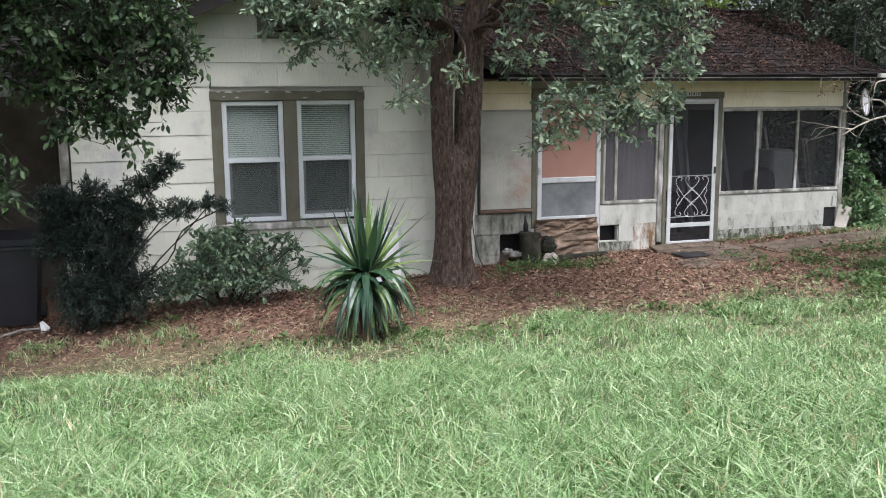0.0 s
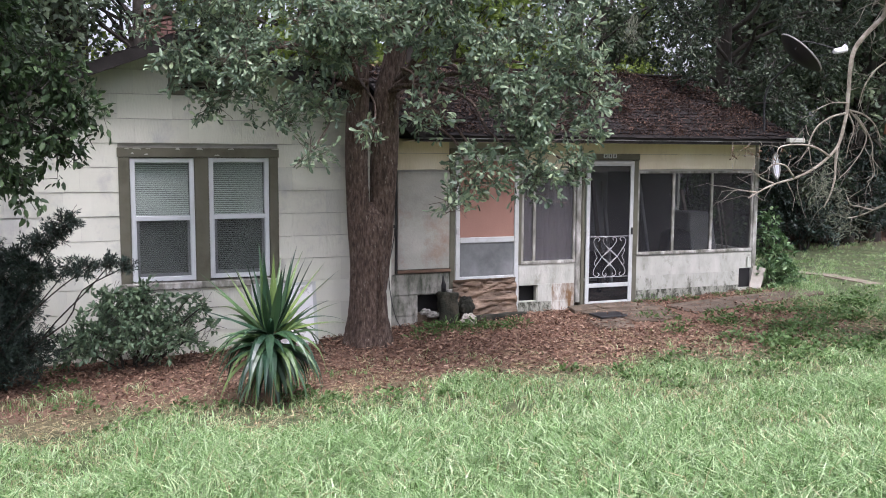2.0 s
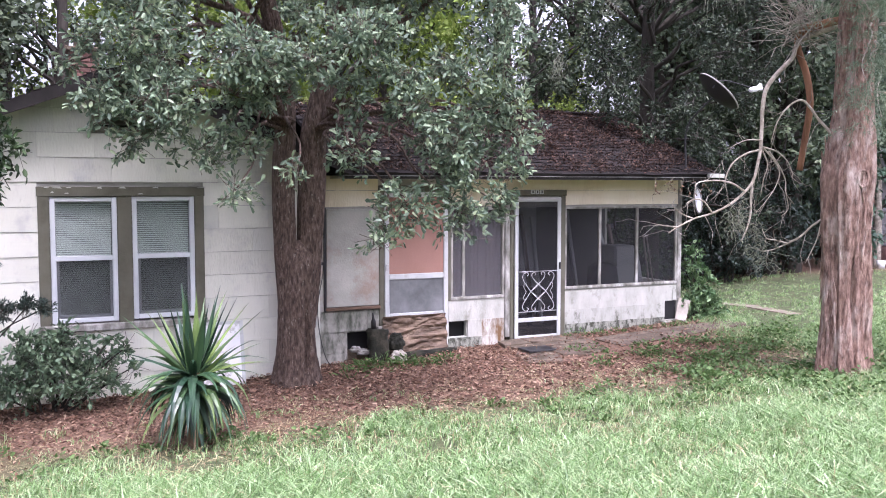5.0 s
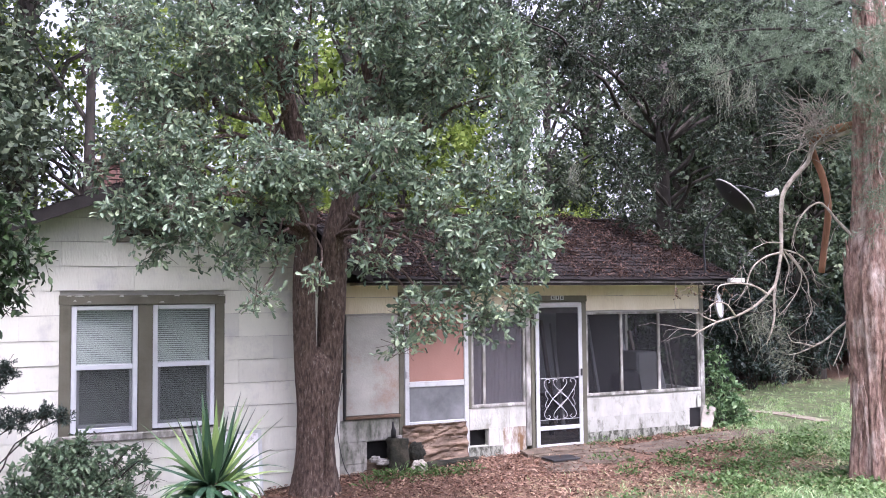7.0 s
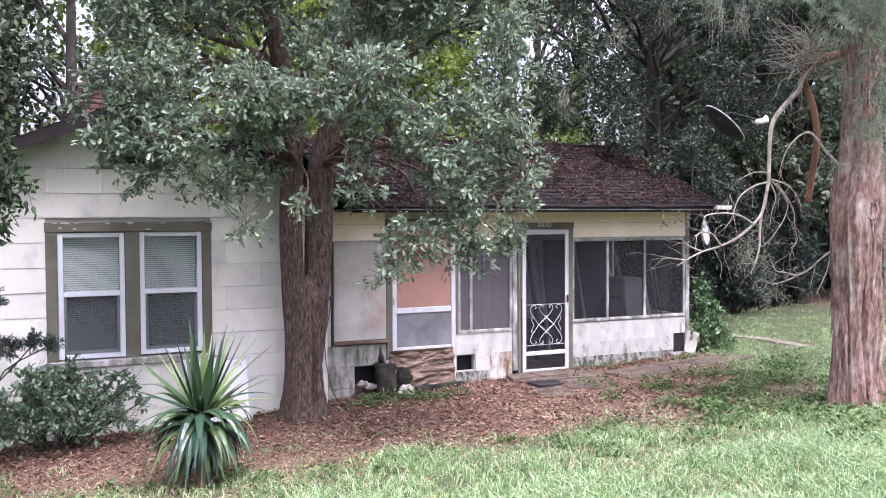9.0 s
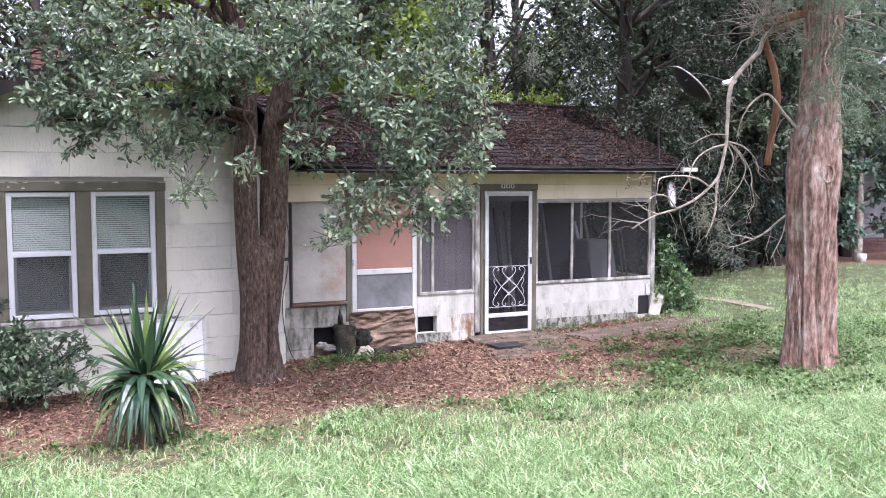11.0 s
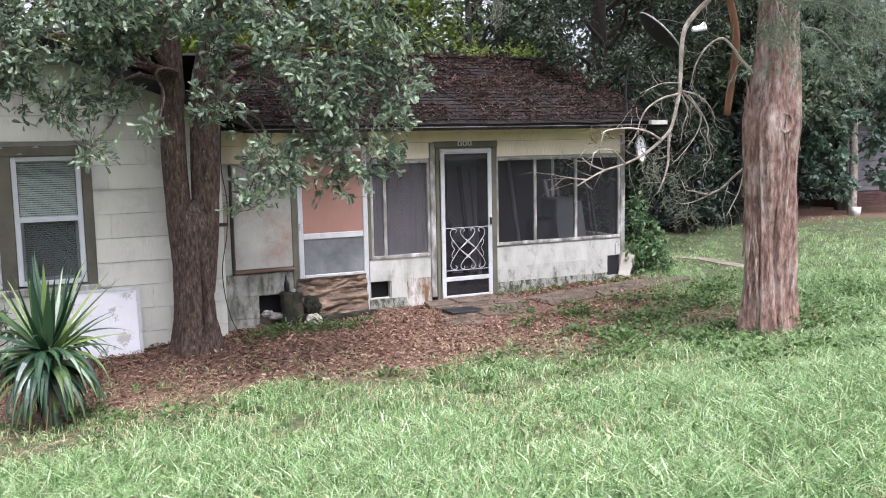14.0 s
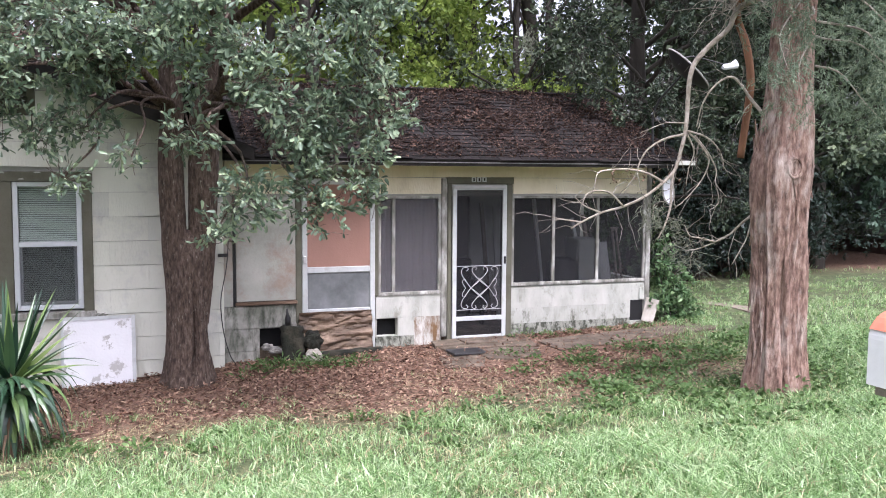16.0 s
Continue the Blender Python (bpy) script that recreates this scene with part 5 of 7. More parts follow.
BLADE = np.array([(0, 0.5, 0), (0, -0.5, 0), (0.5, -0.38, 0.0), (0.5, 0.38, 0.0), (1, -0.06, 0), (1, 0.06, 0)])
BLADE_F = np.array([(0, 1, 2, 3), (3, 2, 4, 5)])


def unit(a):
    return a / np.maximum(np.linalg.norm(a, axis=-1, keepdims=True), 1e-9)


def scatter_leaves(at, axis, length, width, rng, template=LEAF, faces=LEAF_F, flat=0.6):
    """Leaves at points, along axes, their faces turned mostly to the sky."""
    n = len(at)
    axis = unit(axis)
    up = np.array([0, 0, 1.0]) * flat + rng.normal(0, 0.5, (n, 3))
    y = unit(np.cross(up, axis))
    z = np.cross(axis, y)
    L, W = np.broadcast_to(length, n)[:, None, None], np.broadcast_to(width, n)[:, None, None]
    t = template[None]
    v = at[:, None] + axis[:, None] * (t[..., :1] * L) + y[:, None] * (t[..., 1:2] * W) + z[:, None] * (t[..., 2:3] * L)
    f = (faces[None] + (np.arange(n) * len(template))[:, None, None]).reshape(-1, faces.shape[1])
    return v.reshape(-1, 3), f


def crown(clumps, per, leaves, length, width, rng, spread=0.09, hang=0.0, shell=0.45):
    """Leaf clusters on twigs in ellipsoid clumps (x, y, z, r): returns points and axes of leaves, and the twigs' lines."""
    at, ax, twigs = [], [], []
    for x, y, z, r in clumps:
        n = max(6, int(per * r * r))
        d = unit(rng.normal(0, 1, (n, 3)))
        rad = r * rng.uniform(0, 1, n) ** shell * rng.uniform(0.75, 1.12, n)
        c = np.array([x, y, z]) + d * rad[:, None] * np.array([1, 1, 0.85])
        out = unit(d + rng.normal(0, 0.5, (n, 3)) + np.array([0, 0, 0.1 - hang]))
        for p, o in zip(c, out):
            k = max(3, int(rng.normal(leaves, leaves * 0.3)))
            t = rng.uniform(0, 1, (k, 1)) ** 0.7
            pts = p + o * (t - 0.6) * spread * 2.2 + rng.normal(0, spread * 0.22, (k, 3))
            at.append(pts)
            ax.append(o * 0.9 + rng.normal(0, 0.75, (k, 3)) - np.array([0, 0, hang]))
            twigs.append((p - o * spread * 3.2, p + o * spread * 0.9))
    return np.concatenate(at), np.concatenate(ax), twigs


def split_clumps(clumps, rng, n=9):
    """Break each large clump into smaller ones round its skin, with gaps between."""
    out = []
    for x, y, z, r in clumps:
        if r < 0.45:
            out.append((x, y, z, r))
            continue
        for d in unit(rng.normal(0, 1, (n, 3))):
            k = r * rng.uniform(0.5, 0.75)
            out.append((x + d[0] * k, y + d[1] * k, z + d[2] * k * 0.9, r * rng.uniform(0.3, 0.48)))
    return out


def twig_mesh(name, twigs, radius, material):
    """Thin three-sided twigs."""
    a = np.array([t[0] for t in twigs])
    b = np.array([t[1] for t in twigs])
    d = unit(b - a)
    s = unit(np.cross(d, np.array([0.3, 0.5, 0.8])))
    o = np.cross(d, s)
    rings = []
    for base, r in ((a, radius), (b, radius * 0.35)):
        for k in range(3):
            w = 2 * math.pi * k / 3
            rings.append(base + (s * math.cos(w) + o * math.sin(w)) * r)
    v = np.stack(rings, 1).reshape(-1, 3)
    q = np.array([(0, 1, 4, 3), (1, 2, 5, 4), (2, 0, 3, 5)])
    f = (q[None] + (np.arange(len(a)) * 6)[:, None, None]).reshape(-1, 4)
    return array_mesh(name, v, f, material)


def limb_line(a, b, rng, sag=0.12, steps=5):
    a, b = Vector(a), Vector(b)
    mid = [a.lerp(b, i / steps) for i in range(steps + 1)]
    k = (b - a).length
    for i, p in enumerate(mid[1:-1], 1):
        w = math.sin(math.pi * i / steps)
        p += Vector((rng.normal(0, 0.04 * k), rng.normal(0, 0.04 * k), sag * k * w))
    return curve(mid, 3)


def bark_tube(line, radii, n, depth, fine, flare=0.0, seed=0.0, groove=0.0):
    """A trunk with furrowed bark: ridged relief drawn out along the stem, and an old healed split."""
    verts = []
    for i, p in enumerate(line):
        for k in range(n):
            a = 2 * math.pi * k / n
            c, s2 = math.cos(a), math.sin(a)
            ridge = noise.noise(Vector((c * fine + seed, s2 * fine, p.z * fine * 0.28 + 0.4 * math.sin(p.z * 3))))
            r = radii[i] * (1 + depth * (1 - 2.4 * abs(ridge)) + 0.09 * noise.noise(Vector((c * 1.5 + seed, s2 * 1.5, p.z * 1.1))))
            if groove:
                turn = 5.0 + 0.12 * math.sin(p.z * 4) - 0.25 * max(0.0, 0.3 - p.z)
                off = a - turn
                reach = max(0.0, min(1, (p.z + 0.05) / 0.12, (0.95 - p.z) / 0.45))
                r *= 1 + groove * reach * (0.1 * math.exp(-((off - 0.24) / 0.13) ** 2) + 0.07 * math.exp(-((off + 0.24) / 0.13) ** 2) - 0.55 * math.exp(-(off / 0.11) ** 2))
            r *= 1 + flare * max(0.0, 0.35 - p.z) * (0.6 + 0.6 * math.sin(a * 5 + seed))
            verts.append(p + Vector((c * r, s2 * r, 0)))
    faces = [(i * n + k, i * n + (k + 1) % n, (i + 1) * n + (k + 1) % n, (i + 1) * n + k) for i in range(len(line) - 1) for k in range(n)]
    return verts, faces


# ---- the oak before the wing ----
def oak():
    rng = np.random.default_rng(11)
    t = thing("oak_tree", "leafy evergreen oak with twin trunk beside the house wall", "tree", at=(-3.38, 11.25, -0.2))
    s = Shape()
    left = [(-3.48, 11.25, 0.5), (-3.5, 11.25, 0.9), (-3.53, 11.24, 1.3), (-3.54, 11.24, 1.6), (-3.555, 11.22, 2.0), (-3.56, 11.2, 2.5), (-3.54, 11.18, 2.85), (-3.6, 11.1, 3.6), (-3.85, 11.0, 4.6), (-4.0, 10.9, 5.8)]
    right = [(-3.31, 11.25, 0.5), (-3.28, 11.25, 0.9), (-3.25, 11.24, 1.3), (-3.235, 11.24, 1.6), (-3.225, 11.22, 2.0), (-3.205, 11.2, 2.5), (-3.2, 11.15, 2.85), (-3.05, 11.05, 3.6), (-2.8, 10.95, 4.6), (-2.7, 10.9, 5.8)]
    base = [(-3.405, 11.25, -0.3), (-3.405, 11.25, -0.05), (-3.41, 11.25, 0.2), (-3.41, 11.25, 0.5), (-3.4, 11.25, 0.9), (-3.385, 11.24, 1.25), (-3.38, 11.24, 1.42), (-3.38, 11.24, 1.56)]
    for stem, rad, seed, groove in ((left, [0.12, 0.128, 0.13, 0.13, 0.127, 0.122, 0.12, 0.112, 0.09, 0.06], 0.0, 0), (right, [0.12, 0.135, 0.14, 0.145, 0.15, 0.148, 0.148, 0.12, 0.085, 0.05], 4.0, 0),
                                    (base, [0.3, 0.25, 0.218, 0.205, 0.21, 0.208, 0.165, 0.07], 7.0, 1)):
        line = curve(stem, 14)
        k = len(stem)
        s.add(*bark_tube(line, np.interp(np.linspace(0, k - 1, len(line)), range(k), rad), 96, 0.07, 11.0, 0.2, seed, groove))
    part("trunk", s, OAKBARK, t, "rough grey-brown bark, forked low", smooth=True)
    clumps = OAK_CLUMPS
    for x, y, z, r in clumps:
        root = Vector(left[7] if x < -3.5 else right[7])
        if z < 3.2:
            root = Vector(left[6] if x < -3.6 else right[6])
        if z > 5:
            root = Vector(left[8] if x < -3.5 else right[8])
        line = limb_line(root, (x, y, z), rng, 0.14 if z < 4 else 0.03)
        part("limb", Shape().tube(line, ramp_to(0.014 + 0.05 * r, 0.008, len(line)), 7, lumps=0.1), OAKBARK, t, smooth=True)
    low = [c for c in clumps if c[2] < 5.6]
    at, ax, twigs = crown(split_clumps(low, rng, 10), 280, 11, 0.07, 0.03, rng, 0.085, 0.05)
    L = rng.uniform(0.052, 0.094, len(at))
    at2, ax2, more = crown([c for c in clumps if c[2] >= 5.6], 90, 9, 0.1, 0.05, rng, 0.12, 0.1)
    at, ax, L = np.concatenate([at, at2]), np.concatenate([ax, ax2]), np.concatenate([L, rng.uniform(0.09, 0.14, len(at2))])
    v, f = scatter_leaves(at, ax, L, L * 0.44, rng, OBOVATE, LEAF_F)
    part("crown", array_mesh("crown", v, f, OAKLEAF), None, t, "small leathery dark green leaves", kind="stuff")
    part("twig_mass", twig_mesh("twig_mass", twigs, 0.0032, OAKBARK), None, t, kind="stuff")


OAK_CLUMPS = [
    (-3.75, 9.4, 3.45, 0.34), (-3.7, 9.6, 3.85, 0.36), (-4.0, 9.1, 2.33, 0.16), (-4.55, 9.3, 2.15, 0.2), (-4.25, 9.3, 3.3, 0.5),
    (-5.37, 9.60, 2.98, 0.62), (-5.32, 9.80, 3.55, 0.6), (-4.75, 9.60, 2.55, 0.32), (-4.70, 9.30, 3.18, 0.75), (-3.95, 9.50, 3.5, 0.3),
    (-4.45, 9.80, 4.55, 0.6), (-5.32, 10.0, 4.41, 0.9), (-3.2, 9.50, 4.5, 0.75), (-3.32, 8.80, 3.4, 0.6), (-3.52, 8.9, 2.55, 0.3),
    (-2.9, 8.70, 2.70, 0.65), (-2.35, 8.80, 3.15, 0.7), (-2.25, 8.70, 2.38, 0.5), (-3.05, 8.70, 2.0, 0.4), (-3.32, 8.75, 1.72, 0.27),
    (-2.45, 8.70, 1.95, 0.36), (-1.85, 8.72, 2.7, 0.35), (-1.98, 8.75, 1.98, 0.22), (-2.2, 9.0, 4.20, 0.95), (-2.69, 9.30, 5.05, 0.9), (-3.88, 9.80, 5.22, 0.9),
    (-4.88, 10.0, 5.15, 0.9), (-4.4, 9.6, 2.62, 0.32), (-5.72, 10.1, 3.62, 0.3), (-5.48, 9.8, 2.95, 0.42), (-5.55, 9.7, 3.2, 0.32), (-5.95, 10.2, 3.35, 0.2), (-4.3, 11.4, 4.9, 0.6), (-2.5, 11.5, 4.6, 0.5), (-5.0, 11.3, 5.0, 1.0), (-2.2, 10.6, 5.3, 1.0),
    (-3.4, 10.4, 6.2, 0.8),
]
oak()


# ---- the red cedar on the verge ----
def cedar():
    rng = np.random.default_rng(5)
    t = thing("cedar_tree", "old red cedar with shredding reddish bark and dead lower branches", "tree", at=(1.72, 7.75, 0.1))
    s = Shape()
    line = curve([(1.72, 7.75, -0.1), (1.72, 7.75, 0.15), (1.72, 7.75, 0.6), (1.7, 7.75, 1.3), (1.68, 7.75, 1.9), (1.68, 7.75, 2.3), (1.73, 7.75, 2.65), (1.76, 7.75, 3.4), (1.79, 7.75, 4.6), (1.78, 7.75, 6.5), (1.8, 7.75, 8.5)], 11)
    rad = np.interp(np.linspace(0, 10, len(line)), range(11), [0.32, 0.272, 0.238, 0.226, 0.23, 0.242, 0.218, 0.175, 0.162, 0.12, 0.05])
    n = 110
    verts, faces = [], []
    for i, p in enumerate(line):
        for k in range(n):
            a = 2 * math.pi * k / n
            flute = 0.1 * math.sin(a * 5 + p.z * 0.25) + 0.05 * math.sin(a * 9 - p.z * 0.4 + 1) + 0.035 * math.sin(a * 17 + 2 + p.z)
            flute *= 1.25 - 0.5 * min(1, p.z / 2.5)
            ridge = noise.noise(Vector((math.cos(a) * 7 + p.z * 0.15, math.sin(a) * 7, p.z * 0.55)))
            flute += 0.085 * (1 - 2.2 * abs(ridge)) + 0.04 * noise.noise(Vector((math.cos(a) * 17, math.sin(a) * 17, p.z * 1.3)))
            flute -= 0.22 * math.exp(-((a - 4.18 - 0.06 * math.sin(p.z * 5)) / 0.07) ** 2) * max(0.0, min(1, (1.75 - p.z) / 0.5, (p.z + 0.1) / 0.3))
            flute += 0.16 * math.exp(-((a - 3.6) / 0.4) ** 2 - ((p.z - 2.55) / 0.13) ** 2) + 0.14 * math.exp(-((a - 5.6) / 0.35) ** 2 - ((p.z - 2.25) / 0.18) ** 2)
            r = rad[i] * (1 + flute + 0.13 * noise.noise(Vector((math.cos(a) * 1.3, math.sin(a) * 1.3, p.z * 1.2))))
            verts.append(p + Vector((math.cos(a) * r, math.sin(a) * r, 0)))
    faces = [(i * n + k, i * n + (k + 1) % n, (i + 1) * n + (k + 1) % n, (i + 1) * n + k) for i in range(len(line) - 1) for k in range(n)]
    s.add(verts, faces)
    part("trunk", s, CEDARBARK, t, "fluted reddish-grey shredding bark", smooth=True)
    s = Shape()
    knot = Vector((1.63, 7.52, 2.27))
    for k in range(3):
        ring = [knot + Vector((math.cos(a) * (0.075 - k * 0.022), -0.02 + k * 0.012, math.sin(a) * (0.09 - k * 0.025))) for a in np.linspace(0, 2 * math.pi, 14)]
        s.tube(ring, 0.016, 6, cap=False)
    part("knot", s, CEDARBARK, t, smooth=True)
    # loose strips of bark
    for k in range(70):
        a, z = rng.uniform(0, 2 * math.pi), rng.uniform(0.3, 2.5)
        r = float(np.interp(z, [0, 0.6, 1.4, 2.4, 3.0, 4.6], [0.27, 0.238, 0.228, 0.238, 0.185, 0.16]))
        h, w = rng.uniform(0.2, 0.6), rng.uniform(0.006, 0.016)
        q = []
        for i in range(5):
            aa = a + 0.05 * math.sin(i * 1.3 + k)
            rr = r * 1.02 + 0.012 + (0.02 if i in (0, 4) else 0)
            q.append((1.7 + math.cos(aa) * rr, 7.75 + math.sin(aa) * rr, z + h * (i / 4 - 0.5)))
        part("bark_strip", Shape().tube(q, [w * 0.3, w, w * 1.1, w, w * 0.3], 5), CEDARBARK, t)
    # dead limbs
    dead = [
        ([(1.73, 7.9, 3.94), (1.69, 8.4, 3.86), (1.65, 8.48, 3.76), (1.58, 8.46, 3.64), (1.35, 8.45, 3.45), (1.18, 8.43, 3.28), (1.11, 8.41, 3.09), (1.09, 8.4, 2.78), (1.06, 8.38, 2.6), (1.01, 8.36, 2.46), (0.94, 8.35, 2.26), (0.81, 8.33, 2.14), (0.62, 8.35, 2.0), (0.41, 8.4, 1.9), (0.2, 8.45, 1.84), (0.02, 8.5, 1.75), (-0.08, 8.52, 1.69)], 0.032, 0.007),
        ([(0.2, 8.45, 1.84), (0.05, 8.48, 1.9), (-0.05, 8.5, 1.98)], 0.009, 0.003),
        ([(0.02, 8.5, 1.75), (-0.12, 8.55, 1.77), (-0.22, 8.6, 1.79)], 0.009, 0.003),
        ([(1.03, 8.37, 2.59), (0.8, 8.34, 2.54), (0.6, 8.32, 2.43), (0.5, 8.31, 2.26), (0.51, 8.3, 2.15)], 0.012, 0.004),
        ([(1.07, 8.39, 2.7), (0.9, 8.35, 2.7), (0.75, 8.32, 2.68), (0.51, 8.3, 2.59)], 0.008, 0.003),
        ([(0.8, 8.33, 2.13), (0.6, 8.28, 2.21), (0.36, 8.25, 2.25), (0.06, 8.22, 2.23), (-0.01, 8.2, 2.15)], 0.013, 0.004),
        ([(0.41, 8.4, 1.9), (0.2, 8.3, 2.03), (0.0, 8.23, 2.05), (-0.12, 8.2, 2.01)], 0.011, 0.004),
        ([(0.91, 8.34, 2.23), (0.88, 8.32, 2.04), (0.87, 8.31, 1.9), (0.81, 8.3, 1.73), (0.73, 8.3, 1.59)], 0.015, 0.006),
        ([(1.07, 8.38, 2.63), (1.23, 8.32, 2.58), (1.36, 8.3, 2.49), (1.42, 8.28, 2.38), (1.42, 8.25, 2.26)], 0.011, 0.003),
        ([(1.08, 8.38, 2.63), (1.22, 8.35, 2.49), (1.32, 8.35, 2.35), (1.26, 8.35, 2.18), (1.11, 8.35, 2.01), (0.96, 8.35, 1.89)], 0.011, 0.003),
        ([(1.15, 8.35, 2.58), (1.29, 8.34, 2.43), (1.39, 8.33, 2.26), (1.38, 8.31, 2.12), (1.5, 8.3, 1.99)], 0.01, 0.003),
        ([(1.38, 8.31, 2.12), (1.42, 8.31, 1.94), (1.31, 8.3, 1.86)], 0.006, 0.003),
        ([(1.08, 8.38, 2.6), (1.16, 8.37, 2.43), (1.11, 8.38, 2.26), (1.1, 8.4, 2.09)], 0.009, 0.003),
        ([(1.6, 7.85, 2.72), (1.51, 8.01, 2.93), (1.46, 8.07, 3.05), (1.37, 8.12, 3.13), (1.24, 8.18, 3.05), (1.15, 8.24, 2.88), (1.13, 8.3, 2.66)], 0.018, 0.005),
        ([(1.55, 7.9, 1.87), (1.48, 8.04, 1.74), (1.42, 8.12, 1.64), (1.32, 8.21, 1.56), (1.2, 8.3, 1.49), (1.08, 8.34, 1.47)], 0.014, 0.004),
        ([(1.32, 8.21, 1.56), (1.15, 8.23, 1.6), (1.07, 8.27, 1.62), (1.03, 8.3, 1.72)], 0.009, 0.003),
        ([(1.52, 7.93, 1.8), (1.48, 7.95, 1.61), (1.4, 7.95, 1.48), (1.32, 7.95, 1.36)], 0.009, 0.003),
    ]
    tips = []
    for pts, r0, r1 in dead:
        line = curve(pts, 5)
        part("dead_branch", Shape().tube(line, ramp_to(r0, r1, len(line)), 8, lumps=0.25), DEADWOOD, t, "bare pale dead branch", smooth=True)
        tips += [(line[i], line[min(i + 1, len(line) - 1)] - line[i - 1]) for i in range(4, len(line), 3)]
    s = Shape()
    for p, d in tips:
        q = [Vector(p)]
        d2 = Vector(d).normalized() * 0.5 + Vector(rng.normal(0, 0.6, 3)) + Vector((0, 0, -0.1))
        d2.normalize()
        step = rng.uniform(0.04, 0.1)
        for k in range(5):
            d2 = (d2 + Vector(rng.normal(0, 0.28, 3)) + Vector((0, 0, -0.06))).normalized()
            q.append(q[-1] + d2 * step)
        s.tube(q, ramp_to(0.004, 0.0014, 6), 4, cap=False)
    # spray of dry twigs high on the trunk's house side
    for k in range(120):
        p = Vector((1.62 + rng.normal(0, 0.07), 8.3 + rng.normal(0, 0.12), 3.95 + rng.normal(0, 0.1)))
        d2 = Vector((rng.normal(-0.15, 0.8), rng.normal(0, 0.4), rng.normal(0.45, 0.5))).normalized()
        q = [p]
        for j in range(7):
            d2 = (d2 + Vector(rng.normal(0, 0.2, 3)) + Vector((0, 0, -0.04))).normalized()
            q.append(q[-1] + d2 * rng.uniform(0.05, 0.11))
        s.tube(q, ramp_to(0.006, 0.0018, 8), 4, cap=False)
    part("dead_twig_mass", s, TWIG, t, "tangle of fine dry twigs", kind="stuff")
    line = curve([(1.72, 7.9, 3.98), (1.68, 8.3, 3.96), (1.69, 8.48, 3.87), (1.73, 8.5, 3.72), (1.8, 8.45, 3.48), (1.84, 8.42, 3.13), (1.86, 8.5, 2.74), (1.87, 8.58, 2.38)], 5)
    part("torn_limb", Shape().tube(line, ramp_to(0.042, 0.034, len(line)), 10, lumps=0.4), RAWWOOD, t, "torn orange-brown hanging limb", smooth=True)
    # feathery foliage above
    sprays, axes = [], []
    boughs = [(Vector((1.75, 7.75, z)), a, ln) for z, a, ln in [(4.6, -2.6, 1.6), (4.7, -1.9, 1.7), (4.7, -1.2, 1.6), (4.4, -0.5, 1.8), (4.5, 0.3, 1.7), (4.8, 2.2, 1.6), (4.9, 3.0, 1.8),
              (5.2, -2.9, 1.9), (5.3, -1.6, 2.0), (5.1, 0.0, 2.1), (5.4, 1.4, 1.8), (6.0, -2.2, 1.8), (6.1, -0.8, 1.8), (6.3, 0.8, 1.6), (6.2, 2.6, 1.7), (7.2, -1.5, 1.5), (7.3, 0.6, 1.4), (7.2, 2.6, 1.4), (8.2, 0, 1.1), (8.3, 3, 1.1)]]
    for p, a, ln in boughs:
        d = Vector((math.cos(a), math.sin(a), 0.12))
        line = [p + d * (ln * i / 5) + Vector((0, 0, -0.28 * (i / 5) ** 2)) for i in range(6)]
        part("bough", Shape().tube(line, ramp_to(0.028, 0.006, 6), 6), DARKBARK, t)
        for _ in range(int(42 * ln)):
            u = rng.uniform(0.25, 1.05)
            c = np.array(p + d * (ln * u)) + np.array([0, 0, -0.28 * u * u]) + rng.normal(0, 0.2, 3) * np.array([1, 1, 0.9])
            o = unit(np.array(d) * 0.6 + rng.normal(0, 0.5, 3) + np.array([0, 0, -0.25]))
            k = 50
            tt = rng.uniform(0, 1, (k, 1))
            sprays.append(c + o * tt * 0.28 + rng.normal(0, 0.012, (k, 3)))
            axes.append(o * 0.8 + rng.normal(0, 0.45, (k, 3)) + np.array([0, 0, -0.1]))
    low = [(1.75, 7.55, 3.9, 0.95, 6.85, 3.08), (1.75, 7.5, 3.7, 1.15, 6.9, 2.85), (1.9, 7.6, 3.9, 2.4, 6.9, 3.2), (1.9, 7.6, 3.6, 2.6, 6.9, 2.9), (1.9, 7.7, 3.5, 2.8, 7.3, 2.95), (1.9, 7.6, 3.2, 2.3, 7.2, 2.7), (1.9, 7.6, 3.9, 2.7, 6.8, 3.6),
           (1.6, 7.55, 4.3, 0.95, 6.9, 3.85), (1.65, 7.5, 4.5, 1.1, 6.85, 4.15), (1.7, 7.5, 4.3, 1.35, 6.8, 3.85), (1.6, 7.55, 4.7, 0.75, 6.9, 4.4), (1.7, 7.5, 4.8, 1.4, 6.7, 4.5), (1.6, 7.6, 4.4, 0.6, 7.1, 4.0), (1.65, 7.5, 4.4, 1.1, 6.9, 4.0)]
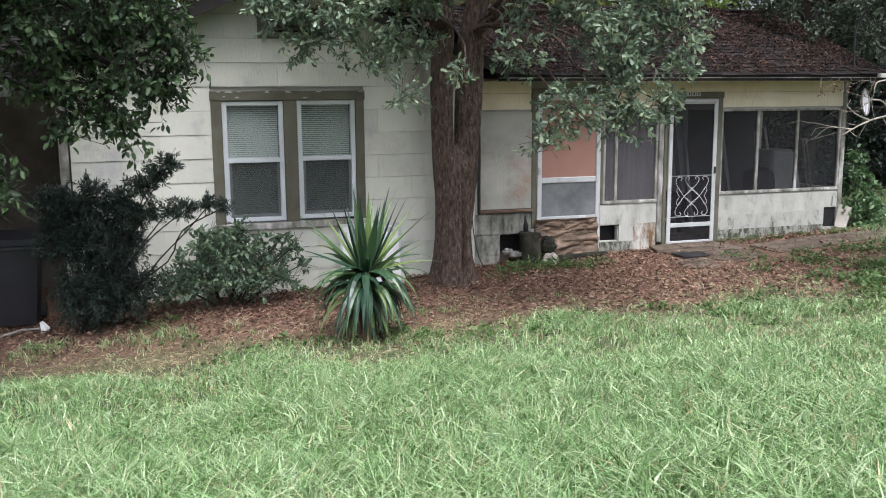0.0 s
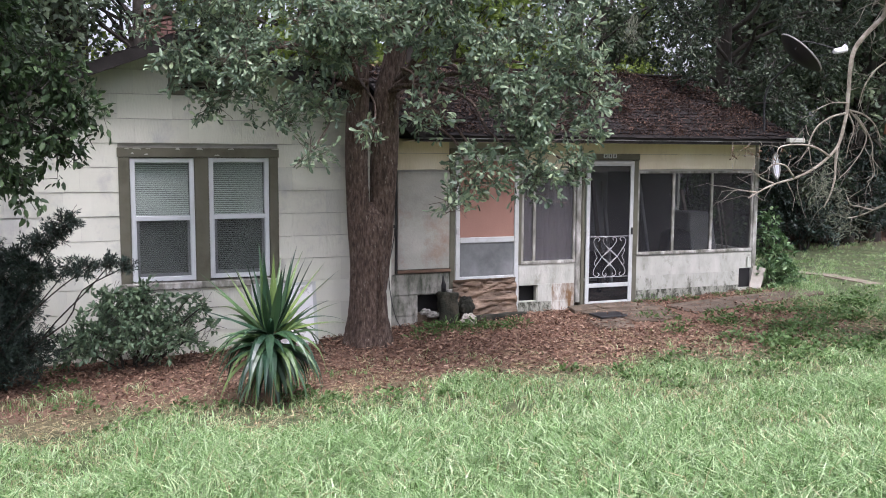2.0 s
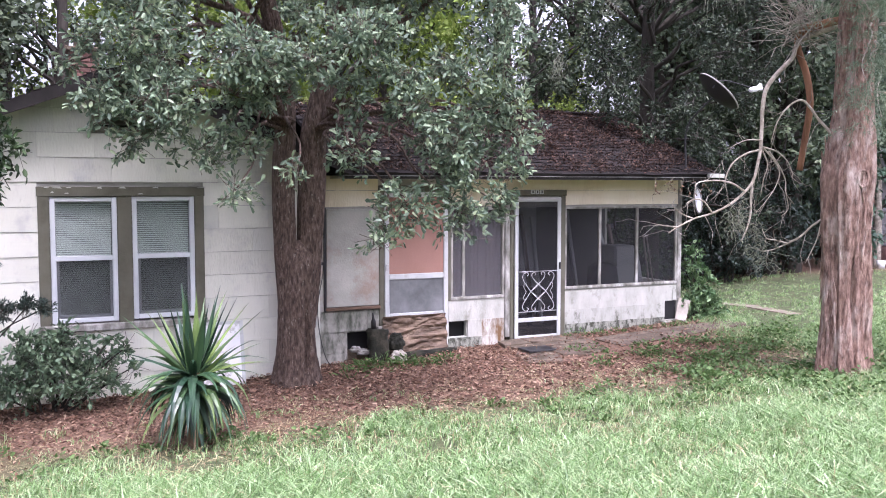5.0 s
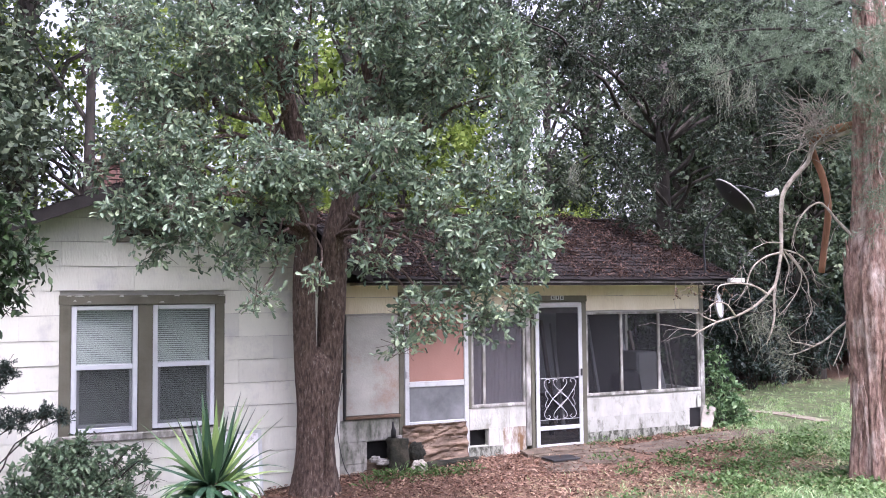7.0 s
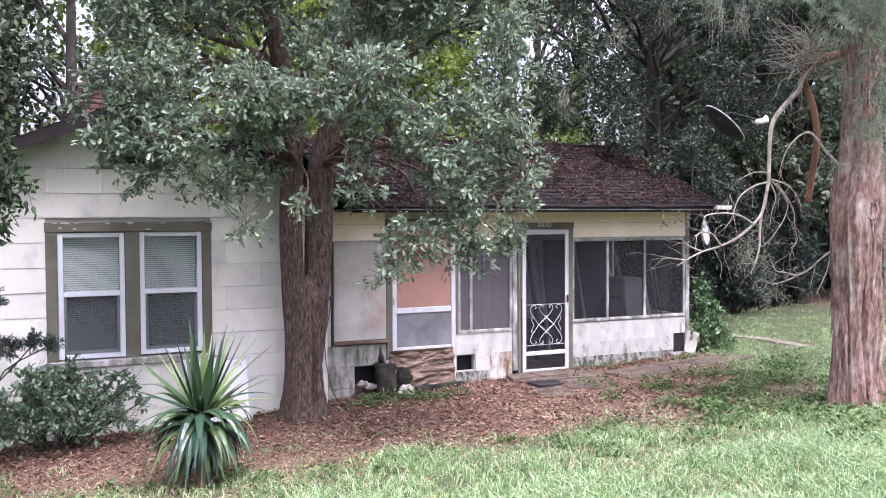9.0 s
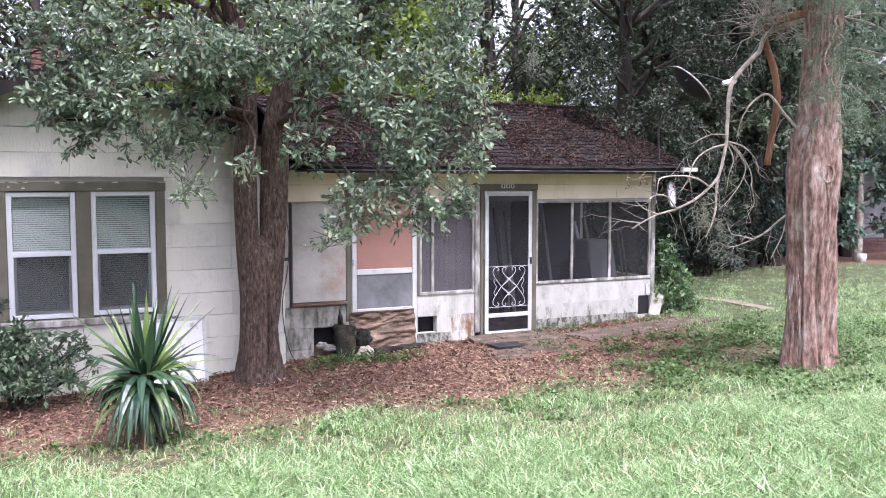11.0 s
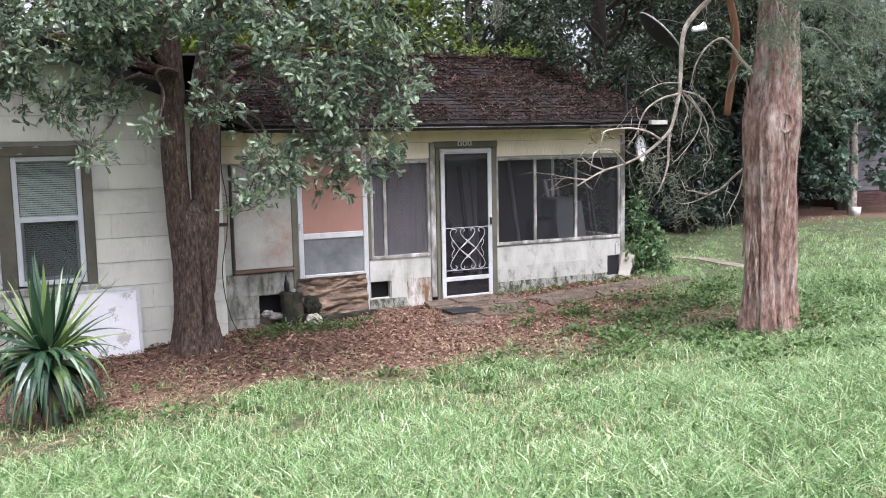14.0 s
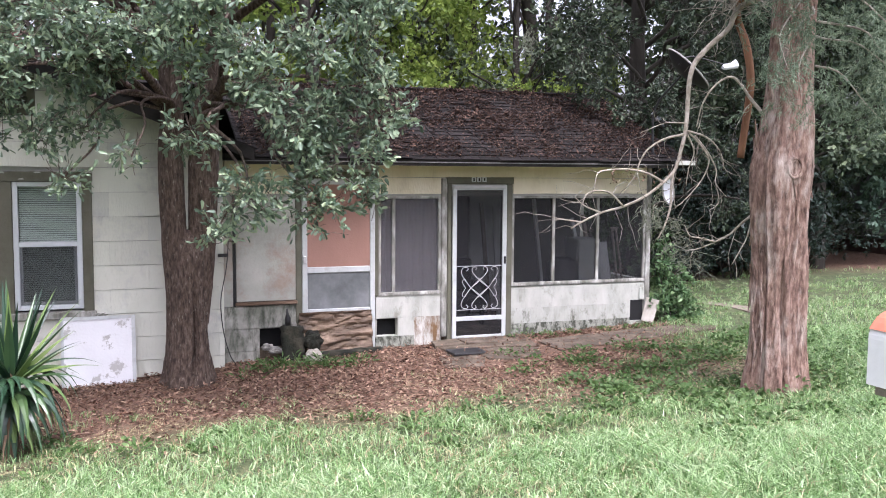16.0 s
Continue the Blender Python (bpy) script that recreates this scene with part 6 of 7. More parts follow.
    for x0, y0, z0, x1, y1, z1 in low:
        line = limb_line((x0, y0, z0), (x1, y1, z1), rng, 0.12)
        part("bough", Shape().tube(line, ramp_to(0.012, 0.003, len(line)), 6), TWIG, t)
        for _ in range(44):
            u = rng.uniform(0.45, 1.05)
            c = np.array(line[min(int(u * (len(line) - 1)), len(line) - 1)]) + rng.normal(0, 0.16, 3)
            o = unit(rng.normal(0, 0.5, 3) + np.array([0, -0.2, -0.45]))
            tt = rng.uniform(0, 1, (46, 1))
            sprays.append(c + o * tt * 0.26 + rng.normal(0, 0.012, (46, 3)))
            axes.append(o * 0.8 + rng.normal(0, 0.45, (46, 3)))
    at, ax = np.concatenate(sprays), np.concatenate(axes)
    v, f = scatter_leaves(at, ax, rng.uniform(0.035, 0.08, len(at)), 0.006, rng, DIAMOND, DIAMOND_F)
    part("foliage", array_mesh("foliage", v, f, CEDARLEAF), None, t, "feathery grey-green needles", kind="stuff")


cedar()


# ---- yucca ----
def yucca():
    rng = np.random.default_rng(3)
    t = thing("yucca", "spiky green yucca with a drooping skirt of leaves", "plant", at=(-5.0, 9.1, -0.22))
    line = [(-5.0, 9.1, -0.25), (-5.0, 9.1, 0.1), (-4.99, 9.1, 0.55)]
    part("stem", Shape().tube(line, [0.07, 0.06, 0.05], 10, lumps=0.3), YUCCADEAD, t)

    def blade(base, az, el, ln, w, droop):
        s = Shape()
        p = Vector(base)
        d = Vector((math.cos(az) * math.cos(el), math.sin(az) * math.cos(el), math.sin(el)))
        side = Vector((-math.sin(az), math.cos(az), 0))
        n = 9
        verts, faces = [], []
        for i in range(n + 1):
            u = i / n
            ww = w * (0.55 + 0.45 * math.sin(math.pi * min(1, u * 1.1 + 0.18))) * (1 - u ** 3)
            nrm = side.cross(d).normalized()
            verts += [p - side * ww + nrm * ww * 0.45, p, p + side * ww + nrm * ww * 0.45]
            if i:
                k = 3 * i
                faces += [(k - 3, k - 2, k + 1, k), (k - 2, k - 1, k + 2, k + 1)]
            p = p + d * (ln / n)
            d = (d + Vector((0, 0, -1)) * droop * (0.3 + u) / n * 2).normalized()
        return s.add(verts, faces)
    for k in range(150):
        az = k * 2.399 + rng.normal(0, 0.15)
        if k < 24:
            el, ln, droop, z = rng.uniform(38, 88), rng.uniform(0.62, 0.86), rng.uniform(0.0, 0.25), 0.5
        elif k < 50:
            el, ln, droop, z = rng.uniform(5, 42), rng.uniform(0.58, 0.74), rng.uniform(0.2, 1.1), rng.uniform(0.42, 0.52)
        elif k >= 112:
            el, ln, droop, z = rng.uniform(-60, -20), rng.uniform(0.4, 0.6), rng.uniform(1.2, 2.4), rng.uniform(0.22, 0.4)
        else:
            el, ln, droop, z = rng.uniform(-10, 30), rng.uniform(0.58, 0.76), rng.uniform(1.9, 3.4), rng.uniform(0.3, 0.5)
        part("leaf", blade((-5.0 + 0.04 * math.cos(az), 9.1 + 0.04 * math.sin(az), z), az, math.radians(el), ln, rng.uniform(0.032, 0.046), droop), YUCCALEAF, t)
    for k in range(10):
        az = rng.uniform(0, 6.28)
        part("dead_leaf", blade((-5.0 + 0.05 * math.cos(az), 9.1 + 0.05 * math.sin(az), rng.uniform(0.15, 0.3)), az, math.radians(rng.uniform(-60, -20)), rng.uniform(0.35, 0.5), 0.016, 1.2), YUCCADEAD, t)


yucca()


# ---- shrubs ----
def shrub(name, label, clumps, root, per, leaves, length, ratio, material, seed, spread=0.07, bark=DARKBARK, hang=0.0, stems=1.0):
    rng = np.random.default_rng(seed)
    t = thing(name, label, "shrub", at=root)
    for x, y, z, r in clumps:
        a = Vector(root) + Vector((rng.normal(0, 0.08), rng.normal(0, 0.08), -0.05))
        line = limb_line(a, (x, y, z), rng, 0.05, 4)
        part("stem", Shape().tube(line, ramp_to(0.016 * stems, 0.006, len(line)), 6), bark, t)
    at, ax, twigs = crown(clumps, per, leaves, length, length * ratio, rng, spread, hang, 0.5)
    L = rng.uniform(0.7, 1.25, len(at)) * length
    small = name in ("forest_shrub", "yew_bush", "evergreen_shrub")
    v, f = scatter_leaves(at, ax, L, L * ratio, rng, DIAMOND if small else LEAF, DIAMOND_F if small else LEAF_F)
    part("foliage", array_mesh("foliage", v, f, material), None, t, kind="stuff")
    part("twig_mass", twig_mesh("twig_mass", twigs, 0.003, bark), None, t, kind="stuff")
    return t


shrub("azalea_bush", "low azalea bush with loose green leaves against the wall",
      [(-6.5, 11.2, 0.12, 0.36), (-6.15, 11.1, 0.28, 0.4), (-6.3, 11.2, 0.42, 0.28), (-5.95, 11.15, 0.45, 0.26), (-5.85, 11.1, 0.08, 0.3), (-5.62, 11.2, 0.3, 0.19), (-5.5, 11.2, 0.08, 0.17), (-6.75, 11.3, 0.05, 0.25), (-5.38, 11.15, 0.42, 0.1), (-5.52, 11.1, 0.54, 0.1), (-5.3, 11.15, 0.2, 0.1), (-6.0, 11.1, 0.64, 0.12), (-6.35, 11.1, 0.6, 0.11)],
      (-6.1, 11.3, -0.28), 640, 9, 0.072, 0.46, BUSHLEAF, 21, 0.08)
dark = [(-7.85, 10.95, 0.65, 0.3), (-7.85, 10.9, 1.05, 0.26), (-7.6, 10.7, 0.05, 0.38), (-7.5, 10.85, 0.2, 0.46), (-7.25, 10.8, 0.1, 0.42), (-7.5, 10.9, 0.75, 0.46), (-7.75, 10.9, 0.9, 0.28), (-7.25, 10.8, 0.6, 0.32), (-7.5, 10.8, 1.1, 0.25), (-7.2, 10.7, 1.05, 0.18),
        (-7.0, 10.6, 1.22, 0.17), (-6.85, 10.6, 1.35, 0.15), (-6.7, 10.55, 1.46, 0.13), (-7.1, 10.65, 0.92, 0.17), (-6.95, 10.6, 0.95, 0.15), (-6.75, 10.5, 0.97, 0.13), (-6.55, 10.45, 1.0, 0.12), (-6.35, 10.4, 1.02, 0.11), (-6.2, 10.35, 1.0, 0.1)]
shrub("yew_bush", "dark needle-leaved evergreen bush with long side shoots", dark, (-7.6, 10.9, -0.33), 1900, 17, 0.055, 0.22, DARKLEAF, 22, 0.045, stems=0.6)
shrub("porch_shrub", "green shrub at the porch corner", [(3.3, 12.0, 0.3, 0.3), (3.45, 12.1, 0.65, 0.3), (3.25, 12.1, 0.95, 0.22), (3.6, 12.0, 0.3, 0.3), (3.35, 12.2, 1.2, 0.15)],
      (3.4, 12.1, 0.0), 420, 9, 0.085, 0.5, SHRUBLEAF, 23, 0.08)


def side_tree():
    """The tree that stands left of the house and reaches over the yard."""
    rng = np.random.default_rng(9)
    t = thing("shade_tree", "shade tree with broad drooping leaves over the yard", "tree", at=(-10.2, 9.2, -0.4))
    line = curve([(-10.2, 9.2, -0.5), (-10.2, 9.2, 1.0), (-10.1, 9.2, 2.4), (-10.0, 9.2, 4.0), (-9.8, 9.2, 6.0)], 4)
    part("trunk", Shape().tube(line, ramp_to(0.22, 0.1, len(line)), 16, lumps=0.1), DARKBARK, t, smooth=True)
    clumps = [(-7.0, 9.4, 2.6, 0.55), (-6.75, 9.4, 2.15, 0.33), (-7.3, 9.4, 2.2, 0.4), (-7.6, 9.4, 2.9, 0.7), (-8.2, 9.3, 3.0, 0.8), (-7.4, 9.3, 3.6, 0.8), (-8.3, 9.3, 3.9, 0.9), (-7.05, 9.4, 1.85, 0.25), (-6.6, 9.4, 2.5, 0.3), (-7.25, 9.35, 2.0, 0.32), (-6.95, 9.35, 2.35, 0.4), (-7.7, 9.3, 2.4, 0.45),
              # first three here: crown added out of view to dim the left wall
              (-8.9, 7.6, 5.4, 1.2), (-7.7, 8.0, 5.6, 1.1), (-9.2, 7.8, 6.6, 1.3), (-8.0, 9.0, 6.4, 1.1), (-9.2, 9.2, 4.6, 1.1), (-7.9, 9.2, 4.8, 1.0), (-8.9, 9.0, 3.3, 0.8), (-8.0, 8.4, 1.35, 0.24), (-8.08, 8.4, 1.7, 0.26), (-7.55, 9.4, 1.95, 0.25)]
    for x, y, z, r in clumps:
        ln = limb_line((-10.05, 9.2, min(3.4, z + 0.6)), (x, y, z), rng, 0.1)
        part("limb", Shape().tube(ln, ramp_to(0.045, 0.01, len(ln)), 7), DARKBARK, t, smooth=True)
    at, ax, twigs = crown(split_clumps(clumps, rng, 11), 270, 9, 0.08, 0.04, rng, 0.1, 0.35)
    L = rng.uniform(0.055, 0.1, len(at))
    v, f = scatter_leaves(at, ax, L, L * 0.48, rng)
    part("crown", array_mesh("crown", v, f, MAPLELEAF), None, t, kind="stuff")
    part("twig_mass", twig_mesh("twig_mass", twigs, 0.004, DARKBARK), None, t, kind="stuff")


side_tree()


# ---- the wood behind the house ----
def forest_tree(seed, height, width, leaf, count, material, label, low=0.25):
    rng = np.random.default_rng(seed)
    t = thing("forest_tree", label, "tree", "trees behind the house")
    bend = rng.normal(0, 0.4, 2)
    line = curve([(0, 0, -0.5), (bend[0] * 0.3, bend[1] * 0.3, height * 0.3), (bend[0], bend[1], height * 0.6), (bend[0] * 0.6, bend[1], height)], 4)
    part("trunk", Shape().tube(line, ramp_to(0.2 * height / 9, 0.05, len(line)), 10, lumps=0.1), DARKBARK, t, smooth=True)
    clumps = []
    for k in range(16):
        a, u = rng.uniform(0, 6.28), rng.uniform(low, 1)
        r = width * (1 - 0.45 * u) * rng.uniform(0.35, 1)
        clumps.append((math.cos(a) * r, math.sin(a) * r, height * u, rng.uniform(0.7, 1.3)))
    for x, y, z, r in clumps:
        ln = limb_line((bend[0] * z / height, bend[1] * z / height, max(1.2, z * 0.75)), (x, y, z), rng, 0.08)
        part("limb", Shape().tube(ln[::3], ramp_to(0.06, 0.015, len(ln[::3])), 5), DARKBARK, t)
    at, ax, twigs = crown(clumps, count * 0.66, 8, leaf, leaf, rng, leaf * 1.7, 0.15, 0.6)
    L = rng.uniform(0.95, 1.75, len(at)) * leaf
    v, f = scatter_leaves(at, ax, L, L * 0.62, rng, DIAMOND, DIAMOND_F)
    part("crown", array_mesh("crown", v, f, material), None, t, kind="stuff")
    return t


kinds = [forest_tree(31, 9.5, 3.0, 0.11, 75, WOODLEAF, "dark evergreen forest tree"), forest_tree(32, 8.0, 2.6, 0.1, 80, WOODLEAF, "dark evergreen forest tree"),
         forest_tree(33, 11.0, 3.2, 0.12, 70, WOODLEAF, "tall dark forest tree"), forest_tree(34, 8.5, 2.8, 0.12, 70, SUNLEAF, "yellow-green forest tree, leaves coloured as if sunlit"),
         forest_tree(35, 11.0, 3.4, 0.11, 80, WOODLEAF, "tall forest tree with a high crown", 0.55),
         forest_tree(36, 9.5, 2.7, 0.11, 44, WOODLEAF, "thin-crowned forest tree with sky showing through", 0.3)]
spots = [(-0.4, 17.6, 4, 0.85), (8.4, 18.5, 4, 1.0), (9.0, 17.0, 4, 0.9), (-9.5, 17.5, 0, 1.0), (-8.2, 19.0, 1, 1.1), (-1.5, 18.8, 3, 0.9), (6.8, 16.6, 1, 1.0), (8.2, 16.2, 0, 0.92), (9.5, 16.0, 2, 0.9), (1.4, 20.5, 3, 0.9), (12.0, 19.0, 1, 1.2),
         (-12.0, 21.0, 2, 1.0), (-8.6, 17.2, 1, 0.8), (-9.0, 21.0, 0, 1.1), (0.5, 18.5, 3, 0.6), (-3.0, 21.5, 3, 1.0), (0.0, 22.5, 3, 1.0), (2.4, 22.0, 3, 1.0), (8.4, 15.6, 1, 0.9), (11.0, 21.5, 0, 1.1), (-0.8, 30.0, 2, 1.1), (3.4, 31.0, 3, 1.2), (10.8, 22.5, 2, 1.0), (14.5, 15.0, 0, 1.0),
         (13.0, 17.0, 1, 0.9), (15.6, 18.6, 2, 0.9), (18.0, 17.0, 0, 1.0), (20.5, 19.0, 1, 1.0), (17.5, 24.0, 0, 1.0), (22.0, 15.0, 2, 0.9), (-2.8, 24.0, 3, 1.0), (1.0, 26.0, 3, 1.0), (4.5, 24.0, 3, 0.75), (-7.0, 25.0, 3, 1.0), (13.6, 25.0, 1, 1.2), (-13.5, 14.0, 0, 0.9), (17.0, 21.0, 2, 1.1),
         (-3.0, 28.0, 3, 1.1), (10.6, 28.0, 3, 0.62), (7.6, 26.5, 3, 0.6), (4.4, 18.2, 3, 0.45), (6.4, 21.6, 5, 0.95), (8.0, 24.0, 3, 0.7), (-5.4, 21.0, 5, 1.0), (-7.2, 23.0, 5, 1.2), (4.6, 20.4, 5, 0.8), (3.0, 25.0, 5, 1.2), (6.6, 29.0, 5, 1.3), (-10.2, 23.5, 1, 1.2), (-8.0, 27.0, 3, 1.2), (-12.6, 18.5, 4, 1.0), (5.6, 26.5, 3, 1.15), (8.2, 26.5, 4, 1.45), (-6.6, 24.5, 4, 1.4), (11.6, 29.0, 4, 1.5), (5.4, 25.5, 4, 1.4)]
for i, (x, y, k, sc) in enumerate(spots):
    m = pose(x, y, float(ground_z(x, y)), 0, 0, i * 77) @ Matrix.Diagonal((sc, sc, sc, 1))
    ob = copy_thing(kinds[k], m)
    ob.matrix_basis = m
for q, (x, y) in zip(kinds, ((-16.0, 24.0), (-15.0, 18.0), (16.0, 26.0), (5.0, 30.0), (13.5, 23.5), (14.6, 33.0))):
    q.matrix_basis = pose(x, y, float(ground_z(x, y)), 0, 0, 40)


def roof_oak():
    """The dark oak whose limbs hang over the porch roof's outer end."""
    rng = np.random.default_rng(15)
    t = thing("oak_tree", "dark oak hanging over the porch roof", "tree", at=(4.6, 14.9, 0.0))
    line = curve([(4.6, 14.9, -0.3), (4.6, 14.9, 1.2), (4.5, 14.8, 2.8), (4.3, 14.6, 4.4), (4.2, 14.4, 6.5)], 4)
    part("trunk", Shape().tube(line, ramp_to(0.24, 0.09, len(line)), 14, lumps=0.12), DARKBARK, t, smooth=True)
    # the last six high clumps are added as cover to darken the wood's edge
    clumps = [(3.3, 12.7, 3.35, 0.5), (2.5, 13.1, 3.55, 0.45), (3.6, 12.3, 2.95, 0.4), (2.9, 12.7, 3.05, 0.3), (4.2, 12.9, 3.5, 0.7), (4.8, 13.3, 2.7, 0.7), (4.4, 13.0, 4.5, 0.9), (3.1, 13.7, 4.4, 0.8), (5.4, 13.5, 3.8, 0.8),
              (2.0, 14.3, 6.6, 0.8), (1.0, 14.7, 6.8, 0.8), (5.0, 13.2, 5.4, 1.0), (3.6, 13.6, 5.6, 1.0), (2.3, 13.4, 6.2, 0.9), (0.6, 13.4, 6.6, 0.8), (6.0, 13.6, 4.8, 0.9), (5.6, 13.4, 1.8, 0.6), (4.4, 13.0, 6.7, 1.0), (6.5, 14.5, 6.6, 1.2), (7.5, 15.5, 7.0, 1.3), (5.5, 15.6, 7.2, 1.2), (8.5, 14.0, 6.9, 1.2), (7.0, 13.2, 7.2, 1.1), (9.2, 15.2, 6.4, 1.2)]
    for x, y, z, r in clumps:
        ln = limb_line((4.45, 14.75, min(max(z * 0.8, 1.5), 5.0)), (x, y, z), rng, 0.1)
        part("limb", Shape().tube(ln, ramp_to(0.05, 0.012, len(ln)), 6), DARKBARK, t, smooth=True)
    at, ax, twigs = crown(split_clumps(clumps, rng), 160, 11, 0.07, 0.03, rng, 0.1, 0.2)
    L = rng.uniform(0.05, 0.1, len(at))
    v, f = scatter_leaves(at, ax, L, L * 0.42, rng)
    part("crown", array_mesh("crown", v, f, DARKOAK), None, t, kind="stuff")
    part("twig_mass", twig_mesh("twig_mass", twigs, 0.005, DARKBARK), None, t, kind="stuff")


roof_oak()


def understory():
    rng = np.random.default_rng(71)
    base = [(0, 0, 0.5, 0.7), (0.7, 0.1, 0.6, 0.6), (-0.7, 0, 0.6, 0.65), (0.2, 0.2, 1.3, 0.6), (-0.4, 0.1, 1.5, 0.5), (0.5, 0.0, 1.7, 0.45)]
    # undergrowth takes the darker leaf colour to imitate shade from the canopy
    first = shrub("forest_shrub", "dense forest undergrowth, leaves darkened for canopy shade", base, (0, 0, -0.1), 150, 10, 0.1, 0.45, MAPLELEAF, 72, 0.12)
    tagged(first, group="undergrowth at the wood's edge")
    spots = [(5.6, 16.6), (7.0, 17.2), (8.4, 17.4), (9.8, 18.2), (10.6, 19.4), (12.0, 20.5), (13.5, 19.5), (6.2, 18.6), (8.2, 19.6), (18.5, 15.5), (20.0, 13.5), (17.6, 13.2), (21.5, 15.8), (16.4, 12.4), (4.3, 15.8), (-10.5, 15.5), (-12.0, 15.0), (9.5, 20.8), (11.0, 18.0)]
    for i, (x, y) in enumerate(spots):
        k = rng.uniform(0.9, 1.35)
        m = pose(x, y, float(ground_z(x, y)), 0, 0, i * 71) @ Matrix.Diagonal((k, k, k * rng.uniform(0.8, 1.3), 1))
        ob = copy_thing(first, m) if i else first
        ob.matrix_basis = m

    # shrubs added in near-black green to stand for deep shade below the canopy
    thicket = shrub("evergreen_shrub", "added dark thicket standing for deep shade under the trees", [(0, 0, 0.35, 0.6), (0.5, 0.1, 0.6, 0.5), (-0.5, 0, 0.5, 0.55), (0.1, 0.1, 1.1, 0.55), (-0.4, 0.1, 1.3, 0.45), (0.4, 0.0, 1.5, 0.4), (0.0, 0.1, 1.8, 0.4)],
                    (0, 0, -0.1), 170, 10, 0.095, 0.4, DARKLEAF, 73, 0.1)
    tagged(thicket, group="evergreen thicket")
    for i, (x, y, k) in enumerate([(6.1, 15.4, 0.9), (7.0, 15.4, 1.1), (7.8, 15.5, 1.2), (8.7, 15.8, 1.3), (7.3, 16.3, 1.5), (5.2, 15.6, 0.85), (9.6, 16.4, 1.3), (6.2, 16.6, 1.5)]):
        m = pose(x, y, float(ground_z(x, y)), 0, 0, i * 83) @ Matrix.Diagonal((k, k, k, 1))
        ob = copy_thing(thicket, m) if i else thicket
        ob.matrix_basis = m


understory()


def vine_tree():
    """A slim tree grown over with broad-leaved creeper, at the back of the side lawn."""
    rng = np.random.default_rng(19)
    t = thing("creeper_tree", "slim tree overgrown with broad blue-green creeper leaves", "tree", at=(12.2, 16.0, 0.3))
    line = curve([(12.2, 16.0, -0.1), (12.22, 16.0, 1.4), (12.15, 16.0, 3.0), (12.0, 16.0, 5.0), (11.9, 16.0, 7.5)], 4)
    part("trunk", Shape().tube(line, ramp_to(0.11, 0.05, len(line)), 10, lumps=0.12), TWIG, t, smooth=True)
    clumps = [(11.2, 15.9, 1.5, 0.6), (10.8, 15.9, 2.5, 0.7), (11.5, 15.7, 2.4, 0.6), (11.0, 15.9, 3.5, 0.8), (11.9, 15.8, 3.4, 0.7), (10.6, 16.0, 4.6, 0.9), (12.0, 15.9, 4.7, 0.9), (13.1, 15.9, 2.0, 0.5), (13.3, 15.9, 1.2, 0.55), (12.8, 15.8, 3.0, 0.5),
              (13.4, 16.0, 4.6, 0.8), (11.3, 16.0, 5.9, 1.0), (12.8, 16.0, 6.0, 1.0), (10.3, 16.2, 6.0, 0.9), (11.6, 15.8, 1.0, 0.4)]
    for x, y, z, r in clumps:
        ln = limb_line((12.1, 16.0, max(0.6, z * 0.8)), (x, y, z), rng, 0.06)
        part("limb", Shape().tube(ln, ramp_to(0.03, 0.008, len(ln)), 6), DARKBARK, t)
    at, ax, twigs = crown(split_clumps(clumps, rng, 8), 110, 8, 0.13, 0.08, rng, 0.14, 0.5)
    L = rng.uniform(0.09, 0.17, len(at))
    v, f = scatter_leaves(at, ax, L, L * 0.62, rng)
    part("crown", array_mesh("crown", v, f, CREEPER), None, t, kind="stuff")


vine_tree()


